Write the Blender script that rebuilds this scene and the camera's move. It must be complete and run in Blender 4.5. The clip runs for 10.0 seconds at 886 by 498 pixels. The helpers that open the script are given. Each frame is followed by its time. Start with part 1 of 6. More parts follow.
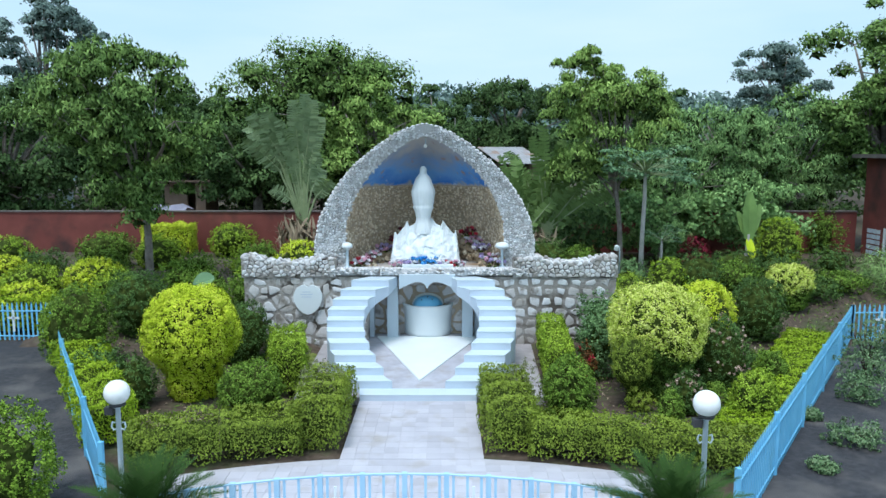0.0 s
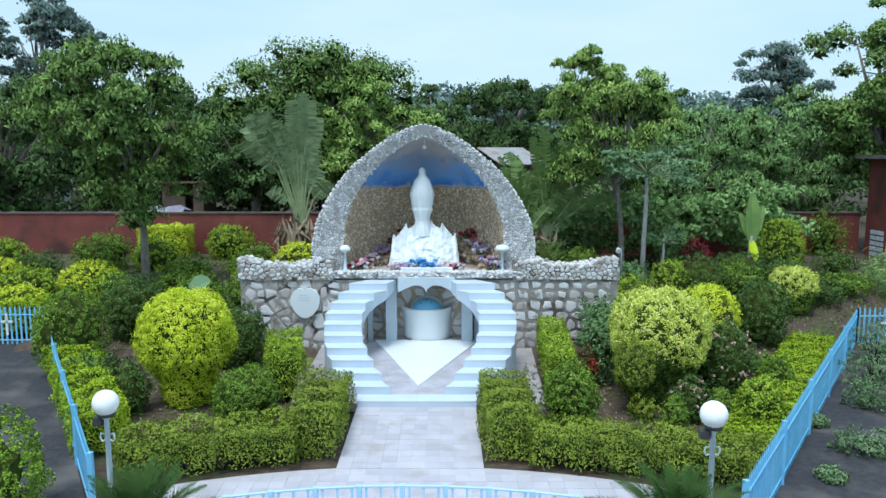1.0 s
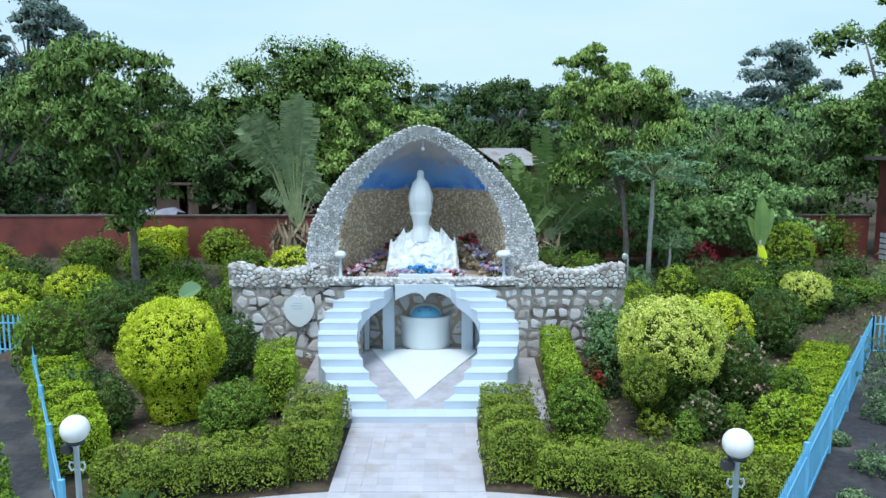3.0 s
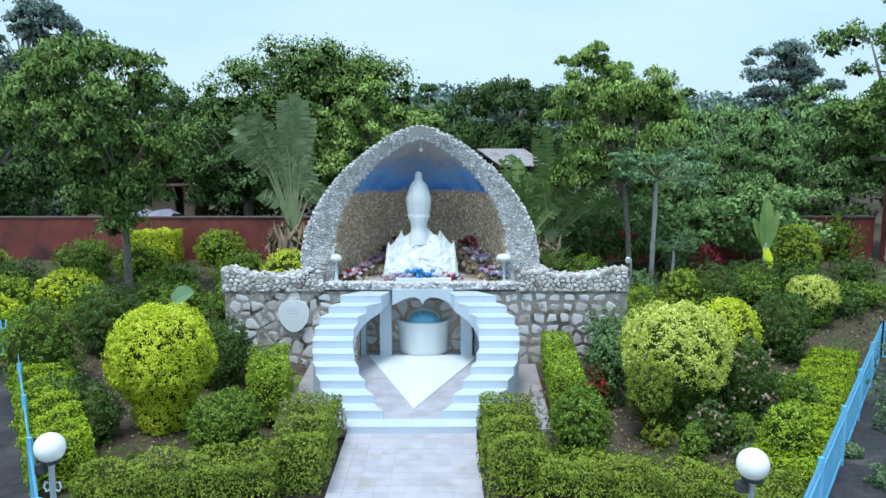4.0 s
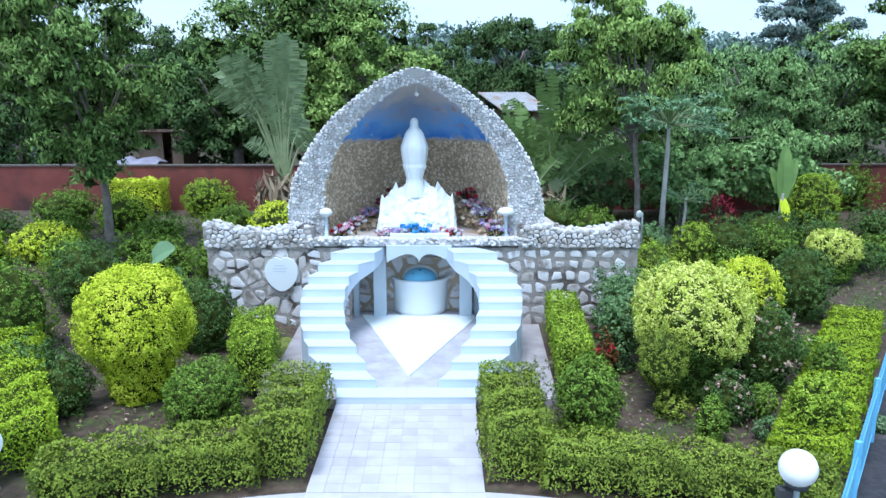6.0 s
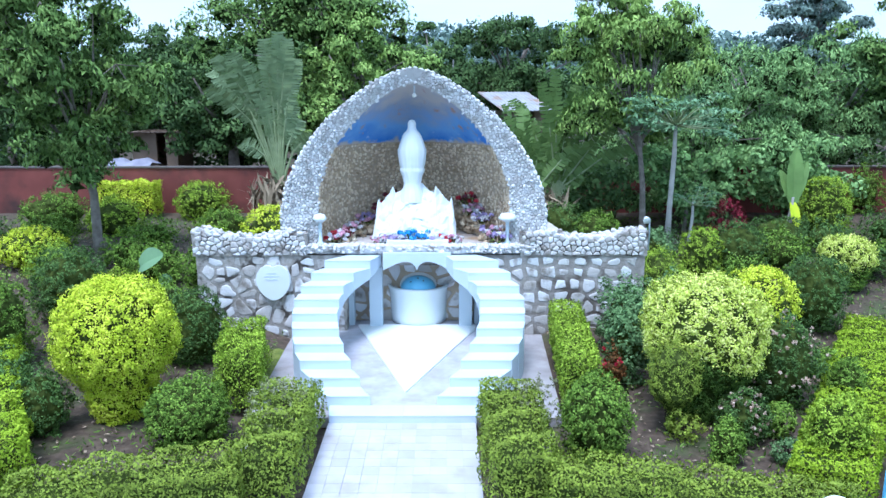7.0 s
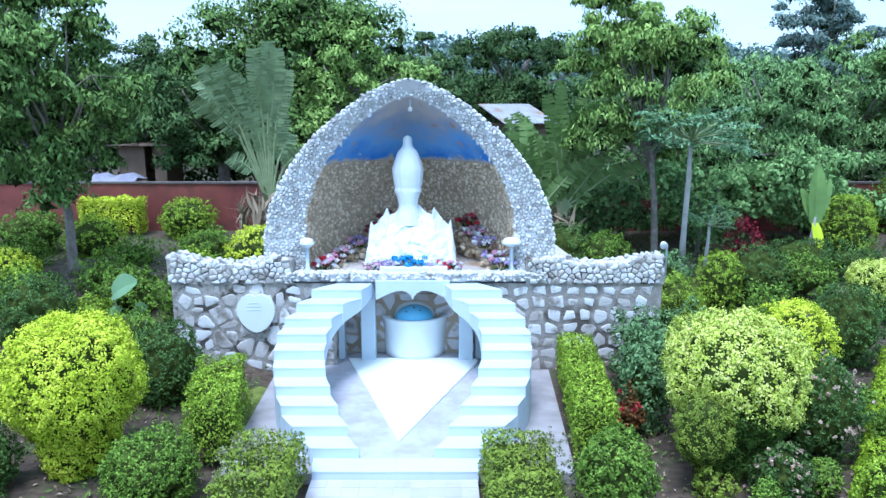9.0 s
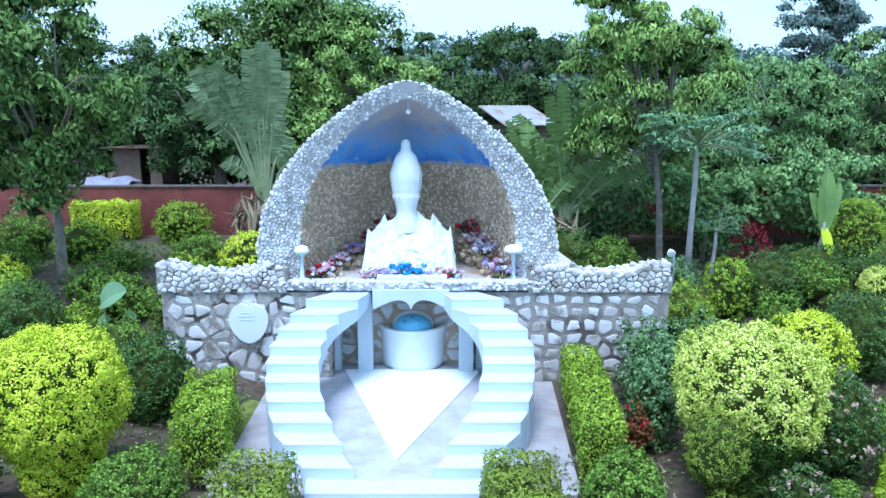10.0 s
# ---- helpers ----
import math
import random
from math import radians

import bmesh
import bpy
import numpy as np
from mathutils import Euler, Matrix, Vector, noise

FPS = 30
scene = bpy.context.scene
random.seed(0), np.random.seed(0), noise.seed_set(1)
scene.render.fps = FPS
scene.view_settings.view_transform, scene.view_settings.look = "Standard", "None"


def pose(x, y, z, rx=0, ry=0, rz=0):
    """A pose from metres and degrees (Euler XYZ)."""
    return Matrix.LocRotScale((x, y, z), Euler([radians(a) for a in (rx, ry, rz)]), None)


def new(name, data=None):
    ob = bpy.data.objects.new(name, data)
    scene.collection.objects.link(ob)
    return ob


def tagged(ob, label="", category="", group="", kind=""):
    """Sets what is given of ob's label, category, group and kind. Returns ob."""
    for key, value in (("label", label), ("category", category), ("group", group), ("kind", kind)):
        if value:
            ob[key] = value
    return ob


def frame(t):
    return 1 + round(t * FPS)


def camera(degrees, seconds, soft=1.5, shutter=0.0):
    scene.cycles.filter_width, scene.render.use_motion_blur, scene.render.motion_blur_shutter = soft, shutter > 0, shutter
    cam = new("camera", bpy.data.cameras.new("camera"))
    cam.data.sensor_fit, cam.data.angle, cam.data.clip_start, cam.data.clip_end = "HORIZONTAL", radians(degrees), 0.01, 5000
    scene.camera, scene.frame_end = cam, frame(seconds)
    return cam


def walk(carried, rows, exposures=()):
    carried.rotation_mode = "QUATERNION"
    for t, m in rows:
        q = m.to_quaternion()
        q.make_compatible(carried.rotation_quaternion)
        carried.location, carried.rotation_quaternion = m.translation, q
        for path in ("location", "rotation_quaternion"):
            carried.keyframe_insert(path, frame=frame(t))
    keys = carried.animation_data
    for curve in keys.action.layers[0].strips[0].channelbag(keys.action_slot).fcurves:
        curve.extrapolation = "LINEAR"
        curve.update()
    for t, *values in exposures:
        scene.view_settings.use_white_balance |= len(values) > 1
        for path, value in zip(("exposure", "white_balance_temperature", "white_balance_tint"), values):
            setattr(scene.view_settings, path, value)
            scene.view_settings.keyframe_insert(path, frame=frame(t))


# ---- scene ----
cam = camera(62.5, 10.0)
METRES, EYE, TILT, LEAN, TURN = 5.5, 5.26, -7.4, 0.0, 0.0
ROWS = [
    (0.0, 0.0, 0.0, 0.0, 0.0, 0.0, -0.0),
    (0.5, 0.002, 0.025, 0.0068, -0.02, 0.0, 0.01),
    (1.0, 0.0024, 0.052, 0.0132, -0.02, 0.0, 0.02),
    (1.5, 0.0027, 0.0829, 0.0195, -0.03, 0.01, 0.03),
    (2.0, 0.0024, 0.1162, 0.0265, -0.03, 0.01, 0.03),
    (2.5, 0.003, 0.1508, 0.0329, -0.03, 0.0, 0.04),
    (4.0, 0.0115, 0.2751, 0.0558, -0.04, 0.01, 0.04),
    (4.5, 0.0146, 0.3278, 0.0613, -0.03, -0.83, 0.06),
    (5.0, 0.0175, 0.3848, 0.0718, -0.02, -2.72, 0.08),
    (5.5, 0.02, 0.4397, 0.0814, -0.02, -4.17, 0.08),
    (7.0, 0.0278, 0.6308, 0.1166, -0.02, -4.39, 0.07),
    (7.5, 0.0285, 0.6902, 0.1271, -0.04, -4.19, 0.05),
    (8.0, 0.0302, 0.7573, 0.138, -0.03, -3.95, 0.04),
    (8.5, 0.0316, 0.8226, 0.1501, -0.04, -3.73, 0.04),
    (9.0, 0.0325, 0.8861, 0.1616, -0.05, -3.57, 0.02),
    (9.5, 0.0332, 0.94, 0.1721, -0.04, -3.52, 0.02),
    (10.0, 0.0346, 0.9822, 0.1809, -0.05, -3.5, 0.02),
]
EXPOSURES = [(0.0, 0.14, 5920, 10), (4.5, 0.17, 5850, 10), (5.5, 0.36, 5650, 14), (7.0, 0.70, 5250, 16), (8.0, 0.71, 5150, 15), (10.0, 0.67, 5060, 14)]
walk(cam, [(t, pose(0, 0, EYE, TILT, LEAN, TURN) @ pose(METRES * x, METRES * y, METRES * z, 90 + pitch, roll, yaw)) for t, x, y, z, yaw, pitch, roll in ROWS], EXPOSURES)

# ---- light: bright overcast sky, soft high sun ----
SUN_UP, SUN_TURN = 70.0, 205.0
world = bpy.data.worlds.new("overcast_sky")
scene.world = world
world.use_nodes = True
wn, wl = world.node_tree.nodes, world.node_tree.links
wn.clear()
sky = wn.new("ShaderNodeTexSky")
sky.sky_type, sky.sun_disc = "NISHITA", False
sky.sun_elevation, sky.sun_rotation = radians(SUN_UP), radians(SUN_TURN)
sky.dust_density = 2.0
dim = wn.new("ShaderNodeVectorMath")
dim.operation = "SCALE"
dim.inputs["Scale"].default_value = 0.13
wl.new(sky.outputs[0], dim.inputs[0])
cloud_noise = wn.new("ShaderNodeTexNoise")
cloud_noise.inputs["Scale"].default_value = 2.2
cloud_noise.inputs["Detail"].default_value = 5.0
coord = wn.new("ShaderNodeTexCoord")
stretch = wn.new("ShaderNodeMapping")
stretch.inputs["Scale"].default_value = (1, 1, 5)
wl.new(coord.outputs["Generated"], stretch.inputs[0])
wl.new(stretch.outputs[0], cloud_noise.inputs["Vector"])
cloud = wn.new("ShaderNodeValToRGB")
cloud.color_ramp.elements[0].position, cloud.color_ramp.elements[0].color = 0.3, (0.62, 0.88, 1.0, 1)
cloud.color_ramp.elements[1].position, cloud.color_ramp.elements[1].color = 0.7, (0.80, 0.99, 1.08, 1)
wl.new(cloud_noise.outputs["Fac"], cloud.inputs[0])
cover = wn.new("ShaderNodeMixRGB")
cover.inputs["Fac"].default_value = 0.8
wl.new(dim.outputs[0], cover.inputs[1])
wl.new(cloud.outputs[0], cover.inputs[2])
background = wn.new("ShaderNodeBackground")
background.inputs["Strength"].default_value = 0.94
wl.new(cover.outputs[0], background.inputs["Color"])
wl.new(background.outputs[0], wn.new("ShaderNodeOutputWorld").inputs[0])

sun_data = bpy.data.lights.new("sun", "SUN")
sun_data.energy, sun_data.angle, sun_data.color = 2.4, radians(20), (1.0, 0.98, 0.94)
sun = new("sun", sun_data)
sun.matrix_world = pose(0, 0, 30, 90 - SUN_UP, 0, -SUN_TURN + 180)


# ---- materials ----
def material(name, ramp, scale=4.0, rough=0.8, bump=0.2, bump_scale=40.0, per="", spread=0.5, through_light=0.0, metal=0.0, gloss=0.5, stain=None, stain_scale=0.6, stain_at=(0.52, 0.7), world_space=True):
    """A procedural surface: a colour ramp over noise, random per piece or leaf, with fine relief and stains."""
    mat = bpy.data.materials.new(name)
    mat.use_nodes = True
    n, l = mat.node_tree.nodes, mat.node_tree.links
    bsdf, out = n["Principled BSDF"], n["Material Output"]
    where = n.new("ShaderNodeNewGeometry") if world_space else n.new("ShaderNodeTexCoord")
    where_out = where.outputs["Position"] if world_space else where.outputs["Object"]
    fine = n.new("ShaderNodeTexNoise")
    fine.inputs["Scale"].default_value, fine.inputs["Detail"].default_value = scale, 6.0
    l.new(where_out, fine.inputs["Vector"])
    value = fine.outputs["Fac"]
    if per:
        if per == "object":
            source = n.new("ShaderNodeObjectInfo").outputs["Random"]
        else:
            source = n.new("ShaderNodeNewGeometry").outputs["Random Per Island"]
        mix = n.new("ShaderNodeMix")
        mix.inputs["Factor"].default_value = spread
        l.new(value, mix.inputs["A"])
        l.new(source, mix.inputs["B"])
        value = mix.outputs["Result"]
    cr = n.new("ShaderNodeValToRGB")
    els = cr.color_ramp.elements
    els[0].position, els[1].position = 0.2, 0.8
    for i, c in enumerate(ramp):
        e = els[0] if i == 0 else els[-1] if i == len(ramp) - 1 else els.new(0.2 + 0.6 * i / (len(ramp) - 1))
        e.color = (*c, 1)
    l.new(value, cr.inputs[0])
    colour = cr.outputs[0]
    if stain:
        blot = n.new("ShaderNodeTexNoise")
        blot.inputs["Scale"].default_value, blot.inputs["Detail"].default_value = stain_scale, 8.0
        l.new(where_out, blot.inputs["Vector"])
        edge = n.new("ShaderNodeMapRange")
        edge.inputs["From Min"].default_value, edge.inputs["From Max"].default_value = stain_at
        l.new(blot.outputs["Fac"], edge.inputs["Value"])
        over = n.new("ShaderNodeMixRGB")
        over.inputs[2].default_value = (*stain, 1)
        l.new(edge.outputs[0], over.inputs["Fac"])
        l.new(colour, over.inputs[1])
        colour = over.outputs[0]
    l.new(colour, bsdf.inputs["Base Color"])
    bsdf.inputs["Roughness"].default_value, bsdf.inputs["Metallic"].default_value = rough, metal
    bsdf.inputs["Specular IOR Level"].default_value = gloss
    if bump:
        rel = n.new("ShaderNodeTexNoise")
        rel.inputs["Scale"].default_value, rel.inputs["Detail"].default_value = bump_scale, 4.0
        l.new(where_out, rel.inputs["Vector"])
        b = n.new("ShaderNodeBump")
        b.inputs["Strength"].default_value, b.inputs["Distance"].default_value = bump, 0.02
        l.new(rel.outputs["Fac"], b.inputs["Height"])
        l.new(b.outputs[0], bsdf.inputs["Normal"])
    if through_light:
        glow = n.new("ShaderNodeBsdfTranslucent")
        l.new(colour, glow.inputs["Color"])
        both = n.new("ShaderNodeMixShader")
        both.inputs["Fac"].default_value = through_light
        l.new(bsdf.outputs[0], both.inputs[1])
        l.new(glow.outputs[0], both.inputs[2])
        l.new(both.outputs[0], out.inputs["Surface"])
    return mat


def leafy(name, *ramp, rough=0.55, tl=0.10, scale=2.2, spread=0.55, gloss=0.07):
    return material(name, ramp, scale=scale, rough=rough, bump=0, per="island", spread=spread, through_light=tl, gloss=gloss)


M_SOIL = material("soil", [(0.038, 0.027, 0.019), (0.080, 0.057, 0.040), (0.14, 0.105, 0.075)], 6.0, 0.95, 0.7, 14, stain=(0.06, 0.085, 0.025), stain_scale=1.3, stain_at=(0.5, 0.75))
M_ASPHALT = material("asphalt", [(0.020, 0.020, 0.023), (0.034, 0.034, 0.040), (0.062, 0.060, 0.066)], 9.0, 0.85, 0.7, 45, stain=(0.115, 0.106, 0.102), stain_scale=0.7, stain_at=(0.50, 0.68))
M_PATH = material("path_tile", [(0.40, 0.39, 0.43), (0.50, 0.49, 0.54), (0.58, 0.57, 0.62)], 1.3, 0.6, 0.15, 50, per="object", spread=0.26, stain=(0.40, 0.37, 0.36), stain_scale=1.9, stain_at=(0.54, 0.74))
M_HEART_FLOOR = material("stained_floor", [(0.33, 0.32, 0.36), (0.44, 0.44, 0.49), (0.54, 0.55, 0.60)], 3.0, 0.7, 0.2, 40, stain=(0.36, 0.33, 0.33), stain_scale=2.4, stain_at=(0.53, 0.76))
M_JOINT = material("tile_joint", [(0.42, 0.41, 0.44), (0.53, 0.52, 0.56)], 5.0, 0.9, 0.3)
M_CONCRETE = material("grey_concrete", [(0.27, 0.26, 0.26), (0.36, 0.34, 0.35), (0.44, 0.43, 0.44)], 2.5, 0.85, 0.4, 50, stain=(0.22, 0.18, 0.15), stain_scale=1.4, stain_at=(0.56, 0.76))
M_WHITE = material("white_paint", [(0.51, 0.60, 0.67), (0.59, 0.68, 0.74)], 1.5, 0.6, 0.06, 60, stain=(0.55, 0.60, 0.72), stain_scale=1.8, stain_at=(0.58, 0.8))
M_RISER = material("riser_paint", [(0.54, 0.62, 0.73), (0.61, 0.70, 0.79)], 1.5, 0.6, 0.06, 60)
M_STATUE = material("statue_white", [(0.73, 0.79, 0.81), (0.79, 0.84, 0.85)], 2.0, 0.5, 0.05, 30)
M_STONE = material("pale_stone", [(0.44, 0.41, 0.38), (0.62, 0.60, 0.59), (0.75, 0.76, 0.78)], 5.0, 0.85, 0.6, 24, per="object", spread=0.6, stain=(0.24, 0.21, 0.18), stain_scale=3.4, stain_at=(0.53, 0.68))
M_PEBBLE = material("rim_pebble", [(0.46, 0.45, 0.44), (0.66, 0.66, 0.66), (0.82, 0.83, 0.85)], 3.0, 0.8, 0.3, 40, per="object", spread=0.6)
M_PEBBLES = material("rim_pebbles", [(0.46, 0.45, 0.44), (0.66, 0.66, 0.66), (0.82, 0.83, 0.85)], 3.0, 0.8, 0.3, 40, per="island", spread=0.6)
M_BROWN_PEBBLES = material("brown_pebbles", [(0.34, 0.25, 0.155), (0.62, 0.49, 0.335), (0.80, 0.69, 0.52)], 3.0, 0.85, 0.3, 40, per="island", spread=0.6)
M_MORTAR = material("mortar", [(0.20, 0.18, 0.155), (0.33, 0.305, 0.28), (0.46, 0.44, 0.42)], 7.0, 0.95, 0.8, 26, stain=(0.12, 0.10, 0.085), stain_scale=1.6, stain_at=(0.52, 0.64))
M_DARK_MORTAR = material("stained_mortar", [(0.19, 0.17, 0.145), (0.34, 0.315, 0.285), (0.52, 0.50, 0.48)], 7.0, 0.95, 0.8, 26, stain=(0.075, 0.064, 0.055), stain_scale=2.6, stain_at=(0.52, 0.60))
M_LEDGE = material("rough_cement", [(0.42, 0.41, 0.41), (0.58, 0.57, 0.57), (0.68, 0.68, 0.69)], 5.0, 0.9, 0.8, 18, stain=(0.20, 0.18, 0.16), stain_scale=2.6, stain_at=(0.55, 0.68))
M_RIM_MORTAR = material("rim_mortar", [(0.46, 0.455, 0.45), (0.62, 0.615, 0.61)], 4.0, 0.95, 0.5, 35)
M_BROWN_MORTAR = material("brown_mortar", [(0.36, 0.285, 0.20), (0.50, 0.405, 0.30)], 4.0, 0.95, 0.6, 35)
M_PLATFORM = material("platform_screed", [(0.40, 0.36, 0.32), (0.56, 0.52, 0.50)], 3.0, 0.85, 0.3, 40, stain=(0.34, 0.24, 0.15), stain_scale=1.0, stain_at=(0.48, 0.62))
M_RED_WALL = material("red_wall", [(0.14, 0.037, 0.031), (0.20, 0.054, 0.043), (0.27, 0.08, 0.062)], 0.9, 0.85, 0.3, 30, stain=(0.065, 0.032, 0.028), stain_scale=0.8, stain_at=(0.49, 0.70))
M_COPING = material("wall_coping", [(0.10, 0.08, 0.075), (0.17, 0.15, 0.14)], 3.0, 0.9, 0.4, 30)
M_BLUE = material("fence_blue", [(0.15, 0.48, 0.78), (0.24, 0.60, 0.88)], 3.0, 0.5, 0.05, 40)
M_PALE_BLUE = material("fence_pale_blue", [(0.34, 0.58, 0.80), (0.46, 0.68, 0.86)], 3.0, 0.5, 0.05, 40)
M_BASIN_BLUE = material("basin_blue", [(0.12, 0.45, 0.72), (0.24, 0.58, 0.82)], 3.0, 0.35, 0.05, 30)
M_GLOBE = material("opal_globe", [(0.88, 0.90, 0.88), (0.92, 0.93, 0.91)], 2.0, 0.3, 0)
M_DARK = material("dark_metal", [(0.03, 0.03, 0.035), (0.06, 0.06, 0.065)], 6.0, 0.6, 0.1)
M_TIN = material("tin_roof", [(0.26, 0.26, 0.27), (0.42, 0.42, 0.44)], 2.0, 0.5, 0.2, 20, stain=(0.30, 0.18, 0.11), stain_scale=0.8, stain_at=(0.55, 0.7))
M_TARP = material("tarpaulin", [(0.17, 0.17, 0.24), (0.36, 0.36, 0.43)], 3.0, 0.6, 0.4, 12)
M_RUST = material("rusty_roof", [(0.10, 0.075, 0.06), (0.20, 0.15, 0.12)], 2.0, 0.85, 0.4, 20)
M_MUD = material("hut_wall", [(0.22, 0.15, 0.11), (0.32, 0.24, 0.18)], 2.0, 0.95, 0.5, 20)
M_BARK = material("grey_bark", [(0.11, 0.09, 0.075), (0.21, 0.18, 0.155), (0.33, 0.295, 0.265)], 5.0, 0.9, 0.8, 25)
M_PALE_BARK = material("pale_bark", [(0.38, 0.36, 0.34), (0.55, 0.53, 0.51)], 5.0, 0.9, 0.5, 25)
M_TWIG = material("brown_twig", [(0.04, 0.034, 0.024), (0.09, 0.072, 0.05)], 8.0, 0.95, 0.4, 40, gloss=0.05)

# dark green that puts the shade inside bushes and hedges into the colour
L_CORE_SHADE = leafy("core_shade_leaves", (0.022, 0.030, 0.008), (0.050, 0.070, 0.016), (0.10, 0.13, 0.03), tl=0.0, scale=9.0, spread=0.0, gloss=0.02, rough=0.9)
# near-black green, painted for the shade deep in tree crowns
L_CROWN_SHADE = leafy("crown_shade_leaves", (0.012, 0.020, 0.007), (0.026, 0.042, 0.013), (0.05, 0.075, 0.024), tl=0.0, gloss=0.02, rough=0.9)
L_LIME = leafy("lime_leaves", (0.25, 0.35, 0.010), (0.59, 0.71, 0.035), (0.86, 0.88, 0.13), spread=0.42)
L_PALE = leafy("variegated_leaves", (0.26, 0.36, 0.03), (0.62, 0.72, 0.11), (0.86, 0.87, 0.32))
L_MID = leafy("green_leaves", (0.05, 0.095, 0.014), (0.135, 0.235, 0.032), (0.28, 0.43, 0.065))
L_FRESH = leafy("fresh_green_leaves", (0.07, 0.13, 0.012), (0.17, 0.29, 0.028), (0.32, 0.48, 0.06))
L_HEDGE = leafy("hedge_leaves", (0.12, 0.16, 0.028), (0.215, 0.29, 0.04), (0.36, 0.46, 0.06), spread=0.36)
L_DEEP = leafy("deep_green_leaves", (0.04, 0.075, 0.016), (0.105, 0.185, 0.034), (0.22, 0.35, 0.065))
L_DARK = leafy("dark_leaves", (0.028, 0.054, 0.014), (0.075, 0.138, 0.036), (0.16, 0.28, 0.075))
L_TEAL = leafy("blue_green_leaves", (0.055, 0.11, 0.04), (0.135, 0.24, 0.09), (0.25, 0.4, 0.17))
L_OLIVE = leafy("olive_leaves", (0.1, 0.16, 0.015), (0.25, 0.37, 0.03), (0.5, 0.68, 0.08))
L_DULL = leafy("dull_twiggy_leaves", (0.09, 0.09, 0.05), (0.19, 0.205, 0.1), (0.34, 0.36, 0.18))
L_RED = leafy("red_leaves", (0.05, 0.005, 0.010), (0.16, 0.014, 0.028), (0.36, 0.05, 0.075))
L_TREE = leafy("tree_leaves", (0.044, 0.082, 0.022), (0.130, 0.220, 0.054), (0.30, 0.455, 0.125), spread=0.42)
L_TREE_BRIGHT = leafy("bright_tree_leaves", (0.060, 0.118, 0.038), (0.18, 0.315, 0.105), (0.39, 0.58, 0.21), spread=0.45)
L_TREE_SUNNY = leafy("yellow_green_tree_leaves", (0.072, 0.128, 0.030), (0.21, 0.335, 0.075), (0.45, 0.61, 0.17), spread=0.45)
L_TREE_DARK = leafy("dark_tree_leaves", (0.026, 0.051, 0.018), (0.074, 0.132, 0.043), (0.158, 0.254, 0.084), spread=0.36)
# distance haze mixed into the leaf colour: paler, greyer and bluer
L_FAR_HAZE = leafy("far_haze_leaves", (0.075, 0.115, 0.1), (0.16, 0.23, 0.2), (0.26, 0.36, 0.31), tl=0.1)
L_PALM = leafy("palm_leaves", (0.08, 0.15, 0.04), (0.2, 0.33, 0.09), (0.38, 0.55, 0.18), gloss=0.3)
L_CYCAD = leafy("cycad_leaves", (0.018, 0.040, 0.009), (0.042, 0.090, 0.020), (0.085, 0.17, 0.04), spread=0.3, gloss=0.1)
L_HEDGE_LIME = leafy("lime_hedge_leaves", (0.16, 0.24, 0.014), (0.295, 0.43, 0.022), (0.46, 0.60, 0.05), spread=0.36)
L_DARK_PALM = leafy("dark_palm_leaves", (0.020, 0.042, 0.012), (0.068, 0.125, 0.032), (0.19, 0.30, 0.085), gloss=0.25, spread=0.7)
L_PAPAYA = leafy("papaya_leaves", (0.062, 0.130, 0.060), (0.145, 0.275, 0.130), (0.29, 0.46, 0.25), gloss=0.2)
L_WEED = leafy("weed_leaves", (0.05, 0.10, 0.04), (0.14, 0.24, 0.10), (0.30, 0.40, 0.22))
L_GRASS = leafy("grass_blades", (0.027, 0.055, 0.008), (0.105, 0.187, 0.030), (0.250, 0.366, 0.083))


# ---- builders ----
RNG = np.random.default_rng(7)
AXIS = -0.53


def mesh_ob(name, verts, faces, mat, parent=None, label="", smooth=False):
    """One mesh object from lists or arrays, under a parent where one is given."""
    me = bpy.data.meshes.new(name)
    verts = np.asarray(verts, dtype=np.float32)
    if isinstance(faces, np.ndarray):
        k = faces.shape[1]
        me.vertices.add(len(verts))
        me.vertices.foreach_set("co", verts.ravel())
        me.loops.add(faces.size)
        me.loops.foreach_set("vertex_index", faces.ravel().astype(np.int32))
        me.polygons.add(len(faces))
        me.polygons.foreach_set("loop_start", np.arange(0, faces.size, k, dtype=np.int32))
        me.polygons.foreach_set("loop_total", np.full(len(faces), k, dtype=np.int32))
        me.update(calc_edges=True)
    else:
        me.from_pydata(verts.tolist(), [], faces)
        me.update()
    me.materials.append(mat)
    if smooth:
        me.polygons.foreach_set("use_smooth", np.ones(len(me.polygons), dtype=bool))
    ob = new(name, me)
    ob.parent = parent
    if label:
        tagged(ob, label)
    return ob


def part(name, bm, mat, parent=None, label="", smooth=False):
    """A bmesh as one mesh object under a thing or a part."""
    me = bpy.data.meshes.new(name)
    bmesh.ops.recalc_face_normals(bm, faces=bm.faces[:])
    bm.to_mesh(me)
    bm.free()
    me.materials.append(mat)
    if smooth:
        for p in me.polygons:
            p.use_smooth = True
    ob = new(name, me)
    ob.parent = parent
    if label:
        tagged(ob, label)
    return ob


def base(name, x, y, z, label, category, group="", kind="", turn=0.0):
    """The Empty at a thing's foot that carries its parts."""
    ob = new(name)
    ob.empty_display_size = 0.2
    ob.matrix_world = pose(x, y, z, 0, 0, turn)
    return tagged(ob, label, category, group, kind)


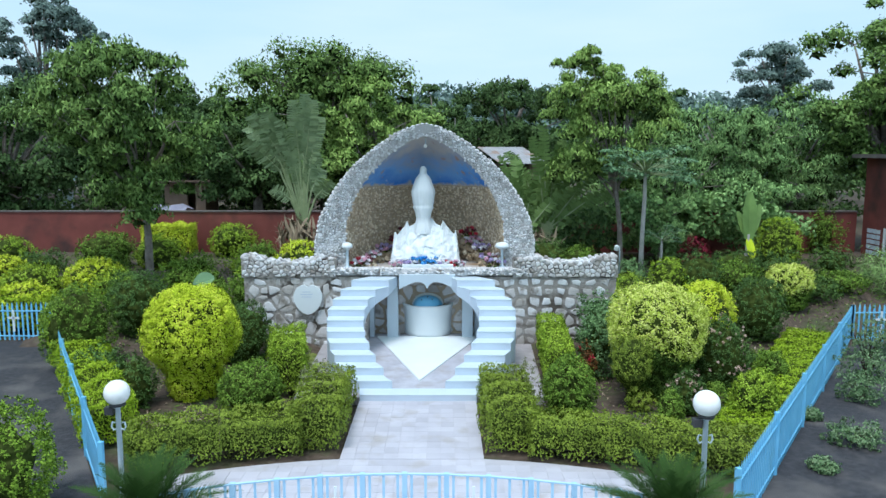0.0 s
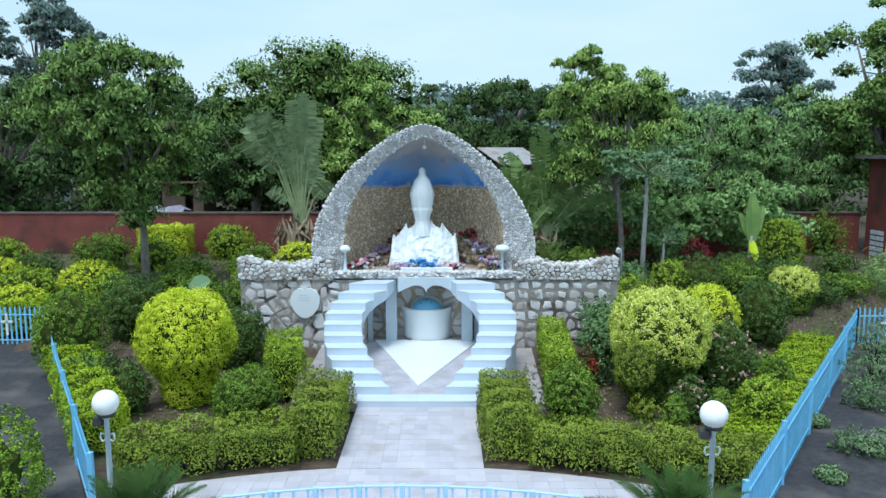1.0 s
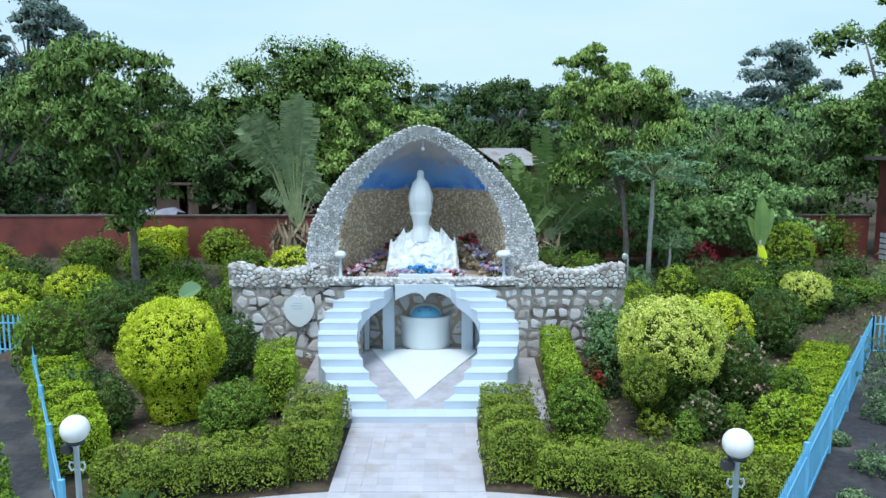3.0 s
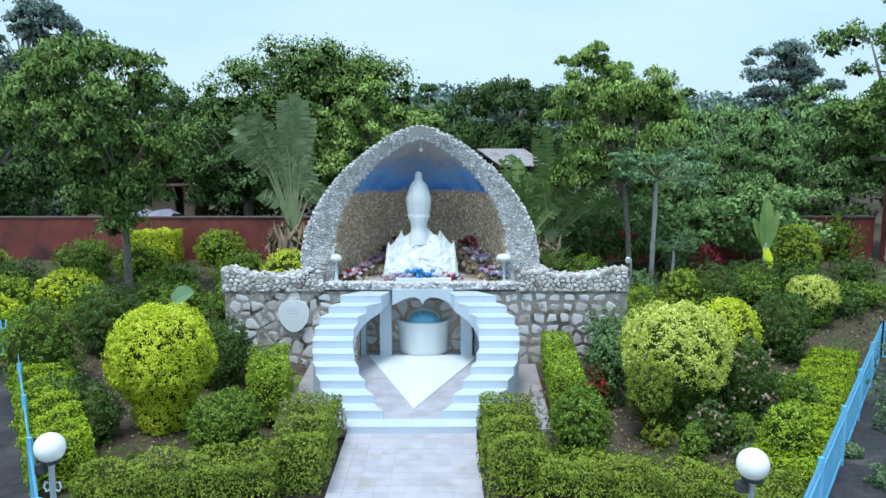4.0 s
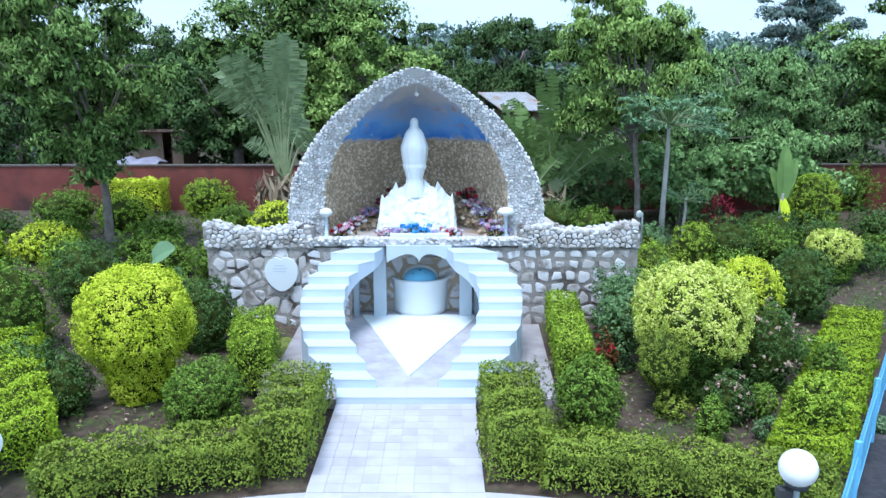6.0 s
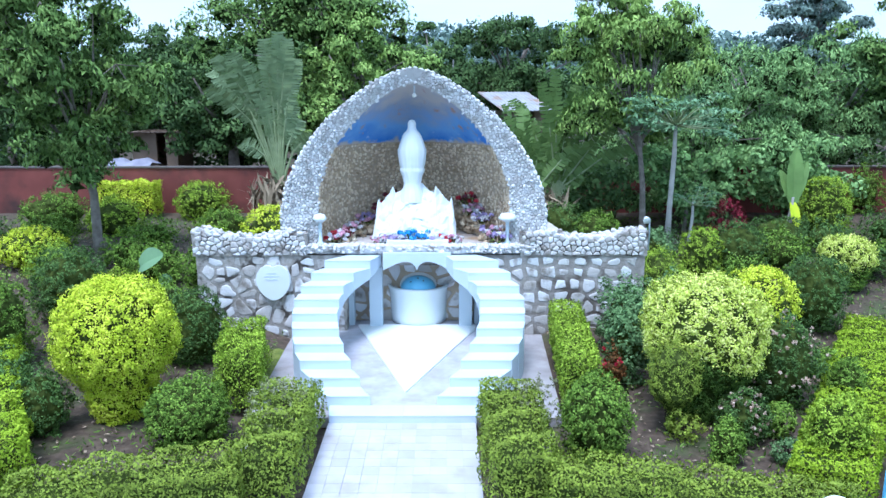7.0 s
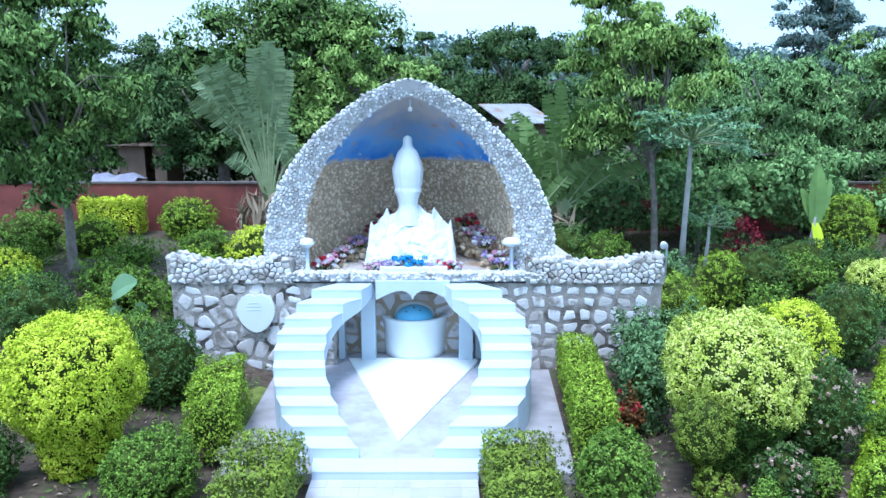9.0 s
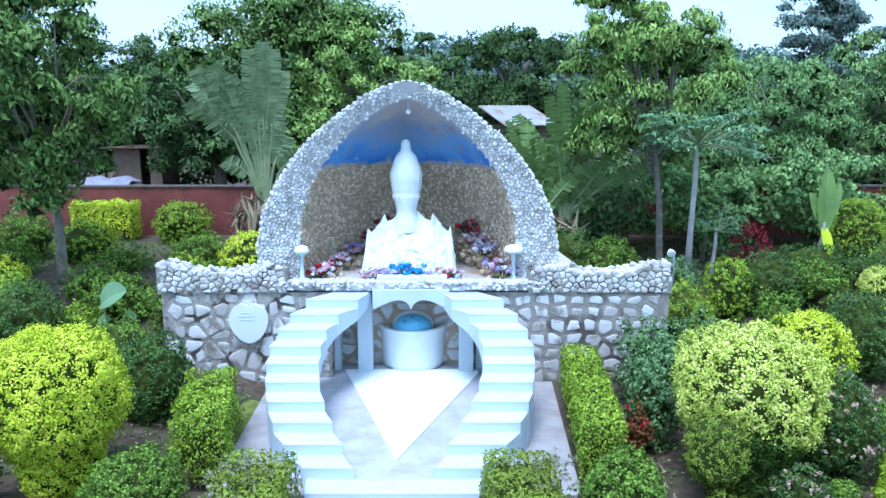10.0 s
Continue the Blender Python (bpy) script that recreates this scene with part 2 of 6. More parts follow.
def box(bm, x0, x1, y0, y1, z0, z1, bevel=0.0):
    made = bmesh.ops.create_cube(bm, size=1.0, matrix=Matrix.LocRotScale(((x0 + x1) / 2, (y0 + y1) / 2, (z0 + z1) / 2), None, (x1 - x0, y1 - y0, z1 - z0)))
    if bevel:
        edges = list({e for v in made["verts"] for e in v.link_edges})
        bmesh.ops.bevel(bm, geom=edges, offset=bevel, segments=2, affect="EDGES", profile=0.6)
    return bm


def boxed(name, dims, mat, parent=None, label="", bevel=0.0):
    return part(name, box(bmesh.new(), *dims, bevel), mat, parent, label)


def lathe(bm, profile, sides=20, x=0.0, y=0.0, close=True):
    """A turned solid from (radius, height) pairs."""
    rings = []
    for r, z in profile:
        rings.append([bm.verts.new((x + r * math.cos(2 * math.pi * k / sides), y + r * math.sin(2 * math.pi * k / sides), z)) for k in range(sides)])
    for a, b in zip(rings, rings[1:]):
        for k in range(sides):
            bm.faces.new((a[k], a[(k + 1) % sides], b[(k + 1) % sides], b[k]))
    if close:
        bm.faces.new(rings[0][::-1])
        bm.faces.new(rings[-1])
    return bm


def tube(bm, points, radii, sides=7):
    """A tapered limb along points."""
    rings = []
    for i, p in enumerate(points):
        p = Vector(p)
        d = (Vector(points[min(i + 1, len(points) - 1)]) - Vector(points[max(i - 1, 0)])).normalized()
        u = d.cross(Vector((0.3, 1, 0.1))).normalized()
        v = d.cross(u)
        rings.append([bm.verts.new(p + radii[i] * (u * math.cos(2 * math.pi * k / sides) + v * math.sin(2 * math.pi * k / sides))) for k in range(sides)])
    for a, b in zip(rings, rings[1:]):
        for k in range(sides):
            bm.faces.new((a[k], a[(k + 1) % sides], b[(k + 1) % sides], b[k]))
    bm.faces.new(rings[0][::-1])
    bm.faces.new(rings[-1])
    return bm


def prism(bm, outline, lo, hi):
    """An upright solid over a plan outline; lo and hi may be numbers or lists per corner."""
    n = len(outline)
    lows = [lo] * n if isinstance(lo, (int, float)) else lo
    his = [hi] * n if isinstance(hi, (int, float)) else hi
    a = [bm.verts.new((x, y, z)) for (x, y), z in zip(outline, lows)]
    b = [bm.verts.new((x, y, z)) for (x, y), z in zip(outline, his)]
    bm.faces.new(a[::-1])
    bm.faces.new(b)
    for k in range(n):
        bm.faces.new((a[k], a[(k + 1) % n], b[(k + 1) % n], b[k]))
    return bm


def leaves(centres, normals, size, aspect=0.5, droop=0.3, wild=0.6):
    """Verts and quads of many folded leaves at the centres, facing roughly along the normals."""
    n = len(centres)
    nrm = normals + wild * RNG.normal(size=(n, 3))
    nrm /= np.linalg.norm(nrm, axis=1, keepdims=True) + 1e-9
    nrm *= np.where((nrm * normals).sum(1, keepdims=True) < 0, -1.0, 1.0)
    ref = RNG.normal(size=(n, 3))
    ref[:, 2] -= droop * 2
    along = ref - (ref * nrm).sum(1, keepdims=True) * nrm
    along /= np.linalg.norm(along, axis=1, keepdims=True) + 1e-9
    side = np.cross(nrm, along)
    s = (size * RNG.uniform(0.65, 1.25, n))[:, None]
    w = s * aspect * 0.5
    v = np.empty((n, 4, 3))
    v[:, 0] = centres - along * s * 0.5
    v[:, 1] = centres + side * w + nrm * w * 0.35 - along * s * 0.05
    v[:, 2] = centres + along * s * 0.5 - nrm * s * 0.12
    v[:, 3] = centres - side * w + nrm * w * 0.35 - along * s * 0.05
    return v.reshape(-1, 3), np.arange(4 * n).reshape(n, 4)[:, ::-1].copy()


def foliage(name, centres, normals, size, aspect, droop, wild, mat, parent, soft=0.5):
    """Many single leaves as one crown; their shading normals lean towards the crown's own surface."""
    v, f = leaves(centres, normals, size, aspect, droop, wild)
    ob = mesh_ob(name, v, f, mat, parent)
    own = np.cross(v[3::4] - v[1::4], v[2::4] - v[0::4])
    own /= np.linalg.norm(own, axis=1, keepdims=True) + 1e-9
    out = normals / (np.linalg.norm(normals, axis=1, keepdims=True) + 1e-9)
    own *= np.where((own * out).sum(1, keepdims=True) < 0, -1.0, 1.0)
    mix = own * (1 - soft) + out * soft
    mix /= np.linalg.norm(mix, axis=1, keepdims=True) + 1e-9
    me = ob.data
    me.polygons.foreach_set("use_smooth", np.ones(len(me.polygons), dtype=bool))
    me.normals_split_custom_set_from_vertices(np.repeat(mix, 4, axis=0))
    return ob


def directions(n, up=-1.0):
    d = RNG.normal(size=(n * 3, 3))
    d /= np.linalg.norm(d, axis=1, keepdims=True)
    d = d[d[:, 2] > up][:n]
    return d


def ball_points(n, centre, radii, rough=0.12, depth=0.35, low=-1.0, sprig=0.0):
    """Points and normals on a lumpy ellipsoid's skin, some of them deeper in; sprig: the size of the tufts they gather in."""
    each = 14 if sprig else 1
    d = directions(max(n // each, 12), low)
    ph = RNG.uniform(0, 6.28, 6)
    lump = 1 + rough * (np.sin(4 * d[:, 0] + ph[0]) * np.sin(4 * d[:, 1] + ph[1]) + 0.7 * np.sin(8 * d[:, 2] + ph[2] + 3 * d[:, 0]) * np.sin(7 * d[:, 1] + ph[3]))
    r = lump * (1 - depth * RNG.random(len(d)) ** 2.2)
    p = np.asarray(centre) + d * np.asarray(radii) * r[:, None]
    nn = d / np.asarray(radii)
    nn = nn / np.linalg.norm(nn, axis=1, keepdims=True)
    if sprig:
        k = len(d) * each
        p, nn = np.repeat(p, each, axis=0), np.repeat(nn, each, axis=0)
        off = directions(k)
        k = len(off)
        p, nn = p[:k] + off * sprig * RNG.uniform(0.2, 1.0, (k, 1)) * np.repeat(RNG.uniform(0.6, 1.3, len(d)), each)[:k, None], nn[:k] * 0.75 + off * 0.6
    return p, nn / np.linalg.norm(nn, axis=1, keepdims=True)


def ground_height(x, y):
    """The lie of the land: level in front, rising to the terrace behind the grotto."""
    outside = x > 4.1 + (y - 9.4) * 0.702 or x < -5.0 - (y - 10.2) * 0.613
    t = min(max((y - 20.3) / 5.2, 0.0), 1.0) if outside else min(max((y - 16.5) / 9.0, 0.0), 1.0)
    rise = 0.95 * t * t * (3 - 2 * t)
    far = max(y - 45.0, 0.0)
    return rise + 0.012 * far


def stems(bm, x, y, z0, z1, spread, count, thick):
    for _ in range(count):
        a, r = RNG.uniform(0, 6.28), spread * RNG.uniform(0.3, 1.0)
        tube(bm, [(x + 0.05 * math.cos(a), y + 0.05 * math.sin(a), z0 - 0.05), (x + r * 0.5 * math.cos(a), y + r * 0.5 * math.sin(a), (z0 + z1) / 2), (x + r * math.cos(a), y + r * math.sin(a), z1)], [thick, thick * 0.75, thick * 0.35], 5)
    return bm


def shade_core(bm, centre, radii, seed):
    """A lumpy closed body of inner foliage, its dark colour standing in for shade."""
    made = bmesh.ops.create_icosphere(bm, subdivisions=4, radius=1.0)
    for v in made["verts"]:
        d = v.co.normalized()
        q = noise.noise(d * 2.3 + Vector((seed, 0, 0))) * 0.13 + noise.noise(d * 7.0 + Vector((0, seed, 0))) * 0.09 + noise.noise(d * 16.0 + Vector((0, seed, 3))) * 0.05
        v.co = Vector((d.x * radii[0], d.y * radii[1], d.z * radii[2])) * (1 + q) + Vector(centre)
    return bm


def bush(x, y, r, top, leaf_mat, label, skirt=None, size=0.085, count=2600, z0=None, rough=0.10, ry=None, name="bush", skirt_mat=None, aspect=0.55, depth=0.28, heads=None):
    """A clipped or loose garden bush: stems, a dense core coloured dark as inner shade and a crown of single leaves;
    skirt: narrower foliage below the head; heads: flower heads on the crown.
    """
    g = ground_height(x, y) if z0 is None else z0
    dense = depth < 0.5
    size, count = size * (0.56 if dense else 0.62), int(count * (3.6 if dense else 3.4))
    depth = depth * 0.55 if dense else depth
    ob = base(name, x, y, g, label, "bush", "garden bushes")
    part("branchwork", stems(bmesh.new(), 0, 0, 0, (top - g) * 0.65, r * 0.6, 7, 0.025), M_TWIG, ob)
    h = top - g
    ry = ry or r
    seed = x * 3.7 + y
    if skirt:
        rz = h * 0.36
        line = np.array([(0.0, 1.0), (0.45, 0.975), (0.78, 0.89), (0.96, 0.75), (1.0, 0.60), (0.95, 0.46), (skirt + (0.95 - skirt) * 0.55, 0.36), (skirt + 0.04, 0.25), (skirt, 0.12), (skirt * 0.82, 0.0)])
        fine = np.stack([np.interp(np.linspace(0, 9, 90), range(10), line[:, i]) for i in (0, 1)], 1) * np.array((r, h))
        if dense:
            # closed core behind the leaves, coloured as shade so gaps look dark
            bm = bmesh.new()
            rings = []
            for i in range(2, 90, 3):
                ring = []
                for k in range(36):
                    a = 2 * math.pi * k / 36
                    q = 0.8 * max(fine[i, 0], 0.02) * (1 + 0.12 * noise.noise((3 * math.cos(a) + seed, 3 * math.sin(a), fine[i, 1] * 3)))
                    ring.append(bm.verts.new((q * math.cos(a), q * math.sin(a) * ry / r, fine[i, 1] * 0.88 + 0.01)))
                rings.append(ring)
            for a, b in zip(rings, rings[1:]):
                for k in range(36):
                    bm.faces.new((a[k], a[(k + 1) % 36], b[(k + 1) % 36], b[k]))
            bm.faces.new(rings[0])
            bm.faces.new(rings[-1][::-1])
            part("inner_foliage", bm, L_CORE_SHADE, ob, "dense core coloured dark as the shade inside the bush")
        step = np.diff(fine, axis=0)
        weight = np.linalg.norm(step, axis=1) * (fine[:-1, 0] + fine[1:, 0] + 0.02)
        m = int(count * 1.25) // 12
        i = RNG.choice(len(step), m, p=weight / weight.sum())
        t, a = RNG.random(m), RNG.uniform(0, 2 * math.pi, m)
        q = fine[i] + step[i] * t[:, None]
        lump = 1 + rough * (np.sin(4 * a + 3 * q[:, 1] / h + seed) * np.sin(7 * q[:, 1] / h + seed) + 0.6 * np.sin(9 * a + seed) * np.sin(13 * q[:, 1] / h))
        lump *= 1 - depth * RNG.random(m) ** 2.2
        p = np.stack([q[:, 0] * lump * np.cos(a), q[:, 0] * lump * np.sin(a) * ry / r, np.maximum(q[:, 1] * (0.75 + 0.25 * lump), 0.03)], 1)
        out = np.stack([-step[i, 1], step[i, 0]], 1)
        out /= np.linalg.norm(out, axis=1, keepdims=True)
        nn = np.stack([out[:, 0] * np.cos(a), out[:, 0] * np.sin(a), out[:, 1]], 1)
        p, nn = np.repeat(p, 12, axis=0), np.repeat(nn, 12, axis=0)
        off = directions(len(p))
        p, nn = p[:len(off)] + off * size * 1.5 * RNG.uniform(0.2, 1.1, (len(off), 1)), nn[:len(off)] * 0.8 + off * 0.5 + np.array((0, 0, 0.25))
        p[:, 2] = np.maximum(p[:, 2], 0.03)
        if skirt_mat:
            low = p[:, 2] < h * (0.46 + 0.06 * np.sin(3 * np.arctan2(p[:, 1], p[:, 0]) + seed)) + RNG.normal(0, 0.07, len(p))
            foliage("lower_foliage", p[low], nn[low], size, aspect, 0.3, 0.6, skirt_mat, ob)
            p, nn = p[~low], nn[~low]
        foliage("crown", p, nn, size, aspect, 0.3, 0.6, leaf_mat, ob)
    else:
        rz = h * 0.56
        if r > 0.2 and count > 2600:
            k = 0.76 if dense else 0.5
            bm = shade_core(bmesh.new(), (0, 0, h - rz), (r * k, ry * k, rz * k), seed)
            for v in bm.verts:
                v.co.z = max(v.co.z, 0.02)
            part("inner_foliage", bm, L_CORE_SHADE, ob, "dense core coloured dark as the shade inside the bush")
        p, nn = ball_points(count, (0, 0, h - rz), (r, ry, rz), rough, depth, -0.9, size * 1.5)
        p[:, 2] = np.maximum(p[:, 2], 0.03)
        foliage("crown", p, nn + np.array((0, 0, 0.35)), size, aspect, 0.3, 0.6, leaf_mat, ob)
    if heads:
        p, nn = ball_points(heads[1], (0, 0, h - rz), (r * 1.02, ry * 1.02, rz * 1.02), rough, 0.05, -0.3, size * 0.8)
        v, f = leaves(p, nn + np.array((0, 0, 0.4)), size * 0.9, 0.7, 0.0, 0.5)
        tagged(mesh_ob("flower_heads", v, f, heads[0], ob, "faded pinkish flower heads"), kind="stuff")
    return ob


def hedge(line, width, height, leaf_mat, label, size=0.075, density=420, z0=None, twigs=True, name="hedge", rough=0.09):
    """A clipped hedge along a plan line: leaves over its top, sides and ends, stems below."""
    size, density = size * 0.66, density * 3.2
    line = [Vector((*p, 0)) for p in line]
    g = z0 if z0 is not None else ground_height(line[0].x, line[0].y)
    ob = base(name, line[0].x, line[0].y, g, label, "hedge", "garden hedges")
    o = Vector((line[0].x, line[0].y, 0))
    bm = bmesh.new()
    pts, nrms = [], []
    total = sum((b - a).length for a, b in zip(line, line[1:]))
    run = 0.0
    for a, b in zip(line, line[1:]):
        d = b - a
        ln = d.length
        d.normalize()
        s = Vector((-d.y, d.x, 0))
        gz = lambda q: 0.0 if z0 is not None else ground_height(q.x, q.y) - g
        n_top, n_side = int(ln * width * density), int(ln * height * density)
        for kind, n in (("top", n_top), ("left", n_side), ("right", n_side), ("in", n_side // 2)):
            t, u = RNG.random(n) * ln, RNG.random(n)
            for ti, ui in zip(t, u):
                q = a + d * ti
                wob = rough * (math.sin(3.1 * (run + ti)) * math.sin(2.3 * (run + ti) + 5 * ui) + 0.6 * math.sin(8 * (run + ti) + 4 * ui))
                inset = RNG.random() ** 2.5 * 0.09
                if kind == "top":
                    e, zz, nv = (ui - 0.5) * width, height + wob - inset - 0.06 * abs(2 * ui - 1) ** 4, (0, 0, 1)
                elif kind == "in":
                    e, zz, nv = (RNG.random() - 0.5) * width * 0.8, height * (0.3 + 0.65 * ui), (0, 0, 1)
                else:
                    sg = 1 if kind == "left" else -1
                    lean = 0.75 + 0.25 * min(ui * 2.2, 1)
                    if ui < 0.5 and RNG.random() < 0.85 - ui * 1.7:
                        continue
                    e, zz, nv = sg * (width * 0.5 * lean + wob - inset), height * (0.05 + 0.95 * ui), (sg * s.x, sg * s.y, 0.25)
                w = q + s * e - o
                pts.append((w.x, w.y, zz + gz(q)))
                nrms.append(nv)
        for k in range(int(ln / 0.22) if twigs else 0):
            q = a + d * (k * 0.22 + RNG.uniform(0, 0.12)) - o
            lx, ly = RNG.uniform(-0.12, 0.12, 2)
            tube(bm, [(q.x, q.y, gz(q + o) - 0.05), (q.x + lx, q.y + ly, gz(q + o) + height * 0.8)], [0.018, 0.009], 5)
        run += ln
    for q, sg, d in ((line[0], -1, line[1] - line[0]), (line[-1], 1, line[-1] - line[-2])):
        d.normalize()
        s = Vector((-d.y, d.x, 0))
        for _ in range(int(width * height * density)):
            w = q - o + s * RNG.uniform(-0.5, 0.5) * width + d * sg * (0.05 - RNG.random() ** 2 * 0.12)
            pts.append((w.x, w.y, RNG.uniform(0.05, height) + (0 if z0 is not None else ground_height(q.x, q.y) - g)))
            nrms.append((d.x * sg, d.y * sg, 0.2))
    if twigs:
        part("branchwork", bm, M_TWIG, ob)
    else:
        bm.free()
    # closed core along the hedge, its colour darkened as the shade between leaves
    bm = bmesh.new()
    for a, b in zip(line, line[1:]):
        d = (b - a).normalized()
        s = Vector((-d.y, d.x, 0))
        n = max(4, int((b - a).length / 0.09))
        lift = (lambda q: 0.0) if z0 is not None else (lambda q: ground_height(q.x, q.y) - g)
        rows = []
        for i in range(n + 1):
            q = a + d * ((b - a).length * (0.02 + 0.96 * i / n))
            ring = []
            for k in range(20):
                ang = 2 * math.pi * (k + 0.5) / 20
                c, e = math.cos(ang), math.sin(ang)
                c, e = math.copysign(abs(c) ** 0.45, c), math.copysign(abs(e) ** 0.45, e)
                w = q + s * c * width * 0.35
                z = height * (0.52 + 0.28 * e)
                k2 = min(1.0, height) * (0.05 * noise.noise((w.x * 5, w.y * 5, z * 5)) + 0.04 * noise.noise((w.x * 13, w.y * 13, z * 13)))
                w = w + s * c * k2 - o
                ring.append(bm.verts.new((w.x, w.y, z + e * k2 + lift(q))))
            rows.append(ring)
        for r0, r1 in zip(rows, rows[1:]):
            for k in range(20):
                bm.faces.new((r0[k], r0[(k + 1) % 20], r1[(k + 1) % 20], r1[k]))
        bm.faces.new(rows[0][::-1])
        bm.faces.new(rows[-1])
    part("inner_foliage", bm, L_CORE_SHADE, ob, "dense core coloured dark as the shade inside the hedge")
    pts, nrms = np.array(pts), np.array(nrms, dtype=float)
    tuft = np.array([noise.noise_vector((q[0] * 9, q[1] * 9, q[2] * 9)) for q in pts])
    pts, nrms = pts + nrms * (tuft[:, :1] * 0.06), nrms + tuft * 0.7
    foliage("foliage", pts, nrms, size, 0.55, 0.3, 0.6, leaf_mat, ob)
    return ob


def tree(x, y, trunk_top, lobes, leaf_mat, label, trunk_r=0.16, leaf=0.24, per_lobe=900, lean=(0, 0), bark=None, aspect=0.45, droop=0.5, z0=None, depth=0.55, wild=0.8, group="trees", name="tree", leafy_reach=1.0):
    """A tree: tapered trunk, limbs to each lobe of the crown, leaves clustered in the lobes. lobes: (x, y, z, r, rz)."""
    g = ground_height(x, y) if z0 is None else z0
    leaf, per_lobe = leaf * 0.68 * leafy_reach, int(per_lobe * 1.58)
    ob = base(name, x, y, g, label, "tree", group)
    bm = bmesh.new()
    top = Vector((lean[0], lean[1], trunk_top - g))
    mid = top * 0.5 + Vector((0.06, 0.04, 0))
    tube(bm, [(0, 0, -0.1), (top.x * 0.15, top.y * 0.15, 0.25), tuple(mid), tuple(top)], [trunk_r * 1.5, trunk_r * 1.05, trunk_r * 0.85, trunk_r * 0.6], 9)
    pts, nrms, hearts, wide = [], [], [], []
    for lx, ly, lz, r, rz in lobes:
        c = Vector((lx - x, ly - y, lz - g))
        start = top * RNG.uniform(0.72, 1.0)
        knee = start.lerp(c, 0.5) + Vector((RNG.uniform(-0.2, 0.2), RNG.uniform(-0.2, 0.2), 0.15))
        tube(bm, [tuple(start), tuple(knee), tuple(c)], [trunk_r * 0.42, trunk_r * 0.26, trunk_r * 0.1], 6)
        subs = max(3, int(per_lobe / 190))
        sd = directions(subs)
        sc = np.array(c) + sd * np.array((r, r, rz)) * RNG.uniform(0.5, 1.12, (len(sd), 1))
        each = max(8, per_lobe // max(len(sd), 1))
        for q in sc:
            sr = r * RNG.uniform(0.22, 0.44)
            nn = directions(each, -0.45)
            p = q + nn * (0.4 + 0.6 * RNG.random((len(nn), 1)) + 0.45 * RNG.random((len(nn), 1)) ** 5) * np.array((sr * 1.2, sr * 1.2, sr * 0.72))
            p[:, 2] -= 0.25 * ((p[:, 0] - q[0]) ** 2 + (p[:, 1] - q[1]) ** 2) / sr
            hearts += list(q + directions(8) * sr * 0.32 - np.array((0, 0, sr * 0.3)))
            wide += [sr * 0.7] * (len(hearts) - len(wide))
            pts.append(p)
            nrms.append(nn + np.array((0, -0.1, 0.35)))
            if len(sd) < 26 and RNG.random() < 0.3:
                tube(bm, [tuple(c), tuple(Vector(q))], [trunk_r * 0.1, trunk_r * 0.04], 4)
    part("trunk", bm, bark or M_BARK, ob, smooth=True)
    # oversized leaves whose dark colour stands in for shade within the clumps
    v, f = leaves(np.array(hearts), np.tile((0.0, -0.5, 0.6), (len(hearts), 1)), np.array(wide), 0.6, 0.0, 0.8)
    tagged(mesh_ob("inner_foliage", v, f, L_CROWN_SHADE, ob), "large leaves coloured near-black as shade inside the crown", kind="stuff")
    foliage("crown", np.concatenate(pts), np.concatenate(nrms), leaf, aspect, droop, wild, leaf_mat, ob, 0.65)
    return ob


def crown(cx, cy, cz, r, rz, n, seed):
    """Lobes spread through an uneven crown."""
    rr = random.Random(seed)
    out = []
    for k in range(n):
        a, t = 2.4 * k + rr.uniform(-0.4, 0.4), rr.uniform(-0.85, 0.95)
        q = math.sqrt(max(0.05, 1 - t * t)) * rr.uniform(0.35, 0.8)
        out.append((cx + r * q * math.cos(a), cy + r * q * math.sin(a) * 0.8, cz + rz * t * 0.78, r * rr.uniform(0.34, 0.5), rz * rr.uniform(0.26, 0.36)))
    return out


# ---- ground and paving ----
def ground_sheet():
    xs = np.concatenate([np.linspace(-900, -40, 12), np.linspace(-36, 36, 73), np.linspace(40, 900, 12)])
    ys = np.concatenate([np.linspace(-600, -20, 8), np.linspace(-16, 60, 77), np.linspace(66, 160, 14), np.linspace(200, 1400, 10)])
    verts = [(x, y, -0.12 if -3.3 < x < 2.3 and 14.9 < y < 22.2 else -0.16 if y < 19.5 and (x > 4.0 + (y - 9.3) * 0.70 or x < -5.0 - (y - 10.2) * 0.613) else ground_height(x, y) - 0.02 + (0.05 * noise.noise((x * 0.9, y * 0.9, 0)) if 12 < y < 60 else 0)) for y in ys for x in xs]
    n = len(xs)
    faces = np.array([(j * n + i, j * n + i + 1, (j + 1) * n + i + 1, (j + 1) * n + i) for j in range(len(ys) - 1) for i in range(n - 1)])
    ob = mesh_ob("ground", verts, faces, M_SOIL, smooth=True)
    tagged(ob, "brown garden soil with patches of thin grass", "ground", kind="structure")


def slab(name, outline, lo, hi, mat, label, category):
    ob = part(name, prism(bmesh.new(), outline, lo, hi), mat)
    return tagged(ob, label, category, kind="structure")


FENCE_R = [(3.95, 9.3), (11.4, 19.95)]
FENCE_L = [(-5.0, 10.2), (-11.1, 20.15)]
ground_sheet()
slab("road_east", [(FENCE_R[0][0] - 0.02, FENCE_R[0][1]), (3.97, -14), (34, -14), (34, 19.85), (11.33, 19.85)], -0.15, 0.035, M_ASPHALT, "worn dark asphalt yard with weeds at its edge", "road")
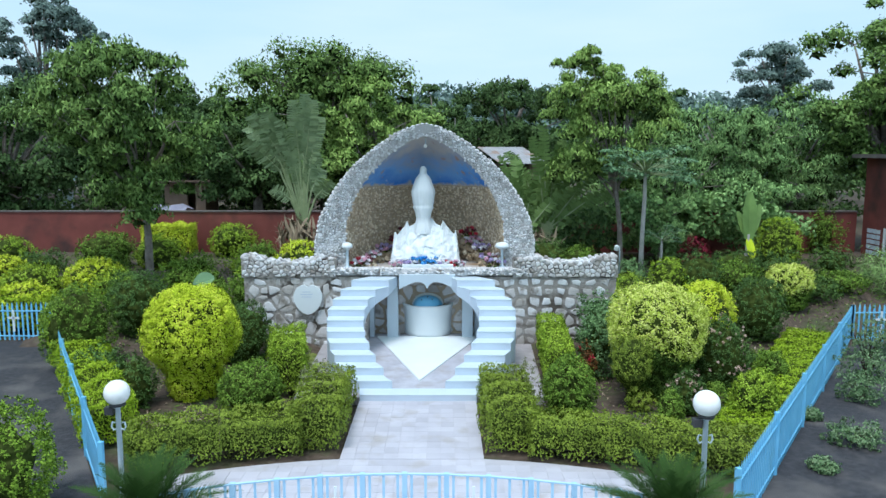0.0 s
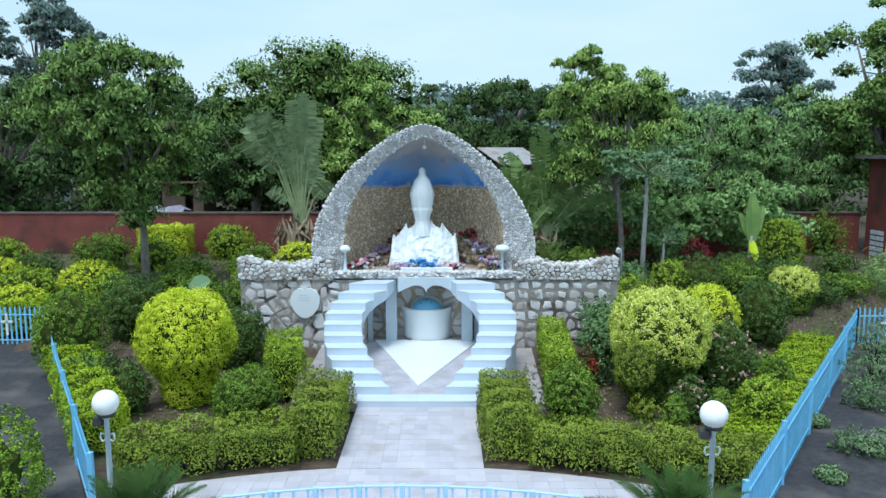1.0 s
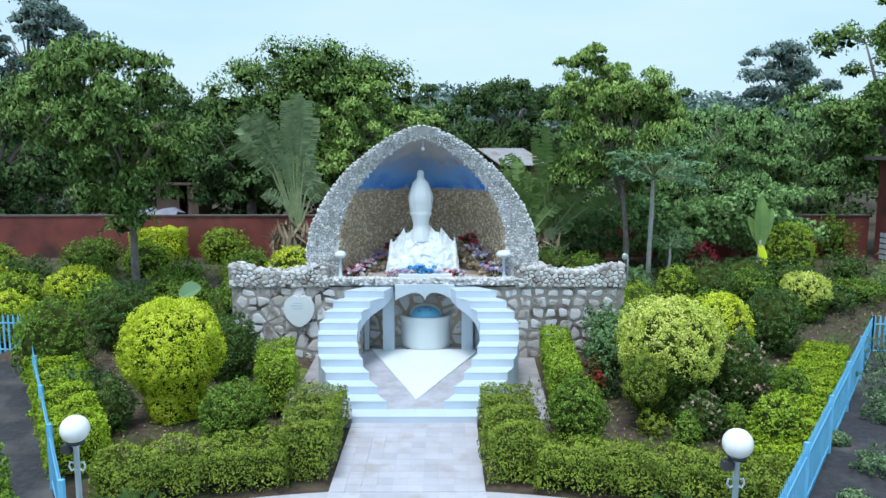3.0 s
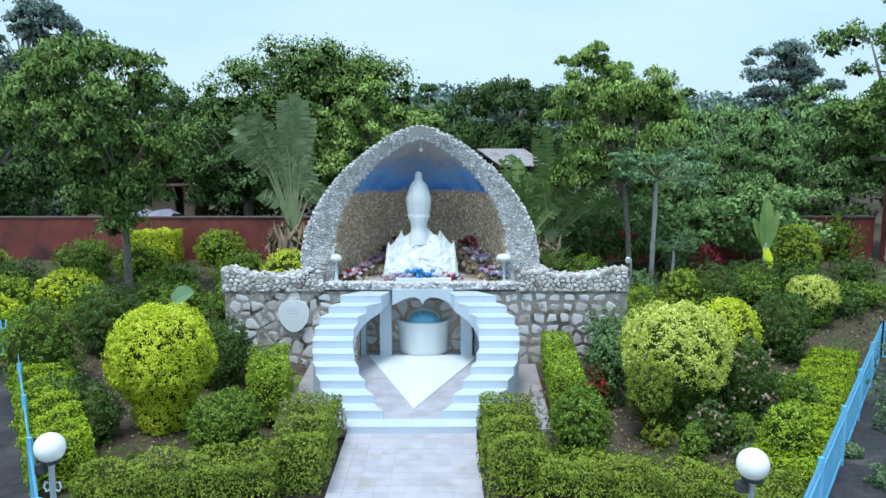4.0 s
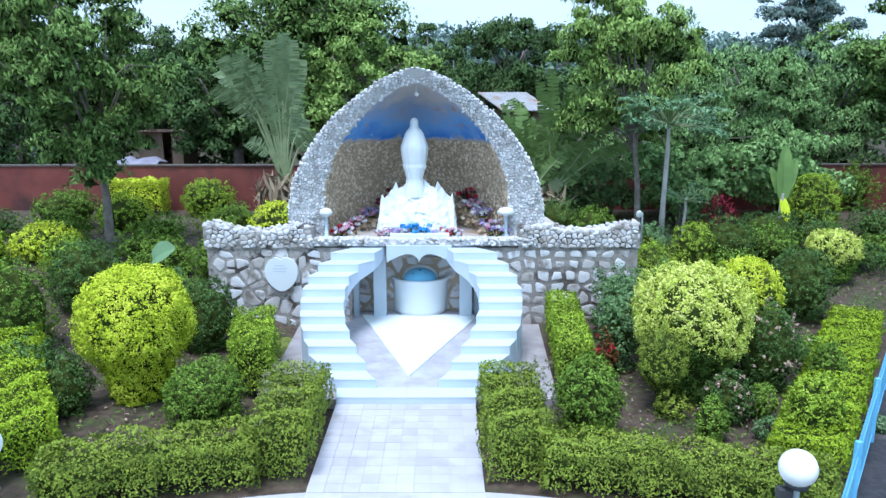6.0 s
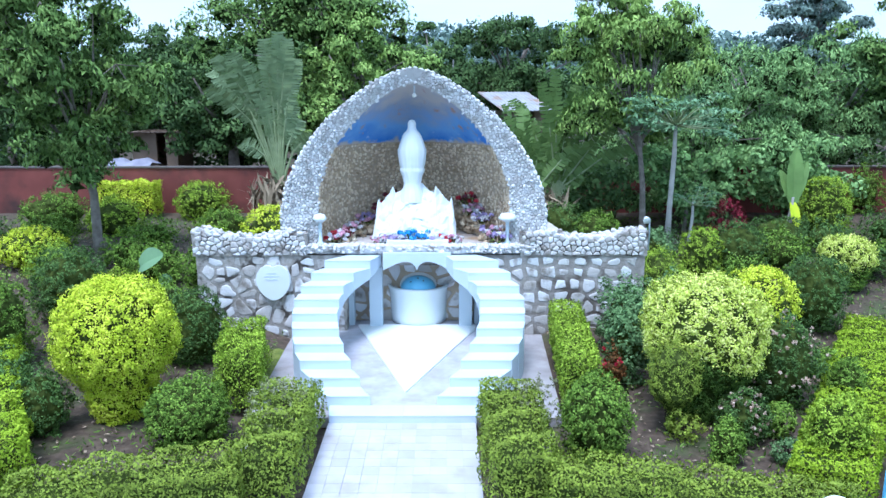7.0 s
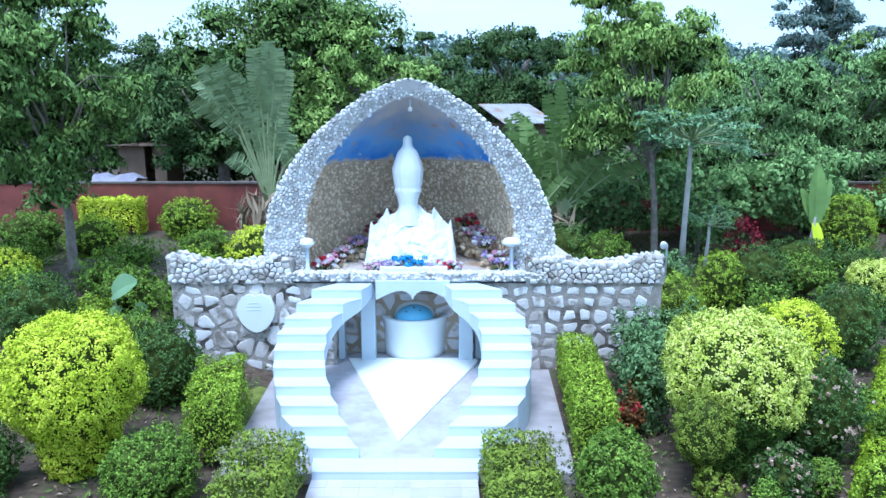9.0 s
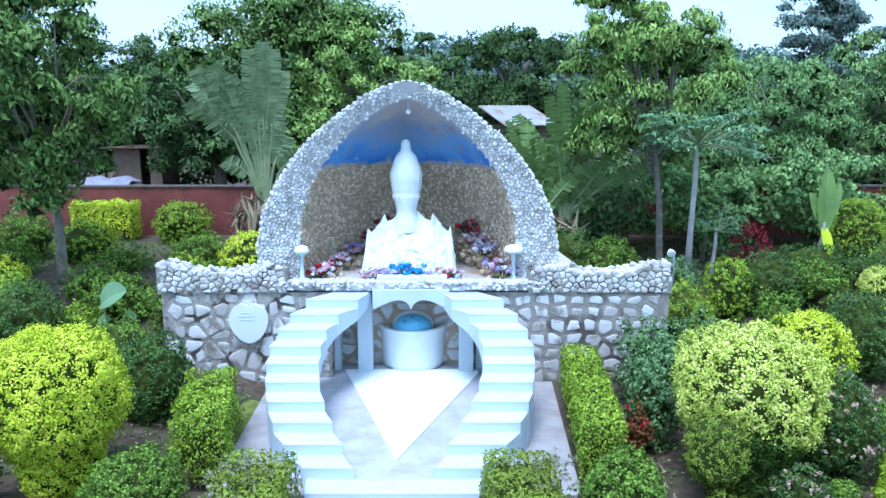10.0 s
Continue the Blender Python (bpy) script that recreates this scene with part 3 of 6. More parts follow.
slab("road_west", [(FENCE_L[0][0] - 0.02, FENCE_L[0][1]), (-11.15, 20.1), (-40, 20.1), (-40, -14), (-5.2, -14)], -0.15, 0.035, M_ASPHALT, "worn dark asphalt yard beside the blue fence", "road")
PLAZA_C, PLAZA_R = (AXIS, 1.3), 10.85
plaza = [(PLAZA_C[0] + PLAZA_R * math.sin(radians(a)), PLAZA_C[1] + PLAZA_R * math.cos(radians(a))) for a in np.linspace(-24, 24, 25)]
slab("pavement_front", plaza + [(4.0, 9.6), (3.95, -14), (-5.15, -14), (-5.1, 9.6)], -0.1, 0.02, M_JOINT, "curved pale tiled forecourt before the garden", "pavement")
path_bed = slab("pavement_path", [(-1.79, 11.6), (0.71, 11.6), (0.71, 15.13), (-1.79, 15.13)], -0.1, 0.026, M_JOINT, "pale tiled path leading to the stairs", "pavement")
apron = slab("pavement_apron", [(-3.2, 15.14), (2.2, 15.14), (2.42, 19.6), (-3.3, 19.6)], -0.1, 0.08, M_CONCRETE, "stained grey concrete apron round the staircase", "pavement")


# ---- grotto ----
GX = -0.5
OUTER = [(2.0, 3.0), (2.9, 2.98), (3.46, 2.87), (4.0, 2.62), (4.57, 2.24), (5.0, 1.85), (5.48, 1.27), (5.8, 0.78), (5.98, 0.38), (6.07, 0.0)]
INNER = [(2.0, 2.2), (3.4, 2.15), (4.0, 1.93), (4.43, 1.7), (4.9, 1.32), (5.3, 0.88), (5.6, 0.42), (5.74, 0.0)]


def half_width(profile, z):
    return float(np.interp(z, [p[0] for p in profile], [p[1] for p in profile]))


def arc_points(profile, n=60):
    """The arch's line from its left foot over the top to its right foot, evenly spaced."""
    pts = [(-w, z) for z, w in profile] + [(w, z) for z, w in profile[-2::-1]]
    pts = np.array(pts)
    s = np.concatenate([[0], np.cumsum(np.linalg.norm(np.diff(pts, axis=0), axis=1))])
    t = np.linspace(0, s[-1], n)
    return np.stack([np.interp(t, s, pts[:, 0]), np.interp(t, s, pts[:, 1])], 1)


RIM_OUT_Y, RIM_IN_Y = 19.78, 19.95


def shell_grid(profile, y0, depth, z_levels, sides=28, power=1.8):
    """Half-round wall of the apse at each height, narrowing to the arch's point."""
    verts = []
    w0 = profile[0][1]
    for z in z_levels:
        w = half_width(profile, z)
        d = depth * (w / w0) ** 0.8
        for k in range(sides + 1):
            a = math.pi * k / sides
            c, s = math.cos(a), math.sin(a)
            verts.append((GX - w * math.copysign(abs(c) ** (2 / power), c), y0 + d * abs(s) ** (2 / power), z))
    n = sides + 1
    faces = np.array([(j * n + i, j * n + i + 1, (j + 1) * n + i + 1, (j + 1) * n + i) for j in range(len(z_levels) - 1) for i in range(sides)])
    return np.array(verts), faces


def pebble_unit(bumpy=0.2, seed=3):
    rr = random.Random(seed)
    bm = bmesh.new()
    bmesh.ops.create_icosphere(bm, subdivisions=1, radius=1.0)
    for v in bm.verts:
        v.co *= rr.uniform(1 - bumpy, 1 + bumpy * 0.5)
    vv = np.array([v.co[:] for v in bm.verts])
    ff = np.array([[v.index for v in f.verts] for f in bm.faces])
    bm.free()
    return vv, ff


def pebble_field(centres, normals, size, flat=0.5):
    """One array of many squashed pebbles set in a surface."""
    vs, fs = [], []
    units = [pebble_unit(0.25, s) for s in range(6)]
    at = 0
    for i, (c, nrm) in enumerate(zip(centres, normals)):
        uv, uf = units[i % 6]
        nv = Vector(nrm).normalized()
        t = nv.orthogonal().normalized()
        q = Matrix((t, nv.cross(t), nv)).transposed()
        spin = RNG.uniform(0, 6.28)
        r = np.array(q @ Matrix.Rotation(spin, 3, "Z"))
        k = size * RNG.uniform(0.7, 1.25)
        local = uv * np.array((k * RNG.uniform(0.8, 1.25), k * RNG.uniform(0.7, 1.0), k * flat))
        vs.append(local @ r.T + np.asarray(c))
        fs.append(uf + at)
        at += len(uv)
    return np.concatenate(vs), np.concatenate(fs)


def stone_variants(n, thick=0.35, sides=8):
    """Flat irregular stones of unit size facing -y, with a worn edge."""
    out = []
    for s in range(n):
        rr = random.Random(100 + s)
        k = rr.choice((6, 7, 8, sides))
        ang = [2 * math.pi * (i + rr.uniform(-0.28, 0.28)) / k for i in range(k)]
        rad = [rr.uniform(0.80, 1.08) for _ in range(k)]
        rings = []
        for scale, depth in ((1.0, 0.3), (0.97, -0.55 * thick), (0.78, -thick)):
            rings.append([(0.5 * scale * r * math.cos(a), depth + (rr.uniform(-0.05, 0.05) if depth < 0 else 0), 0.5 * scale * r * math.sin(a)) for a, r in zip(ang, rad)])
        verts = [p for ring in rings for p in ring]
        faces = [[j * k + i, j * k + (i + 1) % k, (j + 1) * k + (i + 1) % k, (j + 1) * k + i] for j in range(2) for i in range(k)]
        faces.append([2 * k + i for i in range(k)])
        me = bpy.data.meshes.new("stone")
        me.from_pydata(verts, [], faces)
        bm = bmesh.new()
        bm.from_mesh(me)
        bmesh.ops.recalc_face_normals(bm, faces=bm.faces[:])
        for f in bm.faces:
            if f.normal.y > 0.9:
                f.normal_flip()
        bm.to_mesh(me)
        bm.free()
        out.append(me)
    return out


def cells_of(seeds, ghosts, reach):
    """Irregular cells round the seeds, each bounded by its neighbours."""
    allp = np.array(list(seeds) + list(ghosts))
    out = []
    for i in range(len(seeds)):
        p = allp[i]
        near = np.nonzero((np.abs(allp - p) < reach).all(axis=1))[0]
        near = sorted((j for j in near if j != i), key=lambda j: ((allp[j] - p) ** 2).sum())
        poly = [(p[0] - reach * 0.6, p[1] - reach * 0.6), (p[0] + reach * 0.6, p[1] - reach * 0.6), (p[0] + reach * 0.6, p[1] + reach * 0.6), (p[0] - reach * 0.6, p[1] + reach * 0.6)]
        for j in near:
            q = allp[j]
            nx, nz = q[0] - p[0], q[1] - p[1]
            lim = (q[0] ** 2 + q[1] ** 2 - p[0] ** 2 - p[1] ** 2) / 2
            cut = []
            for k in range(len(poly)):
                a, b = poly[k - 1], poly[k]
                da, db = a[0] * nx + a[1] * nz - lim, b[0] * nx + b[1] * nz - lim
                if (da < 0) != (db < 0):
                    t = da / (da - db)
                    cut.append((a[0] + (b[0] - a[0]) * t, a[1] + (b[1] - a[1]) * t))
                if db < 0:
                    cut.append(b)
            poly = cut
            if len(poly) < 3:
                break
        out.append(poly)
    return out


def stone_shape(cell, thick, gap, worn=0.16):
    """Points and faces of one stone in its cell, facing -y, drawn in by the joint, rounded at its edge and domed."""
    cell = [c for k, c in enumerate(cell) if math.dist(c, cell[k - 1]) > 0.012]
    if len(cell) < 3:
        return None
    cx, cz = sum(p[0] for p in cell) / len(cell), sum(p[1] for p in cell) / len(cell)
    size = max(math.dist(p, (cx, cz)) for p in cell)
    cut = RNG.uniform(0.08, 0.22)
    ring0 = []
    for k, p in enumerate(cell):
        a, b = cell[k - 1], cell[(k + 1) % len(cell)]
        for q in (a, b):
            ring0.append((p[0] + (q[0] - p[0]) * cut, p[1] + (q[1] - p[1]) * cut))
    k = len(ring0)
    verts = []
    tip = RNG.uniform(-0.2, 0.2, 2) * thick
    for draw, depth in ((gap, 0.03), (gap * 1.2 + worn * size * 0.4, -thick * 0.6), (gap * 1.2 + worn * size, -thick)):
        for x, z in ring0:
            d = math.hypot(x - cx, z - cz) + 1e-6
            f = max(0.25, (d - draw) / d)
            verts.append(((x - cx) * f, depth + ((x - cx) * tip[0] + (z - cz) * tip[1]) * 8 * (depth < 0), (z - cz) * f))
    verts.append((0.0, -thick * 1.22, 0.0))
    faces = [[j * k + i, j * k + (i + 1) % k, (j + 1) * k + (i + 1) % k, (j + 1) * k + i] for j in range(2) for i in range(k)] + [[2 * k + i, 2 * k + (i + 1) % k, 3 * k] for i in range(k)]
    return verts, faces, cx, cz


def fitted_stones(parent, name, cells, y_at, thick, gap, mat, origin=(0, 0, 0), most=10 ** 6, rest_mat=None, rest_name="small_stones"):
    """Stones as parts of parent; those past the given number joined into one."""
    rest_v, rest_f = [], []
    for i, cell in enumerate(cells):
        shape = stone_shape(cell, thick * RNG.uniform(0.5, 1.5), gap * RNG.uniform(0.5, 1.6), RNG.uniform(0.10, 0.26))
        if not shape:
            continue
        verts, faces, cx, cz = shape
        at = (cx - origin[0], y_at(cx, cz) - origin[1], cz - origin[2])
        if i < most:
            me = bpy.data.meshes.new(name)
            me.from_pydata(verts, [], faces)
            me.update()
            me.materials.append(mat)
            ob = new(name, me)
            ob.parent = parent
            ob.location = at
        else:
            n = len(rest_v)
            rest_v += [(v[0] + at[0], v[1] + at[1], v[2] + at[2]) for v in verts]
            rest_f += [[n + q for q in f] for f in faces]
    if rest_v:
        tagged(mesh_ob(rest_name, rest_v, rest_f, rest_mat or mat, parent), kind="stuff")


def stones_on(parent, name, meshes, spots, mat):
    """Stones as parts: spots are (x, y, z, width, height, depth, spin, yaw)."""
    made = []
    for i, (x, y, z, w, h, d, spin, yaw) in enumerate(spots):
        me = meshes[i % len(meshes)]
        if not me.materials:
            me.materials.append(mat)
        ob = new(name, me)
        ob.parent = parent
        ob.matrix_parent_inverse = parent.matrix_world.inverted()
        ob.matrix_world = Matrix.LocRotScale((x, y, z), Euler((0, radians(spin), radians(yaw))), (w, d, h))
        made.append(ob)
    return made


def grotto():
    g = base("grotto", GX, 19.9, 2.2, "arched stone grotto shell with pebbled rim and blue painted vault", "grotto")

    def under(v):
        return np.asarray(v) - np.array((GX, 19.9, 2.2))

    zs_out = list(np.linspace(2.0, 5.6, 20)) + [5.75, 5.88, 5.98, 6.04, 6.069]
    v, f = shell_grid(OUTER, RIM_OUT_Y, 2.7, zs_out)
    mesh_ob("outer_shell", under(v), f, M_RIM_MORTAR, g, "rough grey cement back", smooth=True)
    zs_low = list(np.linspace(2.0, 4.36, 14))
    v, f = shell_grid(INNER, RIM_IN_Y, 2.05, zs_low)
    mesh_ob("inner_wall", under(v), f[:, ::-1], M_BROWN_MORTAR, g, "brown pebbled inner wall", smooth=True)
    zs_up = list(np.linspace(4.36, 5.5, 12)) + [5.6, 5.68, 5.72, 5.739]
    v, f = shell_grid(INNER, RIM_IN_Y, 2.05, zs_up)
    mesh_ob("painted_vault", under(v), f[:, ::-1], M_VAULT, g, "blue sky painting fading to grey, with rusty patches", smooth=True)
    a, b = arc_points(INNER), arc_points(OUTER)
    rim = [(GX + p[0], RIM_IN_Y, p[1]) for p in a] + [(GX + p[0], RIM_OUT_Y, p[1]) for p in b]
    n = len(a)
    mesh_ob("rim", under(rim), np.array([(i, i + 1, n + i + 1, n + i) for i in range(n - 1)]), M_RIM_MORTAR, g, "grey mortar bed of the rim")
    # small angular stones of the rim, fitted to one another
    a, b = arc_points(INNER, 400), arc_points(OUTER, 400)
    length = np.linalg.norm(np.diff((a + b) / 2, axis=0), axis=1).sum()
    seeds, ghosts = [], []
    s = 0.0
    row = 0
    while s < length:
        k = min(int(s / length * 399), 399)
        wid = np.linalg.norm(b[k] - a[k])
        use = max(3, int(round(wid / 0.072)))
        for r in range(-1, use + 1):
            tt = (r + 0.5 + 0.5 * (row % 2) - 0.25) / use
            p = a[k] + (b[k] - a[k]) * tt + RNG.uniform(-0.033, 0.033, 2)
            (seeds if -0.02 < tt < 1.02 and p[1] > 2.12 else ghosts).append((GX + p[0], p[1]))
        s += 0.074
        row += 1
    order = sorted(range(len(seeds)), key=lambda i: seeds[i][1])
    cells = cells_of([seeds[i] for i in order], ghosts, 0.27)
    cells = [c for c in cells if len(c) > 2 and max(math.dist(p, q) for p in c for q in c) < 0.17]

    def rim_y(x, z):
        wi, wo = half_width(INNER, z), half_width(OUTER, z)
        t = min(max((abs(x - GX) - wi) / max(wo - wi, 0.05), 0.0), 1.0)
        return RIM_IN_Y + (RIM_OUT_Y - RIM_IN_Y) * t - 0.005

    fitted_stones(g, "stone", cells, rim_y, 0.038, 0.002, M_PEBBLE, (GX, 19.9, 2.2), 300, M_PEBBLES, "rim_stones")
    # more along the outer edge, seen over the arch
    edge = [(GX + p[0] * 1.005, RIM_OUT_Y + q, p[1] + 0.01) for p in arc_points(OUTER, 86) for q in (0.06, 0.19, 0.32) if p[1] > 2.3]
    cs = edge
    ns = [(x - GX, 0.0, max(z - 3.5, 0.0)) for x, y, z in edge]
    v, f = pebble_field(cs, ns, 0.06, 0.5)
    tagged(mesh_ob("rim_pebbles", under(v), f, M_PEBBLES, g), kind="stuff")
    # brown pebbles of the inner wall
    cs, ns = [], []
    for z in np.arange(2.2, 4.34, 0.066):
        w, w0 = half_width(INNER, z), 2.2
        d = 2.05 * (w / w0) ** 0.8
        for k in range(84):
            ang = math.pi * (k + RNG.uniform(0.1, 0.9)) / 84
            c, s = math.cos(ang), math.sin(ang)
            x, y = GX - w * math.copysign(abs(c) ** (2 / 1.8), c), RIM_IN_Y + d * abs(s) ** (2 / 1.8)
            cs.append((x, y, z + RNG.uniform(-0.035, 0.035)))
            ns.append((GX - x, RIM_IN_Y - y - 0.1, 0))
    v, f = pebble_field(cs, ns, 0.046, 0.5)
    tagged(mesh_ob("brown_pebbles", under(v), f, M_BROWN_PEBBLES, g), kind="stuff")
    bm = bmesh.new()
    bmesh.ops.create_uvsphere(bm, u_segments=12, v_segments=8, radius=0.05, matrix=Matrix.Translation((0.02, 0.25, 3.28)))
    part("bulb", bm, M_GLOBE, g, "small white bulb under the vault's point", True)
    tube_bm = tube(bmesh.new(), [(0.02, 0.25, 3.3), (0.02, 0.3, 3.52)], [0.02, 0.02], 6)
    part("bulb_holder", tube_bm, M_WHITE, g)
    return g


def vault_material():
    """Painted sky: deep blue below, paling to grey above, with flaking rusty patches."""
    mat = bpy.data.materials.new("painted_vault")
    mat.use_nodes = True
    n, l = mat.node_tree.nodes, mat.node_tree.links
    bsdf = n["Principled BSDF"]
    geo = n.new("ShaderNodeNewGeometry")
    sep = n.new("ShaderNodeSeparateXYZ")
    l.new(geo.outputs["Position"], sep.inputs[0])
    nz = n.new("ShaderNodeTexNoise")
    nz.inputs["Scale"].default_value, nz.inputs["Detail"].default_value = 2.2, 7
    l.new(geo.outputs["Position"], nz.inputs["Vector"])
    wob = n.new("ShaderNodeMath")
    wob.operation = "MULTIPLY_ADD"
    wob.inputs[1].default_value = 1.0
    l.new(nz.outputs["Fac"], wob.inputs[0])
    l.new(sep.outputs["Z"], wob.inputs[2])
    mr = n.new("ShaderNodeMapRange")
    mr.inputs["From Min"].default_value, mr.inputs["From Max"].default_value = 4.85, 5.95
    l.new(wob.outputs[0], mr.inputs["Value"])
    cr = n.new("ShaderNodeValToRGB")
    e = cr.color_ramp.elements
    e[0].color, e[1].color = (0.045, 0.20, 0.62, 1), (0.50, 0.47, 0.46, 1)
    m1 = e.new(0.4)
    m1.color = (0.17, 0.37, 0.70, 1)
    m2 = e.new(0.7)
    m2.color = (0.30, 0.36, 0.50, 1)
    l.new(mr.outputs[0], cr.inputs[0])
    nz2 = n.new("ShaderNodeTexNoise")
    nz2.inputs["Scale"].default_value, nz2.inputs["Detail"].default_value = 2.6, 9
    l.new(geo.outputs["Position"], nz2.inputs["Vector"])
    thr = n.new("ShaderNodeMapRange")
    thr.inputs["From Min"].default_value, thr.inputs["From Max"].default_value = 0.615, 0.69
    l.new(nz2.outputs["Fac"], thr.inputs["Value"])
    mix = n.new("ShaderNodeMixRGB")
    mix.inputs[2].default_value = (0.40, 0.26, 0.22, 1)
    l.new(thr.outputs[0], mix.inputs["Fac"])
    l.new(cr.outputs[0], mix.inputs[1])
    # bare plaster along the lower edge, where the paint has flaked
    nz3 = n.new("ShaderNodeTexNoise")
    nz3.inputs["Scale"].default_value, nz3.inputs["Detail"].default_value = 5.0, 8
    l.new(geo.outputs["Position"], nz3.inputs["Vector"])
    rag = n.new("ShaderNodeMath")
    rag.operation = "MULTIPLY_ADD"
    rag.inputs[1].default_value = -0.34
    l.new(nz3.outputs["Fac"], rag.inputs[0])
    l.new(sep.outputs["Z"], rag.inputs[2])
    low = n.new("ShaderNodeMapRange")
    low.inputs["From Min"].default_value, low.inputs["From Max"].default_value = 4.19, 4.27
    low.inputs["To Min"].default_value, low.inputs["To Max"].default_value = 1.0, 0.0
    l.new(rag.outputs[0], low.inputs["Value"])
    bare = n.new("ShaderNodeMixRGB")
    bare.inputs[2].default_value = (0.46, 0.40, 0.33, 1)
    l.new(low.outputs[0], bare.inputs["Fac"])
    l.new(mix.outputs[0], bare.inputs[1])
    fleck = n.new("ShaderNodeTexNoise")
    fleck.inputs["Scale"].default_value, fleck.inputs["Detail"].default_value = 6.5, 9
    l.new(geo.outputs["Position"], fleck.inputs["Vector"])
    tall = n.new("ShaderNodeMath")
    tall.operation = "MULTIPLY_ADD"
    tall.inputs[1].default_value, tall.inputs[2].default_value = -0.35, 1.57
    l.new(sep.outputs["Z"], tall.inputs[0])
    both = n.new("ShaderNodeMath")
    both.operation = "ADD"
    l.new(fleck.outputs["Fac"], both.inputs[0])
    l.new(tall.outputs[0], both.inputs[1])
    cut = n.new("ShaderNodeMapRange")
    cut.inputs["From Min"].default_value, cut.inputs["From Max"].default_value = 0.60, 0.74
    cut.inputs["To Max"].default_value = 0.7
    l.new(both.outputs[0], cut.inputs["Value"])
    white = n.new("ShaderNodeMixRGB")
    white.inputs[2].default_value = (0.62, 0.68, 0.76, 1)
    l.new(cut.outputs[0], white.inputs["Fac"])
    l.new(bare.outputs[0], white.inputs[1])
    l.new(white.outputs[0], bsdf.inputs["Base Color"])
    bsdf.inputs["Roughness"].default_value = 0.8
    b = n.new("ShaderNodeBump")
    b.inputs["Strength"].default_value, b.inputs["Distance"].default_value = 0.4, 0.03
    l.new(nz.outputs["Fac"], b.inputs["Height"])
    l.new(b.outputs[0], bsdf.inputs["Normal"])
    return mat


M_VAULT = vault_material()
grotto()

# platform and its retaining wall
WALL_Y = 19.62
slab("floor_platform", [(-3.5, WALL_Y + 0.2), (3.3, WALL_Y + 0.2), (3.0, 22.9), (-3.5, 22.9)], 1.75, 2.15, M_PLATFORM, "worn pale screed floor of the grotto platform", "floor")


def wall_block(name, dims, label, mat=None):
    ob = boxed(name, dims, mat or M_MORTAR)
    return tagged(ob, label, "wall", kind="structure")


wall_w = wall_block("wall_west", (-5.42, -2.05, WALL_Y, WALL_Y + 0.5, -0.1, 1.95), "rubble stone retaining wall in dark stained mortar", M_DARK_MORTAR)
wall_e = wall_block("wall_east", (1.02, 4.72, WALL_Y, WALL_Y + 0.5, -0.1, 1.95), "rubble stone retaining wall in grey mortar")
wall_block("wall_lintel", (-2.05, 1.02, WALL_Y + 0.06, WALL_Y + 0.5, 1.7, 2.12), "stained cement edge of the platform above the niche")
niche_back = wall_block("wall_niche", (-2.6, 1.6, 20.4, 20.6, -0.1, 1.9), "rubble stone back wall of the fountain niche", M_BROWN_MORTAR)
wall_block("wall_niche_west", (-2.45, -2.25, WALL_Y + 0.5, 20.4, -0.1, 1.9), "stone side wall of the fountain niche")
wall_block("wall_niche_east", (1.25, 1.45, WALL_Y + 0.5, 20.4, -0.1, 1.9), "stone side wall of the fountain niche")


def wing_top(x):
    """Top line of the low wings beside the grotto, dipping between its ends."""
    t = (-3.4 - x) / 2.0 if x < GX else (x - 2.5) / 2.2
    t = min(max(t, 0.0), 1.0)
    return 2.50 - 0.16 * math.sin(math.pi * min(t * 1.15, 1.0)) + 0.05 * t


def wing(name, x0, x1):
    bm = bmesh.new()
    xs = np.linspace(x0, x1, 14)
    for ya, yb in ((WALL_Y - 0.02, WALL_Y + 0.42),):
        rows = [[bm.verts.new((x, y, z)) for x in xs for z in (1.93, wing_top(x) - 0.05)] for y in (ya, yb)]
        m = len(xs)
        for i in range(m - 1):
            a, b = rows
            bm.faces.new((a[2 * i], a[2 * i + 2], a[2 * i + 3], a[2 * i + 1]))
            bm.faces.new((b[2 * i], b[2 * i + 1], b[2 * i + 3], b[2 * i + 2]))
            bm.faces.new((a[2 * i + 1], a[2 * i + 3], b[2 * i + 3], b[2 * i + 1]))
            bm.faces.new((a[2 * i], b[2 * i], b[2 * i + 2], a[2 * i + 2]))
        for i in (0, m - 1):
            bm.faces.new((rows[0][2 * i], rows[0][2 * i + 1], rows[1][2 * i + 1], rows[1][2 * i]))
    ob = part(name, bm, M_DARK_MORTAR)
    return tagged(ob, "low parapet of small pale rubble stones", "wall", kind="structure")


wing_w = wing("wall_parapet_west", -5.48, -2.9)
wing_e = wing("wall_parapet_east", 1.9, 4.76)


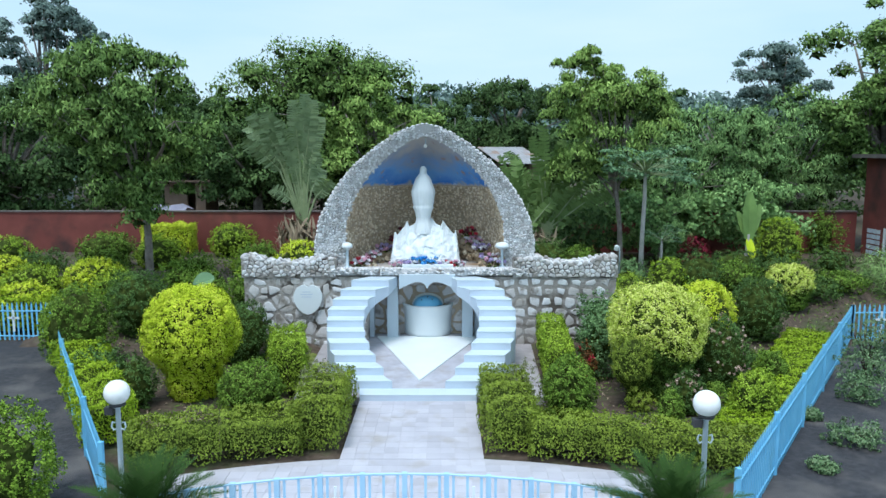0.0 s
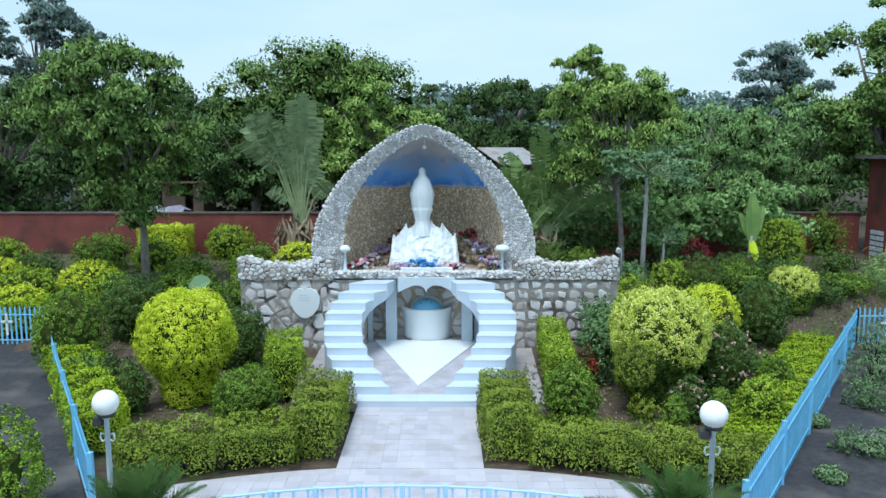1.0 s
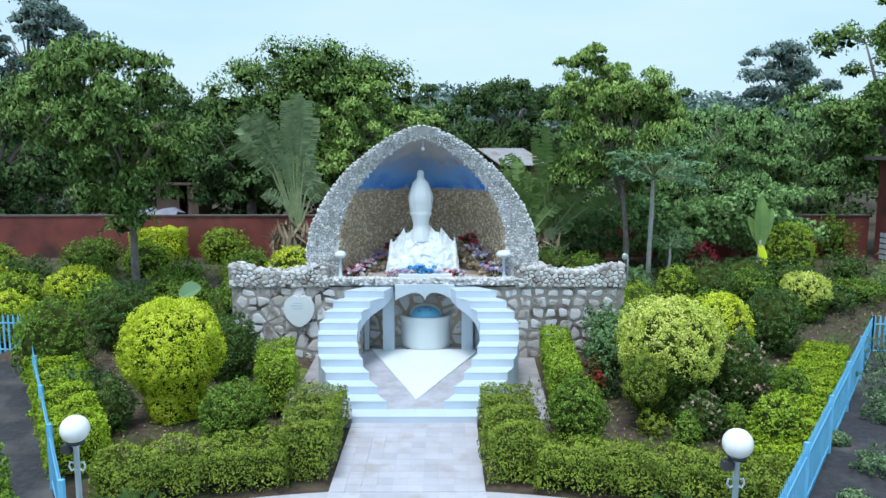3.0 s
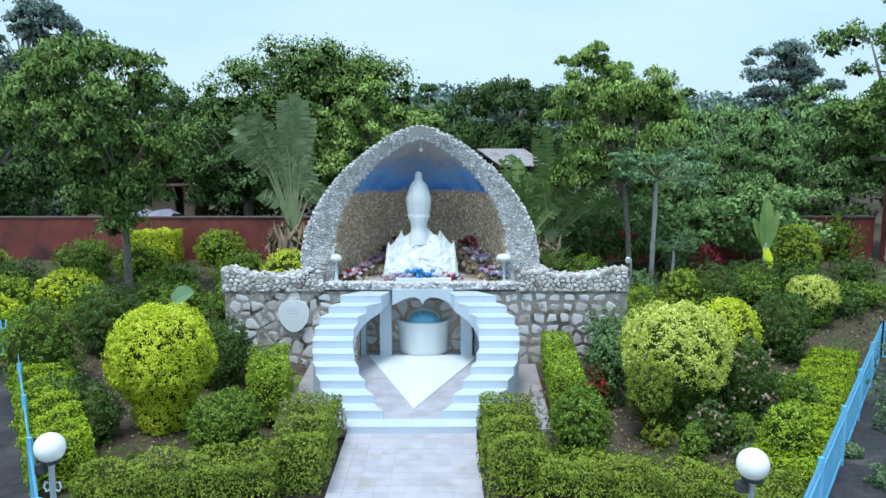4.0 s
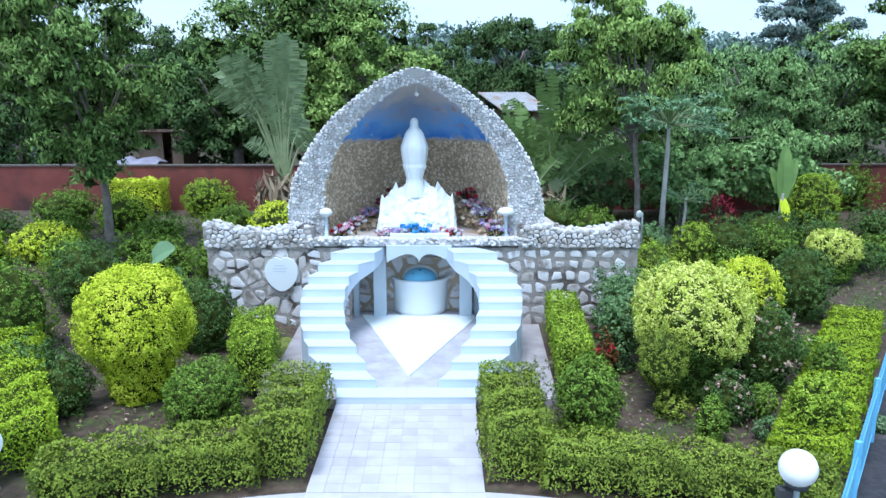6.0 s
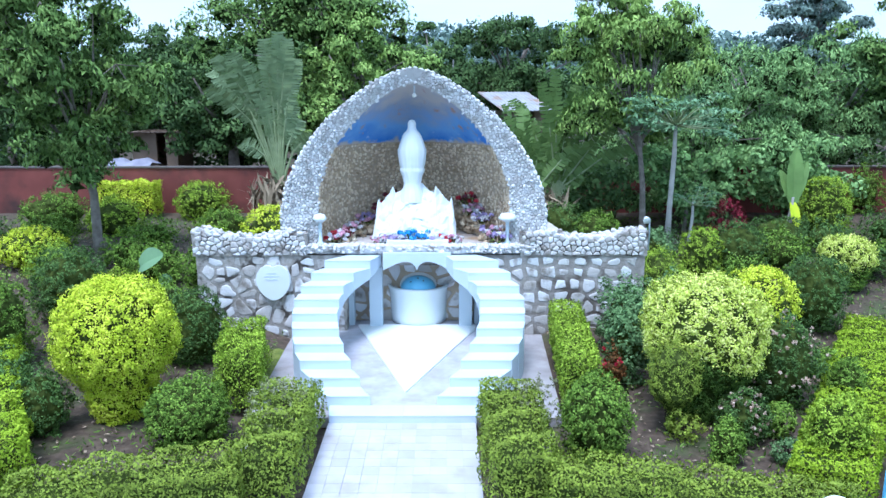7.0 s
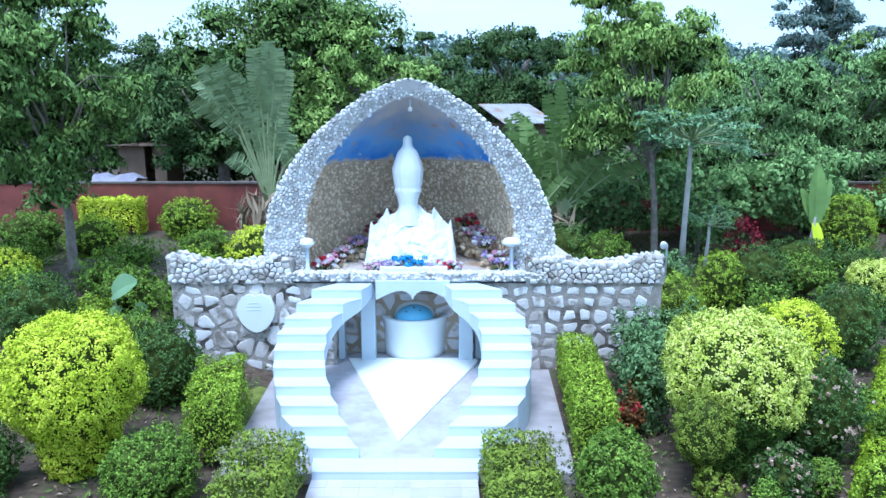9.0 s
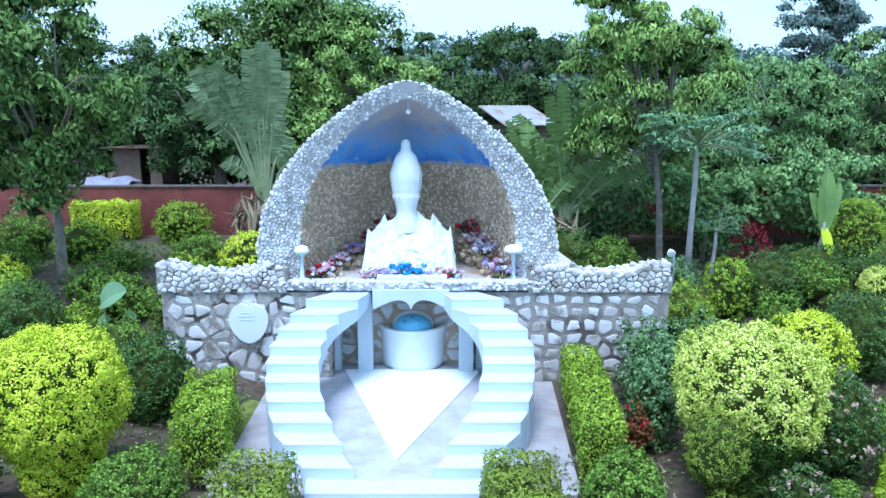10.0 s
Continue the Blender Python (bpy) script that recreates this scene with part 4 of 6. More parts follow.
def rough_ledge():
    """The platform's worn cement edge, uneven along its length."""
    bm = bmesh.new()
    xs = np.linspace(-3.05, 2.05, 70)
    rows = []
    for x in xs:
        n1, n2 = noise.noise((x * 3.0, 1.0, 0)), noise.noise((x * 7.0, 5.0, 0))
        y, z = WALL_Y - 0.05 + 0.035 * n1 + 0.02 * n2, 2.175 + 0.02 * n2
        rows.append([bm.verts.new(q) for q in ((x, y + 0.04, 1.99 + 0.03 * n1), (x, y, 2.06), (x, y + 0.02, z - 0.02), (x, y + 0.07, z), (x, WALL_Y + 0.3, 2.168))])
    for a, b in zip(rows, rows[1:]):
        for k in range(4):
            bm.faces.new((a[k], b[k], b[k + 1], a[k + 1]))
    ob = part("wall_ledge", bm, M_LEDGE)
    return tagged(ob, "rough pale cement ledge with dark stains along the platform", "ledge", kind="structure")


rough_ledge()


def ledge_rubble():
    """Small pale stones bedded along the worn platform edge."""
    cs = []
    for x0, x1, n in ((-3.2, -1.15, 150), (0.1, 2.3, 150), (-1.15, 0.1, 40)):
        for _ in range(n):
            cs.append((RNG.uniform(x0, x1), WALL_Y + RNG.uniform(-0.06, 0.22), 2.17 + RNG.uniform(-0.02, 0.012)))
        for _ in range(n // 2):
            cs.append((RNG.uniform(x0, x1), WALL_Y - 0.05 + RNG.uniform(-0.015, 0.02), RNG.uniform(2.02, 2.15)))
    v, f = pebble_field(cs, [(0, -0.5, 1)] * len(cs), 0.05, 0.5)
    return tagged(mesh_ob("rubble_edge", v, f, M_PEBBLES), "small pale stones bedded in the platform edge", "stones", kind="stuff")


ledge_rubble()

# ---- heart-shaped staircase ----
OUT = [1.24, 1.34, 1.70, 1.95, 2.12, 2.24, 2.31, 2.34, 2.28, 2.13, 1.90, 1.40]
INN = [0.0, 0.58, 0.80, 1.01, 1.19, 1.33, 1.41, 1.43, 1.39, 1.22, 0.90, 0.70]
STEP_Y, TREAD, RISE = 15.03, 0.402, 0.178


def staircase():
    st = base("heart_staircase", AXIS, STEP_Y, 0.0, "white painted double staircase curving in a heart shape", "staircase")
    n = len(OUT) - 1

    def at(vals, k):
        """Smooth curve through the plan's widths."""
        k = min(max(k, 0.0), float(n))
        i = min(int(k), n - 1)
        p = [vals[min(max(i + q, 0), n)] for q in (-1, 0, 1, 2)]
        t = k - i
        return 0.5 * (2 * p[1] + (p[2] - p[0]) * t + (2 * p[0] - 5 * p[1] + 4 * p[2] - p[3]) * t * t + (3 * p[1] - p[0] - 3 * p[2] + p[3]) * t ** 3)

    for side in (-1, 1):
        for k in range(n):
            y0, y1 = TREAD * k, TREAD * (k + 1) + 0.02
            if k == n - 1:
                y1 = WALL_Y - STEP_Y + 0.1
            z1 = RISE * (k + 1)
            cuts = 5
            if k == 0:
                outline = [(0.0, y0), (side * 1.25, y0), (side * 1.30, y1), (0.0, y1)]
            else:
                outer = [(side * at(OUT, k + i / cuts), y0 + (y1 - y0) * i / cuts) for i in range(cuts + 1)]
                inner = [(side * max(at(INN, k + i / cuts), 0.3), y0 + (y1 - y0) * i / cuts) for i in range(cuts + 1)]
                outline = outer + inner[::-1]
                outline = outline[-1:] + outline[:-1]
            if side < 0:
                outline = outline[::-1]
            lows = 0.0 if k < 6 else [max(0.0, z1 - 0.40 + 0.17 * (q[1] - y0) / (y1 - y0)) for q in outline]
            part("step", prism(bmesh.new(), outline, lows, z1 - 0.03), M_RISER, st)
            # tread slab with a small nosing
            nose = [(x, y - 0.004 if abs(y - y0) < 1e-6 else y) for x, y in outline]
            bm = prism(bmesh.new(), nose, z1 - 0.035, z1)
            bmesh.ops.bevel(bm, geom=bm.edges[:], offset=0.008, segments=1, affect="EDGES")
            part("tread", bm, M_WHITE, st)
    for x0 in (-1.72, 1.42):
        boxed("support", (x0, x0 + 0.32, 20.02 - STEP_Y, 20.3 - STEP_Y, 0.16, 1.80), M_WHITE, st)
    # beam over the niche with a double curve below
    top, x0, x1 = 2.03, -0.66, 0.86
    up, low = [], []
    for i in range(41):
        t = i / 40
        u = abs(2 * t - 1)
        z = 1.63 + 0.20 * math.sin(math.pi * min(u * 1.0, 1.0) ** 0.62) if u > 0.001 else 1.63
        low.append((x0 + (x1 - x0) * t, z))
    bm = bmesh.new()
    ya, yb = 19.46 - STEP_Y, 19.6 - STEP_Y
    grid = [[bm.verts.new((x, y, z)) for x, zz in low for z in (zz, top)] for y in (ya, yb)]
    for i in range(40):
        a, b = grid
        bm.faces.new((a[2 * i], a[2 * i + 2], a[2 * i + 3], a[2 * i + 1]))
        bm.faces.new((b[2 * i], b[2 * i + 1], b[2 * i + 3], b[2 * i + 2]))
        bm.faces.new((a[2 * i + 1], a[2 * i + 3], b[2 * i + 3], b[2 * i + 1]))
        bm.faces.new((a[2 * i], b[2 * i], b[2 * i + 2], a[2 * i + 2]))
    for i in (0, 40):
        bm.faces.new((grid[0][2 * i], grid[0][2 * i + 1], grid[1][2 * i + 1], grid[1][2 * i]))
    part("heart_beam", bm, M_WHITE, st, "white beam with a double-curved lower edge")
    boxed("landing", (x0, x1, yb - 0.01, WALL_Y - STEP_Y + 0.35, 1.8, top - 0.004), M_WHITE, st)
    for cx in (-0.87, 1.21):
        boxed("pillar", (cx - 0.15, cx + 0.15, 19.85 - STEP_Y, 20.12 - STEP_Y, 0.16, 1.95), M_WHITE, st, "", 0.012)
    # floor inside the heart and the raised white heart
    bm = prism(bmesh.new(), [(-1.9, TREAD + 0.03), (1.9, TREAD + 0.03), (1.75, 6.1), (-1.75, 6.1)], 0.09, 0.172)
    part("floor_slab", bm, M_HEART_FLOOR, st, "pale grey floor tiles inside the stairs")
    bm = prism(bmesh.new(), [(0.0, 0.94), (1.46, 4.72), (1.46, 4.95), (-1.3, 4.95), (-1.3, 4.90)], 0.1, 0.21)
    bmesh.ops.bevel(bm, geom=bm.edges[:], offset=0.012, segments=1, affect="EDGES")
    part("heart_slab", bm, M_STATUE, st, "raised white heart-shaped floor slab")
    return st


staircase()


def fountain():
    cx, cy, z = -0.43, 20.5, 0.2
    ob = base("fountain", cx, cy, z, "round white fountain tub with a blue half-dome inside", "fountain")
    part("tub", lathe(bmesh.new(), [(0.66, 0), (0.665, 0.1), (0.68, 0.6), (0.70, 0.76), (0.735, 0.84), (0.735, 0.88), (0.66, 0.88), (0.60, 0.74)], 32), M_STATUE, ob, "", True)
    bm = bmesh.new()
    bmesh.ops.create_uvsphere(bm, u_segments=28, v_segments=16, radius=0.42)
    bmesh.ops.scale(bm, verts=bm.verts[:], vec=(1, 0.8, 0.72))
    bmesh.ops.delete(bm, geom=[v for v in bm.verts if v.co.z < -0.01], context="VERTS")
    bmesh.ops.translate(bm, verts=bm.verts[:], vec=(0.0, -0.3, 0.83))
    part("blue_dome", bm, M_BASIN_BLUE, ob, "pale blue painted dome", True)
    bm = bmesh.new()
    bmesh.ops.create_uvsphere(bm, u_segments=28, v_segments=16, radius=0.47)
    bmesh.ops.scale(bm, verts=bm.verts[:], vec=(1, 0.75, 0.74))
    bmesh.ops.delete(bm, geom=[v for v in bm.verts if v.co.z < -0.01], context="VERTS")
    bmesh.ops.translate(bm, verts=bm.verts[:], vec=(0.0, 0.0, 0.83))
    part("rim_arch", bm, M_STATUE, ob, "rounded white hood behind the dome", True)
    for dx, dz in ((-0.16, 0.2), (0.0, 0.27), (0.13, 0.22)):
        bm = bmesh.new()
        bmesh.ops.create_uvsphere(bm, u_segments=8, v_segments=6, radius=0.022, matrix=Matrix.Translation((dx, -0.3 - 0.32 * math.sqrt(max(0.0, 1 - (dz / 0.30) ** 2 - (dx / 0.42) ** 2)), 0.83 + dz)))
        part("spout", bm, M_DARK, ob)
    return ob


fountain()


def heart_plaque():
    ob = base("heart_plaque", -3.68, WALL_Y - 0.1, 1.42, "white heart-shaped plaque with faint engraved lines", "plaque")
    pts = []
    for i in range(48):
        a = 2 * math.pi * i / 48
        s, c = math.sin(a), math.cos(a)
        z = 0.34 * c if c > 0 else 0.50 * c
        pts.append((0.39 * math.copysign(abs(s) ** (1.0 if c > 0 else 1.25), s), z - 0.07 * max(0.0, 1 - abs(s) * 3) * (c > 0)))
    bm = bmesh.new()
    lo = [bm.verts.new((x, 0.08, z)) for x, z in pts]
    hi = [bm.verts.new((x, 0.0, z)) for x, z in pts]
    bm.faces.new(lo)
    bm.faces.new(hi[::-1])
    for i in range(48):
        bm.faces.new((lo[i], hi[i], hi[(i + 1) % 48], lo[(i + 1) % 48]))
    part("panel", bm, M_STATUE, ob)
    for k, (w, z) in enumerate(((0.22, 0.12), (0.34, 0.05), (0.28, -0.02))):
        boxed("text_bar", (-w / 2 - 0.03, w / 2 - 0.03, -0.006, 0.004, z, z + 0.018), M_RISER, ob)
    return ob


heart_plaque()


# ---- statue, its base and the offerings ----
def statue():
    """A veiled standing figure as one plain turned and folded shape."""
    prof = [(0.30, 0.28, 0.0), (0.26, 0.25, 0.15), (0.215, 0.20, 0.32), (0.20, 0.19, 0.42), (0.212, 0.20, 0.50), (0.24, 0.22, 0.62), (0.292, 0.235, 0.72), (0.272, 0.225, 0.79), (0.292, 0.24, 0.86), (0.308, 0.245, 0.98), (0.322, 0.25, 1.10), (0.325, 0.25, 1.19), (0.30, 0.235, 1.27), (0.262, 0.21, 1.40), (0.225, 0.185, 1.51), (0.185, 0.16, 1.58), (0.13, 0.13, 1.63), (0.11, 0.115, 1.66), (0.098, 0.11, 1.70), (0.098, 0.112, 1.75), (0.092, 0.105, 1.80), (0.075, 0.085, 1.845), (0.045, 0.05, 1.875), (0.008, 0.01, 1.885)]
    zs = np.concatenate([np.linspace(0, 1.6, 54), np.linspace(1.62, 1.885, 18)])
    sides = 84
    verts, faces = [], []
    for z in zs:
        w, d = (float(np.interp(z, [p[2] for p in prof], [p[i] for p in prof])) for i in (0, 1))
        for k in range(sides):
            a = 2 * math.pi * k / sides
            front = max(0.0, -math.sin(a))
            robe = min(1.0, max(0.0, (1.5 - z) / 0.3))
            fold = 1 + robe * (0.020 * math.sin(13 * a + 2.2 * z) + 0.014 * math.sin(23 * a - 3.0 * z))
            fold -= robe * 0.03 * math.exp(-((a - 1.5 * math.pi) / 0.16) ** 2) * (z > 0.5)
            fold -= robe * 0.02 * (math.exp(-((a - 1.30 * math.pi) / 0.08) ** 2) + math.exp(-((a - 1.70 * math.pi) / 0.08) ** 2)) * (z < 1.2)
            fold += 0.10 * front ** 8 * math.exp(-((z - 1.26) / 0.11) ** 2)
            fold += 0.06 * front ** 2 * math.exp(-((z - 1.08) / 0.10) ** 2)
            fold -= 0.08 * front ** 4 * math.exp(-((z - 1.755) / 0.055) ** 2)
            fold += 0.04 * math.exp(-((z - 1.81) / 0.03) ** 2)
            verts.append((w * fold * math.cos(a), d * fold * math.sin(a), z))
    for j in range(len(zs) - 1):
        for k in range(sides):
            faces.append((j * sides + k, j * sides + (k + 1) % sides, (j + 1) * sides + (k + 1) % sides, (j + 1) * sides + k))
    ob = mesh_ob("statue", verts, faces, M_STATUE, None, "", True)
    ob.location = (-0.555, 20.5, 3.05)
    return tagged(ob, "white robed and veiled figure statue on a rocky base", "statue")


def statue_base():
    """White rocky mound with pointed shoulders, sloping forward to its foot."""
    sil = [(-0.93, 0.42), (-0.90, 0.80), (-0.87, 0.98), (-0.80, 0.86), (-0.70, 0.98), (-0.60, 1.08), (-0.52, 1.26), (-0.46, 1.08), (-0.33, 1.14), (-0.22, 1.28), (-0.1, 1.36), (0.1, 1.36), (0.2, 1.28), (0.32, 1.16), (0.44, 1.10), (0.49, 1.27), (0.57, 1.12), (0.68, 1.02), (0.80, 0.86), (0.86, 1.02), (0.90, 0.80), (0.94, 0.42)]
    ob = base("rock_plinth", -0.5, 20.5, 2.15, "white painted rocky plinth with pointed shoulders", "plinth")
    bm = bmesh.new()
    xs = np.linspace(-0.93, 0.94, 72)
    rows = []
    for x in xs:
        top = float(np.interp(x, [p[0] for p in sil], [p[1] for p in sil]))
        row = []
        for i in range(41):
            u = 2 * i / 40 - 1
            t = 1 - abs(u)
            reach = (0.62 if u < 0 else 0.45) * (1 - 0.45 * abs(x) ** 3)
            z = top * t ** 0.8
            y = math.copysign(reach * (1 - t ** 1.25), u) + 0.05
            q = noise.noise_vector((x * 5, y * 5, z * 5))
            r = noise.noise_vector((x * 13 + 7, y * 13, z * 13))
            k = 0.0 if t < 0.02 else 1.0
            row.append(bm.verts.new((x * (1 + 0.05 * (1 - t)) + k * (0.03 * q.x + 0.012 * r.x), y + k * (0.06 * q.y + 0.025 * r.y), z + k * min(t * 4, 1) * (0.025 * q.z + 0.012 * r.z))))
        rows.append(row)
    for a, b in zip(rows, rows[1:]):
        for i in range(40):
            bm.faces.new((a[i], b[i], b[i + 1], a[i + 1]))
    bm.faces.new(rows[0])
    bm.faces.new(rows[-1][::-1])
    part("rock", bm, M_STATUE, ob)
    return ob


statue()
statue_base()
slab_ob = boxed("offering_slab", (-1.12, 0.28, 19.66, 19.86, 2.16, 2.27), M_STATUE, None, "", 0.015)
tagged(slab_ob, "low white slab before the statue base", "slab")

PETALS = {}
for pname, col in (("blue", (0.06, 0.36, 0.80)), ("white", (0.78, 0.78, 0.82)), ("red", (0.55, 0.02, 0.05)), ("pink", (0.70, 0.38, 0.50)), ("violet", (0.48, 0.40, 0.68)), ("maroon", (0.18, 0.03, 0.05))):
    PETALS[pname] = material(pname + "_petals", [tuple(c * 0.75 for c in col), col], 8.0, 0.6, 0, per="island", spread=0.7, through_light=0.15)


def bouquet(x, y, z, r, colours, label, blooms=9):
    """A heap of artificial flowers: stems, leaves and blooms of crossed petals."""
    ob = base("bouquet", x, y, z, label, "flowers", "flower offerings")
    bm = bmesh.new()
    heads = {}
    for k in range(blooms):
        a, q = 2.4 * k, r * math.sqrt((k + 0.4) / blooms)
        hx, hy, hz = q * math.cos(a), q * math.sin(a) * 0.7, r * RNG.uniform(0.35, 0.95)
        tube(bm, [(hx * 0.4, hy * 0.4, 0), (hx, hy, hz)], [0.01, 0.007], 4)
        heads.setdefault(colours[k % len(colours)], []).append((hx, hy, hz))
    tagged(part("stalk", bm, M_TWIG, ob), kind="stuff")
    p, nn = ball_points(40, (0, 0, r * 0.3), (r * 0.8, r * 0.6, r * 0.4), 0.1, 0.5)
    v, f = leaves(p, nn, 0.08, 0.5)
    tagged(mesh_ob("greenery", v, f, L_MID, ob), kind="stuff")
    for col, hs in heads.items():
        for h in hs:
            p, nn = ball_points(16, h, (0.055, 0.055, 0.045), 0.1, 0.4, -0.4)
            v, f = leaves(p, nn, 0.085, 0.8, 0.0, 0.4)
            mesh_ob("bloom", v, f, PETALS[col], ob)
    return ob


for k, x in enumerate(np.linspace(-1.28, 0.42, 9)):
    cols = [("white", "pink"), ("violet", "white"), ("white", "violet"), ("blue",), ("blue",), ("blue", "white"), ("white", "violet"), ("red", "white"), ("white", "pink")][k]
    tall = 0.3 if cols == ("blue",) else 0.2
    bouquet(x, 19.93 + 0.04 * (k % 2), 2.15, tall, cols, {"blue": "bright blue", "red": "red and white"}.get(cols[0], "white and pale violet") + " artificial flowers before the statue", 12)


def rubble_heap(spots, label):
    """Brown stones piled against the inner wall, rising towards the back."""
    cs, ns = [], []
    for x, y, z in spots:
        h = max(z - 2.15, 0.02)
        for _ in range(int(14 + 60 * h)):
            t = RNG.random()
            spread = 0.26 * (1 - 0.5 * t)
            cs.append((x + RNG.normal() * spread * 0.6, y + RNG.normal() * spread * 0.45 + 0.05, 2.15 + h * t))
            ns.append((RNG.normal() * 0.3, -0.8, 0.6))
    v, f = pebble_field(cs, ns, 0.085, 0.8)
    return tagged(mesh_ob("rubble_heap", v, f, M_BROWN_PEBBLES), label, "stones", kind="stuff")


LEFT_FLOWERS = [(-2.32, 20.02, 2.2, 0.24, ("red", "white", "pink"), "red and white"), (-2.14, 20.25, 2.25, 0.22, ("pink", "white", "maroon"), "pink and white"), (-2.0, 20.75, 2.35, 0.2, ("pink", "white"), "pale pink"), (-1.72, 21.2, 2.45, 0.24, ("pink", "violet"), "pink"), (-1.3, 21.5, 2.65, 0.3, ("maroon", "red", "pink"), "dark red"), (-1.02, 21.6, 2.9, 0.3, ("maroon", "red"), "dark red")]
RIGHT_FLOWERS = [(1.42, 19.98, 2.2, 0.28, ("pink", "violet", "white"), "pink and violet"), (1.28, 20.25, 2.3, 0.26, ("violet", "white", "pink"), "violet and white"), (1.08, 20.85, 2.5, 0.24, ("white", "violet"), "white and violet"), (0.88, 21.2, 2.65, 0.26, ("white", "pink"), "white and pink"), (0.8, 21.4, 2.85, 0.32, ("red", "maroon", "red"), "bright red")]
for side in (LEFT_FLOWERS, RIGHT_FLOWERS):
    rubble_heap([q[:3] for q in side], "brown stones heaped along the grotto's inner wall")
    for x, y, z, r, cols, lab in side:
        bouquet(x, y - 0.06, z - 0.03, r, cols, lab + " artificial flowers on the stones inside the grotto", 14)


def pedestal_lamp(x, y, top, wide):
    ob = base("pedestal_lamp", x, y, 2.15, "white pedestal lamp with a wide flat shade", "lamp", "pedestal lamps")
    part("post", lathe(bmesh.new(), [(0.09, 0), (0.09, 0.05), (0.045, 0.09), (0.04, top - 0.12), (0.07, top - 0.08)], 14), M_WHITE, ob, "", True)
    part("shade", lathe(bmesh.new(), [(0.06, top - 0.10), (wide, top - 0.03), (wide * 1.02, top), (wide * 0.8, top + 0.07), (0.05, top + 0.10)], 18), M_STATUE, ob, "", True)
    return ob


pedestal_lamp(-2.62, 19.78, 0.62, 0.15)
pedestal_lamp(1.62, 19.86, 0.62, 0.2)


def flood_lamp(x, y, z):
    ob = base("flood_lamp", x, y, z, "small white goose-neck floodlight on the parapet", "lamp")
    part("arm", tube(bmesh.new(), [(0, 0, -0.5), (0, 0, 0.12), (-0.03, -0.05, 0.24), (-0.14, -0.16, 0.28)], [0.022, 0.02, 0.018, 0.018], 7), M_WHITE, ob, "", True)
    bm = lathe(bmesh.new(), [(0.03, 0), (0.05, 0.03), (0.085, 0.12), (0.08, 0.125)], 14)
    bmesh.ops.rotate(bm, verts=bm.verts[:], cent=(0, 0, 0), matrix=Matrix.Rotation(radians(115), 3, "X"))
    bmesh.ops.translate(bm, verts=bm.verts[:], vec=(-0.14, -0.16, 0.28))
    part("lamp_head", bm, M_STATUE, ob, "", True)
    return ob


flood_lamp(4.86, 19.9, 2.5)


# ---- fences and lamps of the forecourt ----
def picket_mesh(height, r, mat, spear=True):
    """A flat upright bar, pointed at the top on the tall fences."""
    w, d = r * 1.5, r * 0.5
    top = height + 0.02 if spear else height - 0.11
    bm = bmesh.new()
    box(bm, -w, w, -d, d, 0.04, top)
    if spear:
        ring = [bm.verts.new(q) for q in ((-w, -d, top), (w, -d, top), (w, d, top), (-w, d, top))]
        tip = bm.verts.new((0, 0, top + 0.12))
        for k in range(4):
            bm.faces.new((ring[k], ring[(k + 1) % 4], tip))
    me = bpy.data.meshes.new("picket")
    bm.to_mesh(me)
    bm.free()
    me.materials.append(mat)
    return me


def fence(line, height, label, mat, gap=0.13, cross_every=0, r=0.017, z0=0.0, spear=True):
    ob = base("fence", line[0][0], line[0][1], z0, label, "fence", "blue fences")
    me = picket_mesh(height, r, mat, spear)
    o = Vector((*line[0], 0))
    for a, b in zip(line, line[1:]):
        a, b = Vector((*a, 0)) - o, Vector((*b, 0)) - o
        ln = (b - a).length
        d = (b - a) / ln
        for z in (0.16, height - 0.12):
            rail_bm = tube(bmesh.new(), [tuple(a + Vector((0, 0, z))), tuple(b + Vector((0, 0, z)))], [0.02, 0.02], 6)
            part("rail", rail_bm, mat, ob)
        k = max(1, int(ln / gap))
        for i in range(k):
            p = new("picket", me)
            p.parent = ob
            p.location = a + d * (ln * (i + 0.5) / k)
            p.rotation_euler = (0, 0, math.atan2(d.y, d.x))
        posts = max(1, int(ln / 2.2))
        for i in range(0 if a.length < 1e-6 else 1, posts + 1):
            q = a + d * (ln * i / posts)
            boxed("post", (q.x - 0.035, q.x + 0.035, q.y - 0.035, q.y + 0.035, -0.1, height + (0.1 if spear else -0.1)), mat, ob)
        if cross_every:
            q = a + d * ln * 0.45
            bm = bmesh.new()
            box(bm, q.x - 0.03, q.x + 0.03, q.y - 0.05, q.y - 0.03, 0.3, 0.92)
            box(bm, q.x - 0.16, q.x + 0.16, q.y - 0.05, q.y - 0.03, 0.66, 0.72)
            part("cross", bm, M_STATUE, ob, "white metal cross emblem")
    return ob


fence(FENCE_R, 1.0, "bright blue painted metal fence with spear tops", M_BLUE)
fence(FENCE_L, 1.0, "bright blue painted metal fence beside the yard", M_BLUE)
fence([(-11.1, 20.15), (-13.3, 20.2), (-15.5, 20.25), (-20.0, 20.3)], 1.0, "blue metal fence with a white cross, in front of hedges", M_BLUE, cross_every=1)
fence([(11.4, 19.95), (13.2, 19.95), (16.0, 19.95)], 1.0, "blue metal fence with a small white cross", M_BLUE, cross_every=1)
arc = [(AXIS + 8.3 * math.sin(radians(a)), 1.3 + 8.3 * math.cos(radians(a))) for a in (-24, -20, -16, -12, -8, -4, 0, 4, 8, 12, 16, 20, 24)]
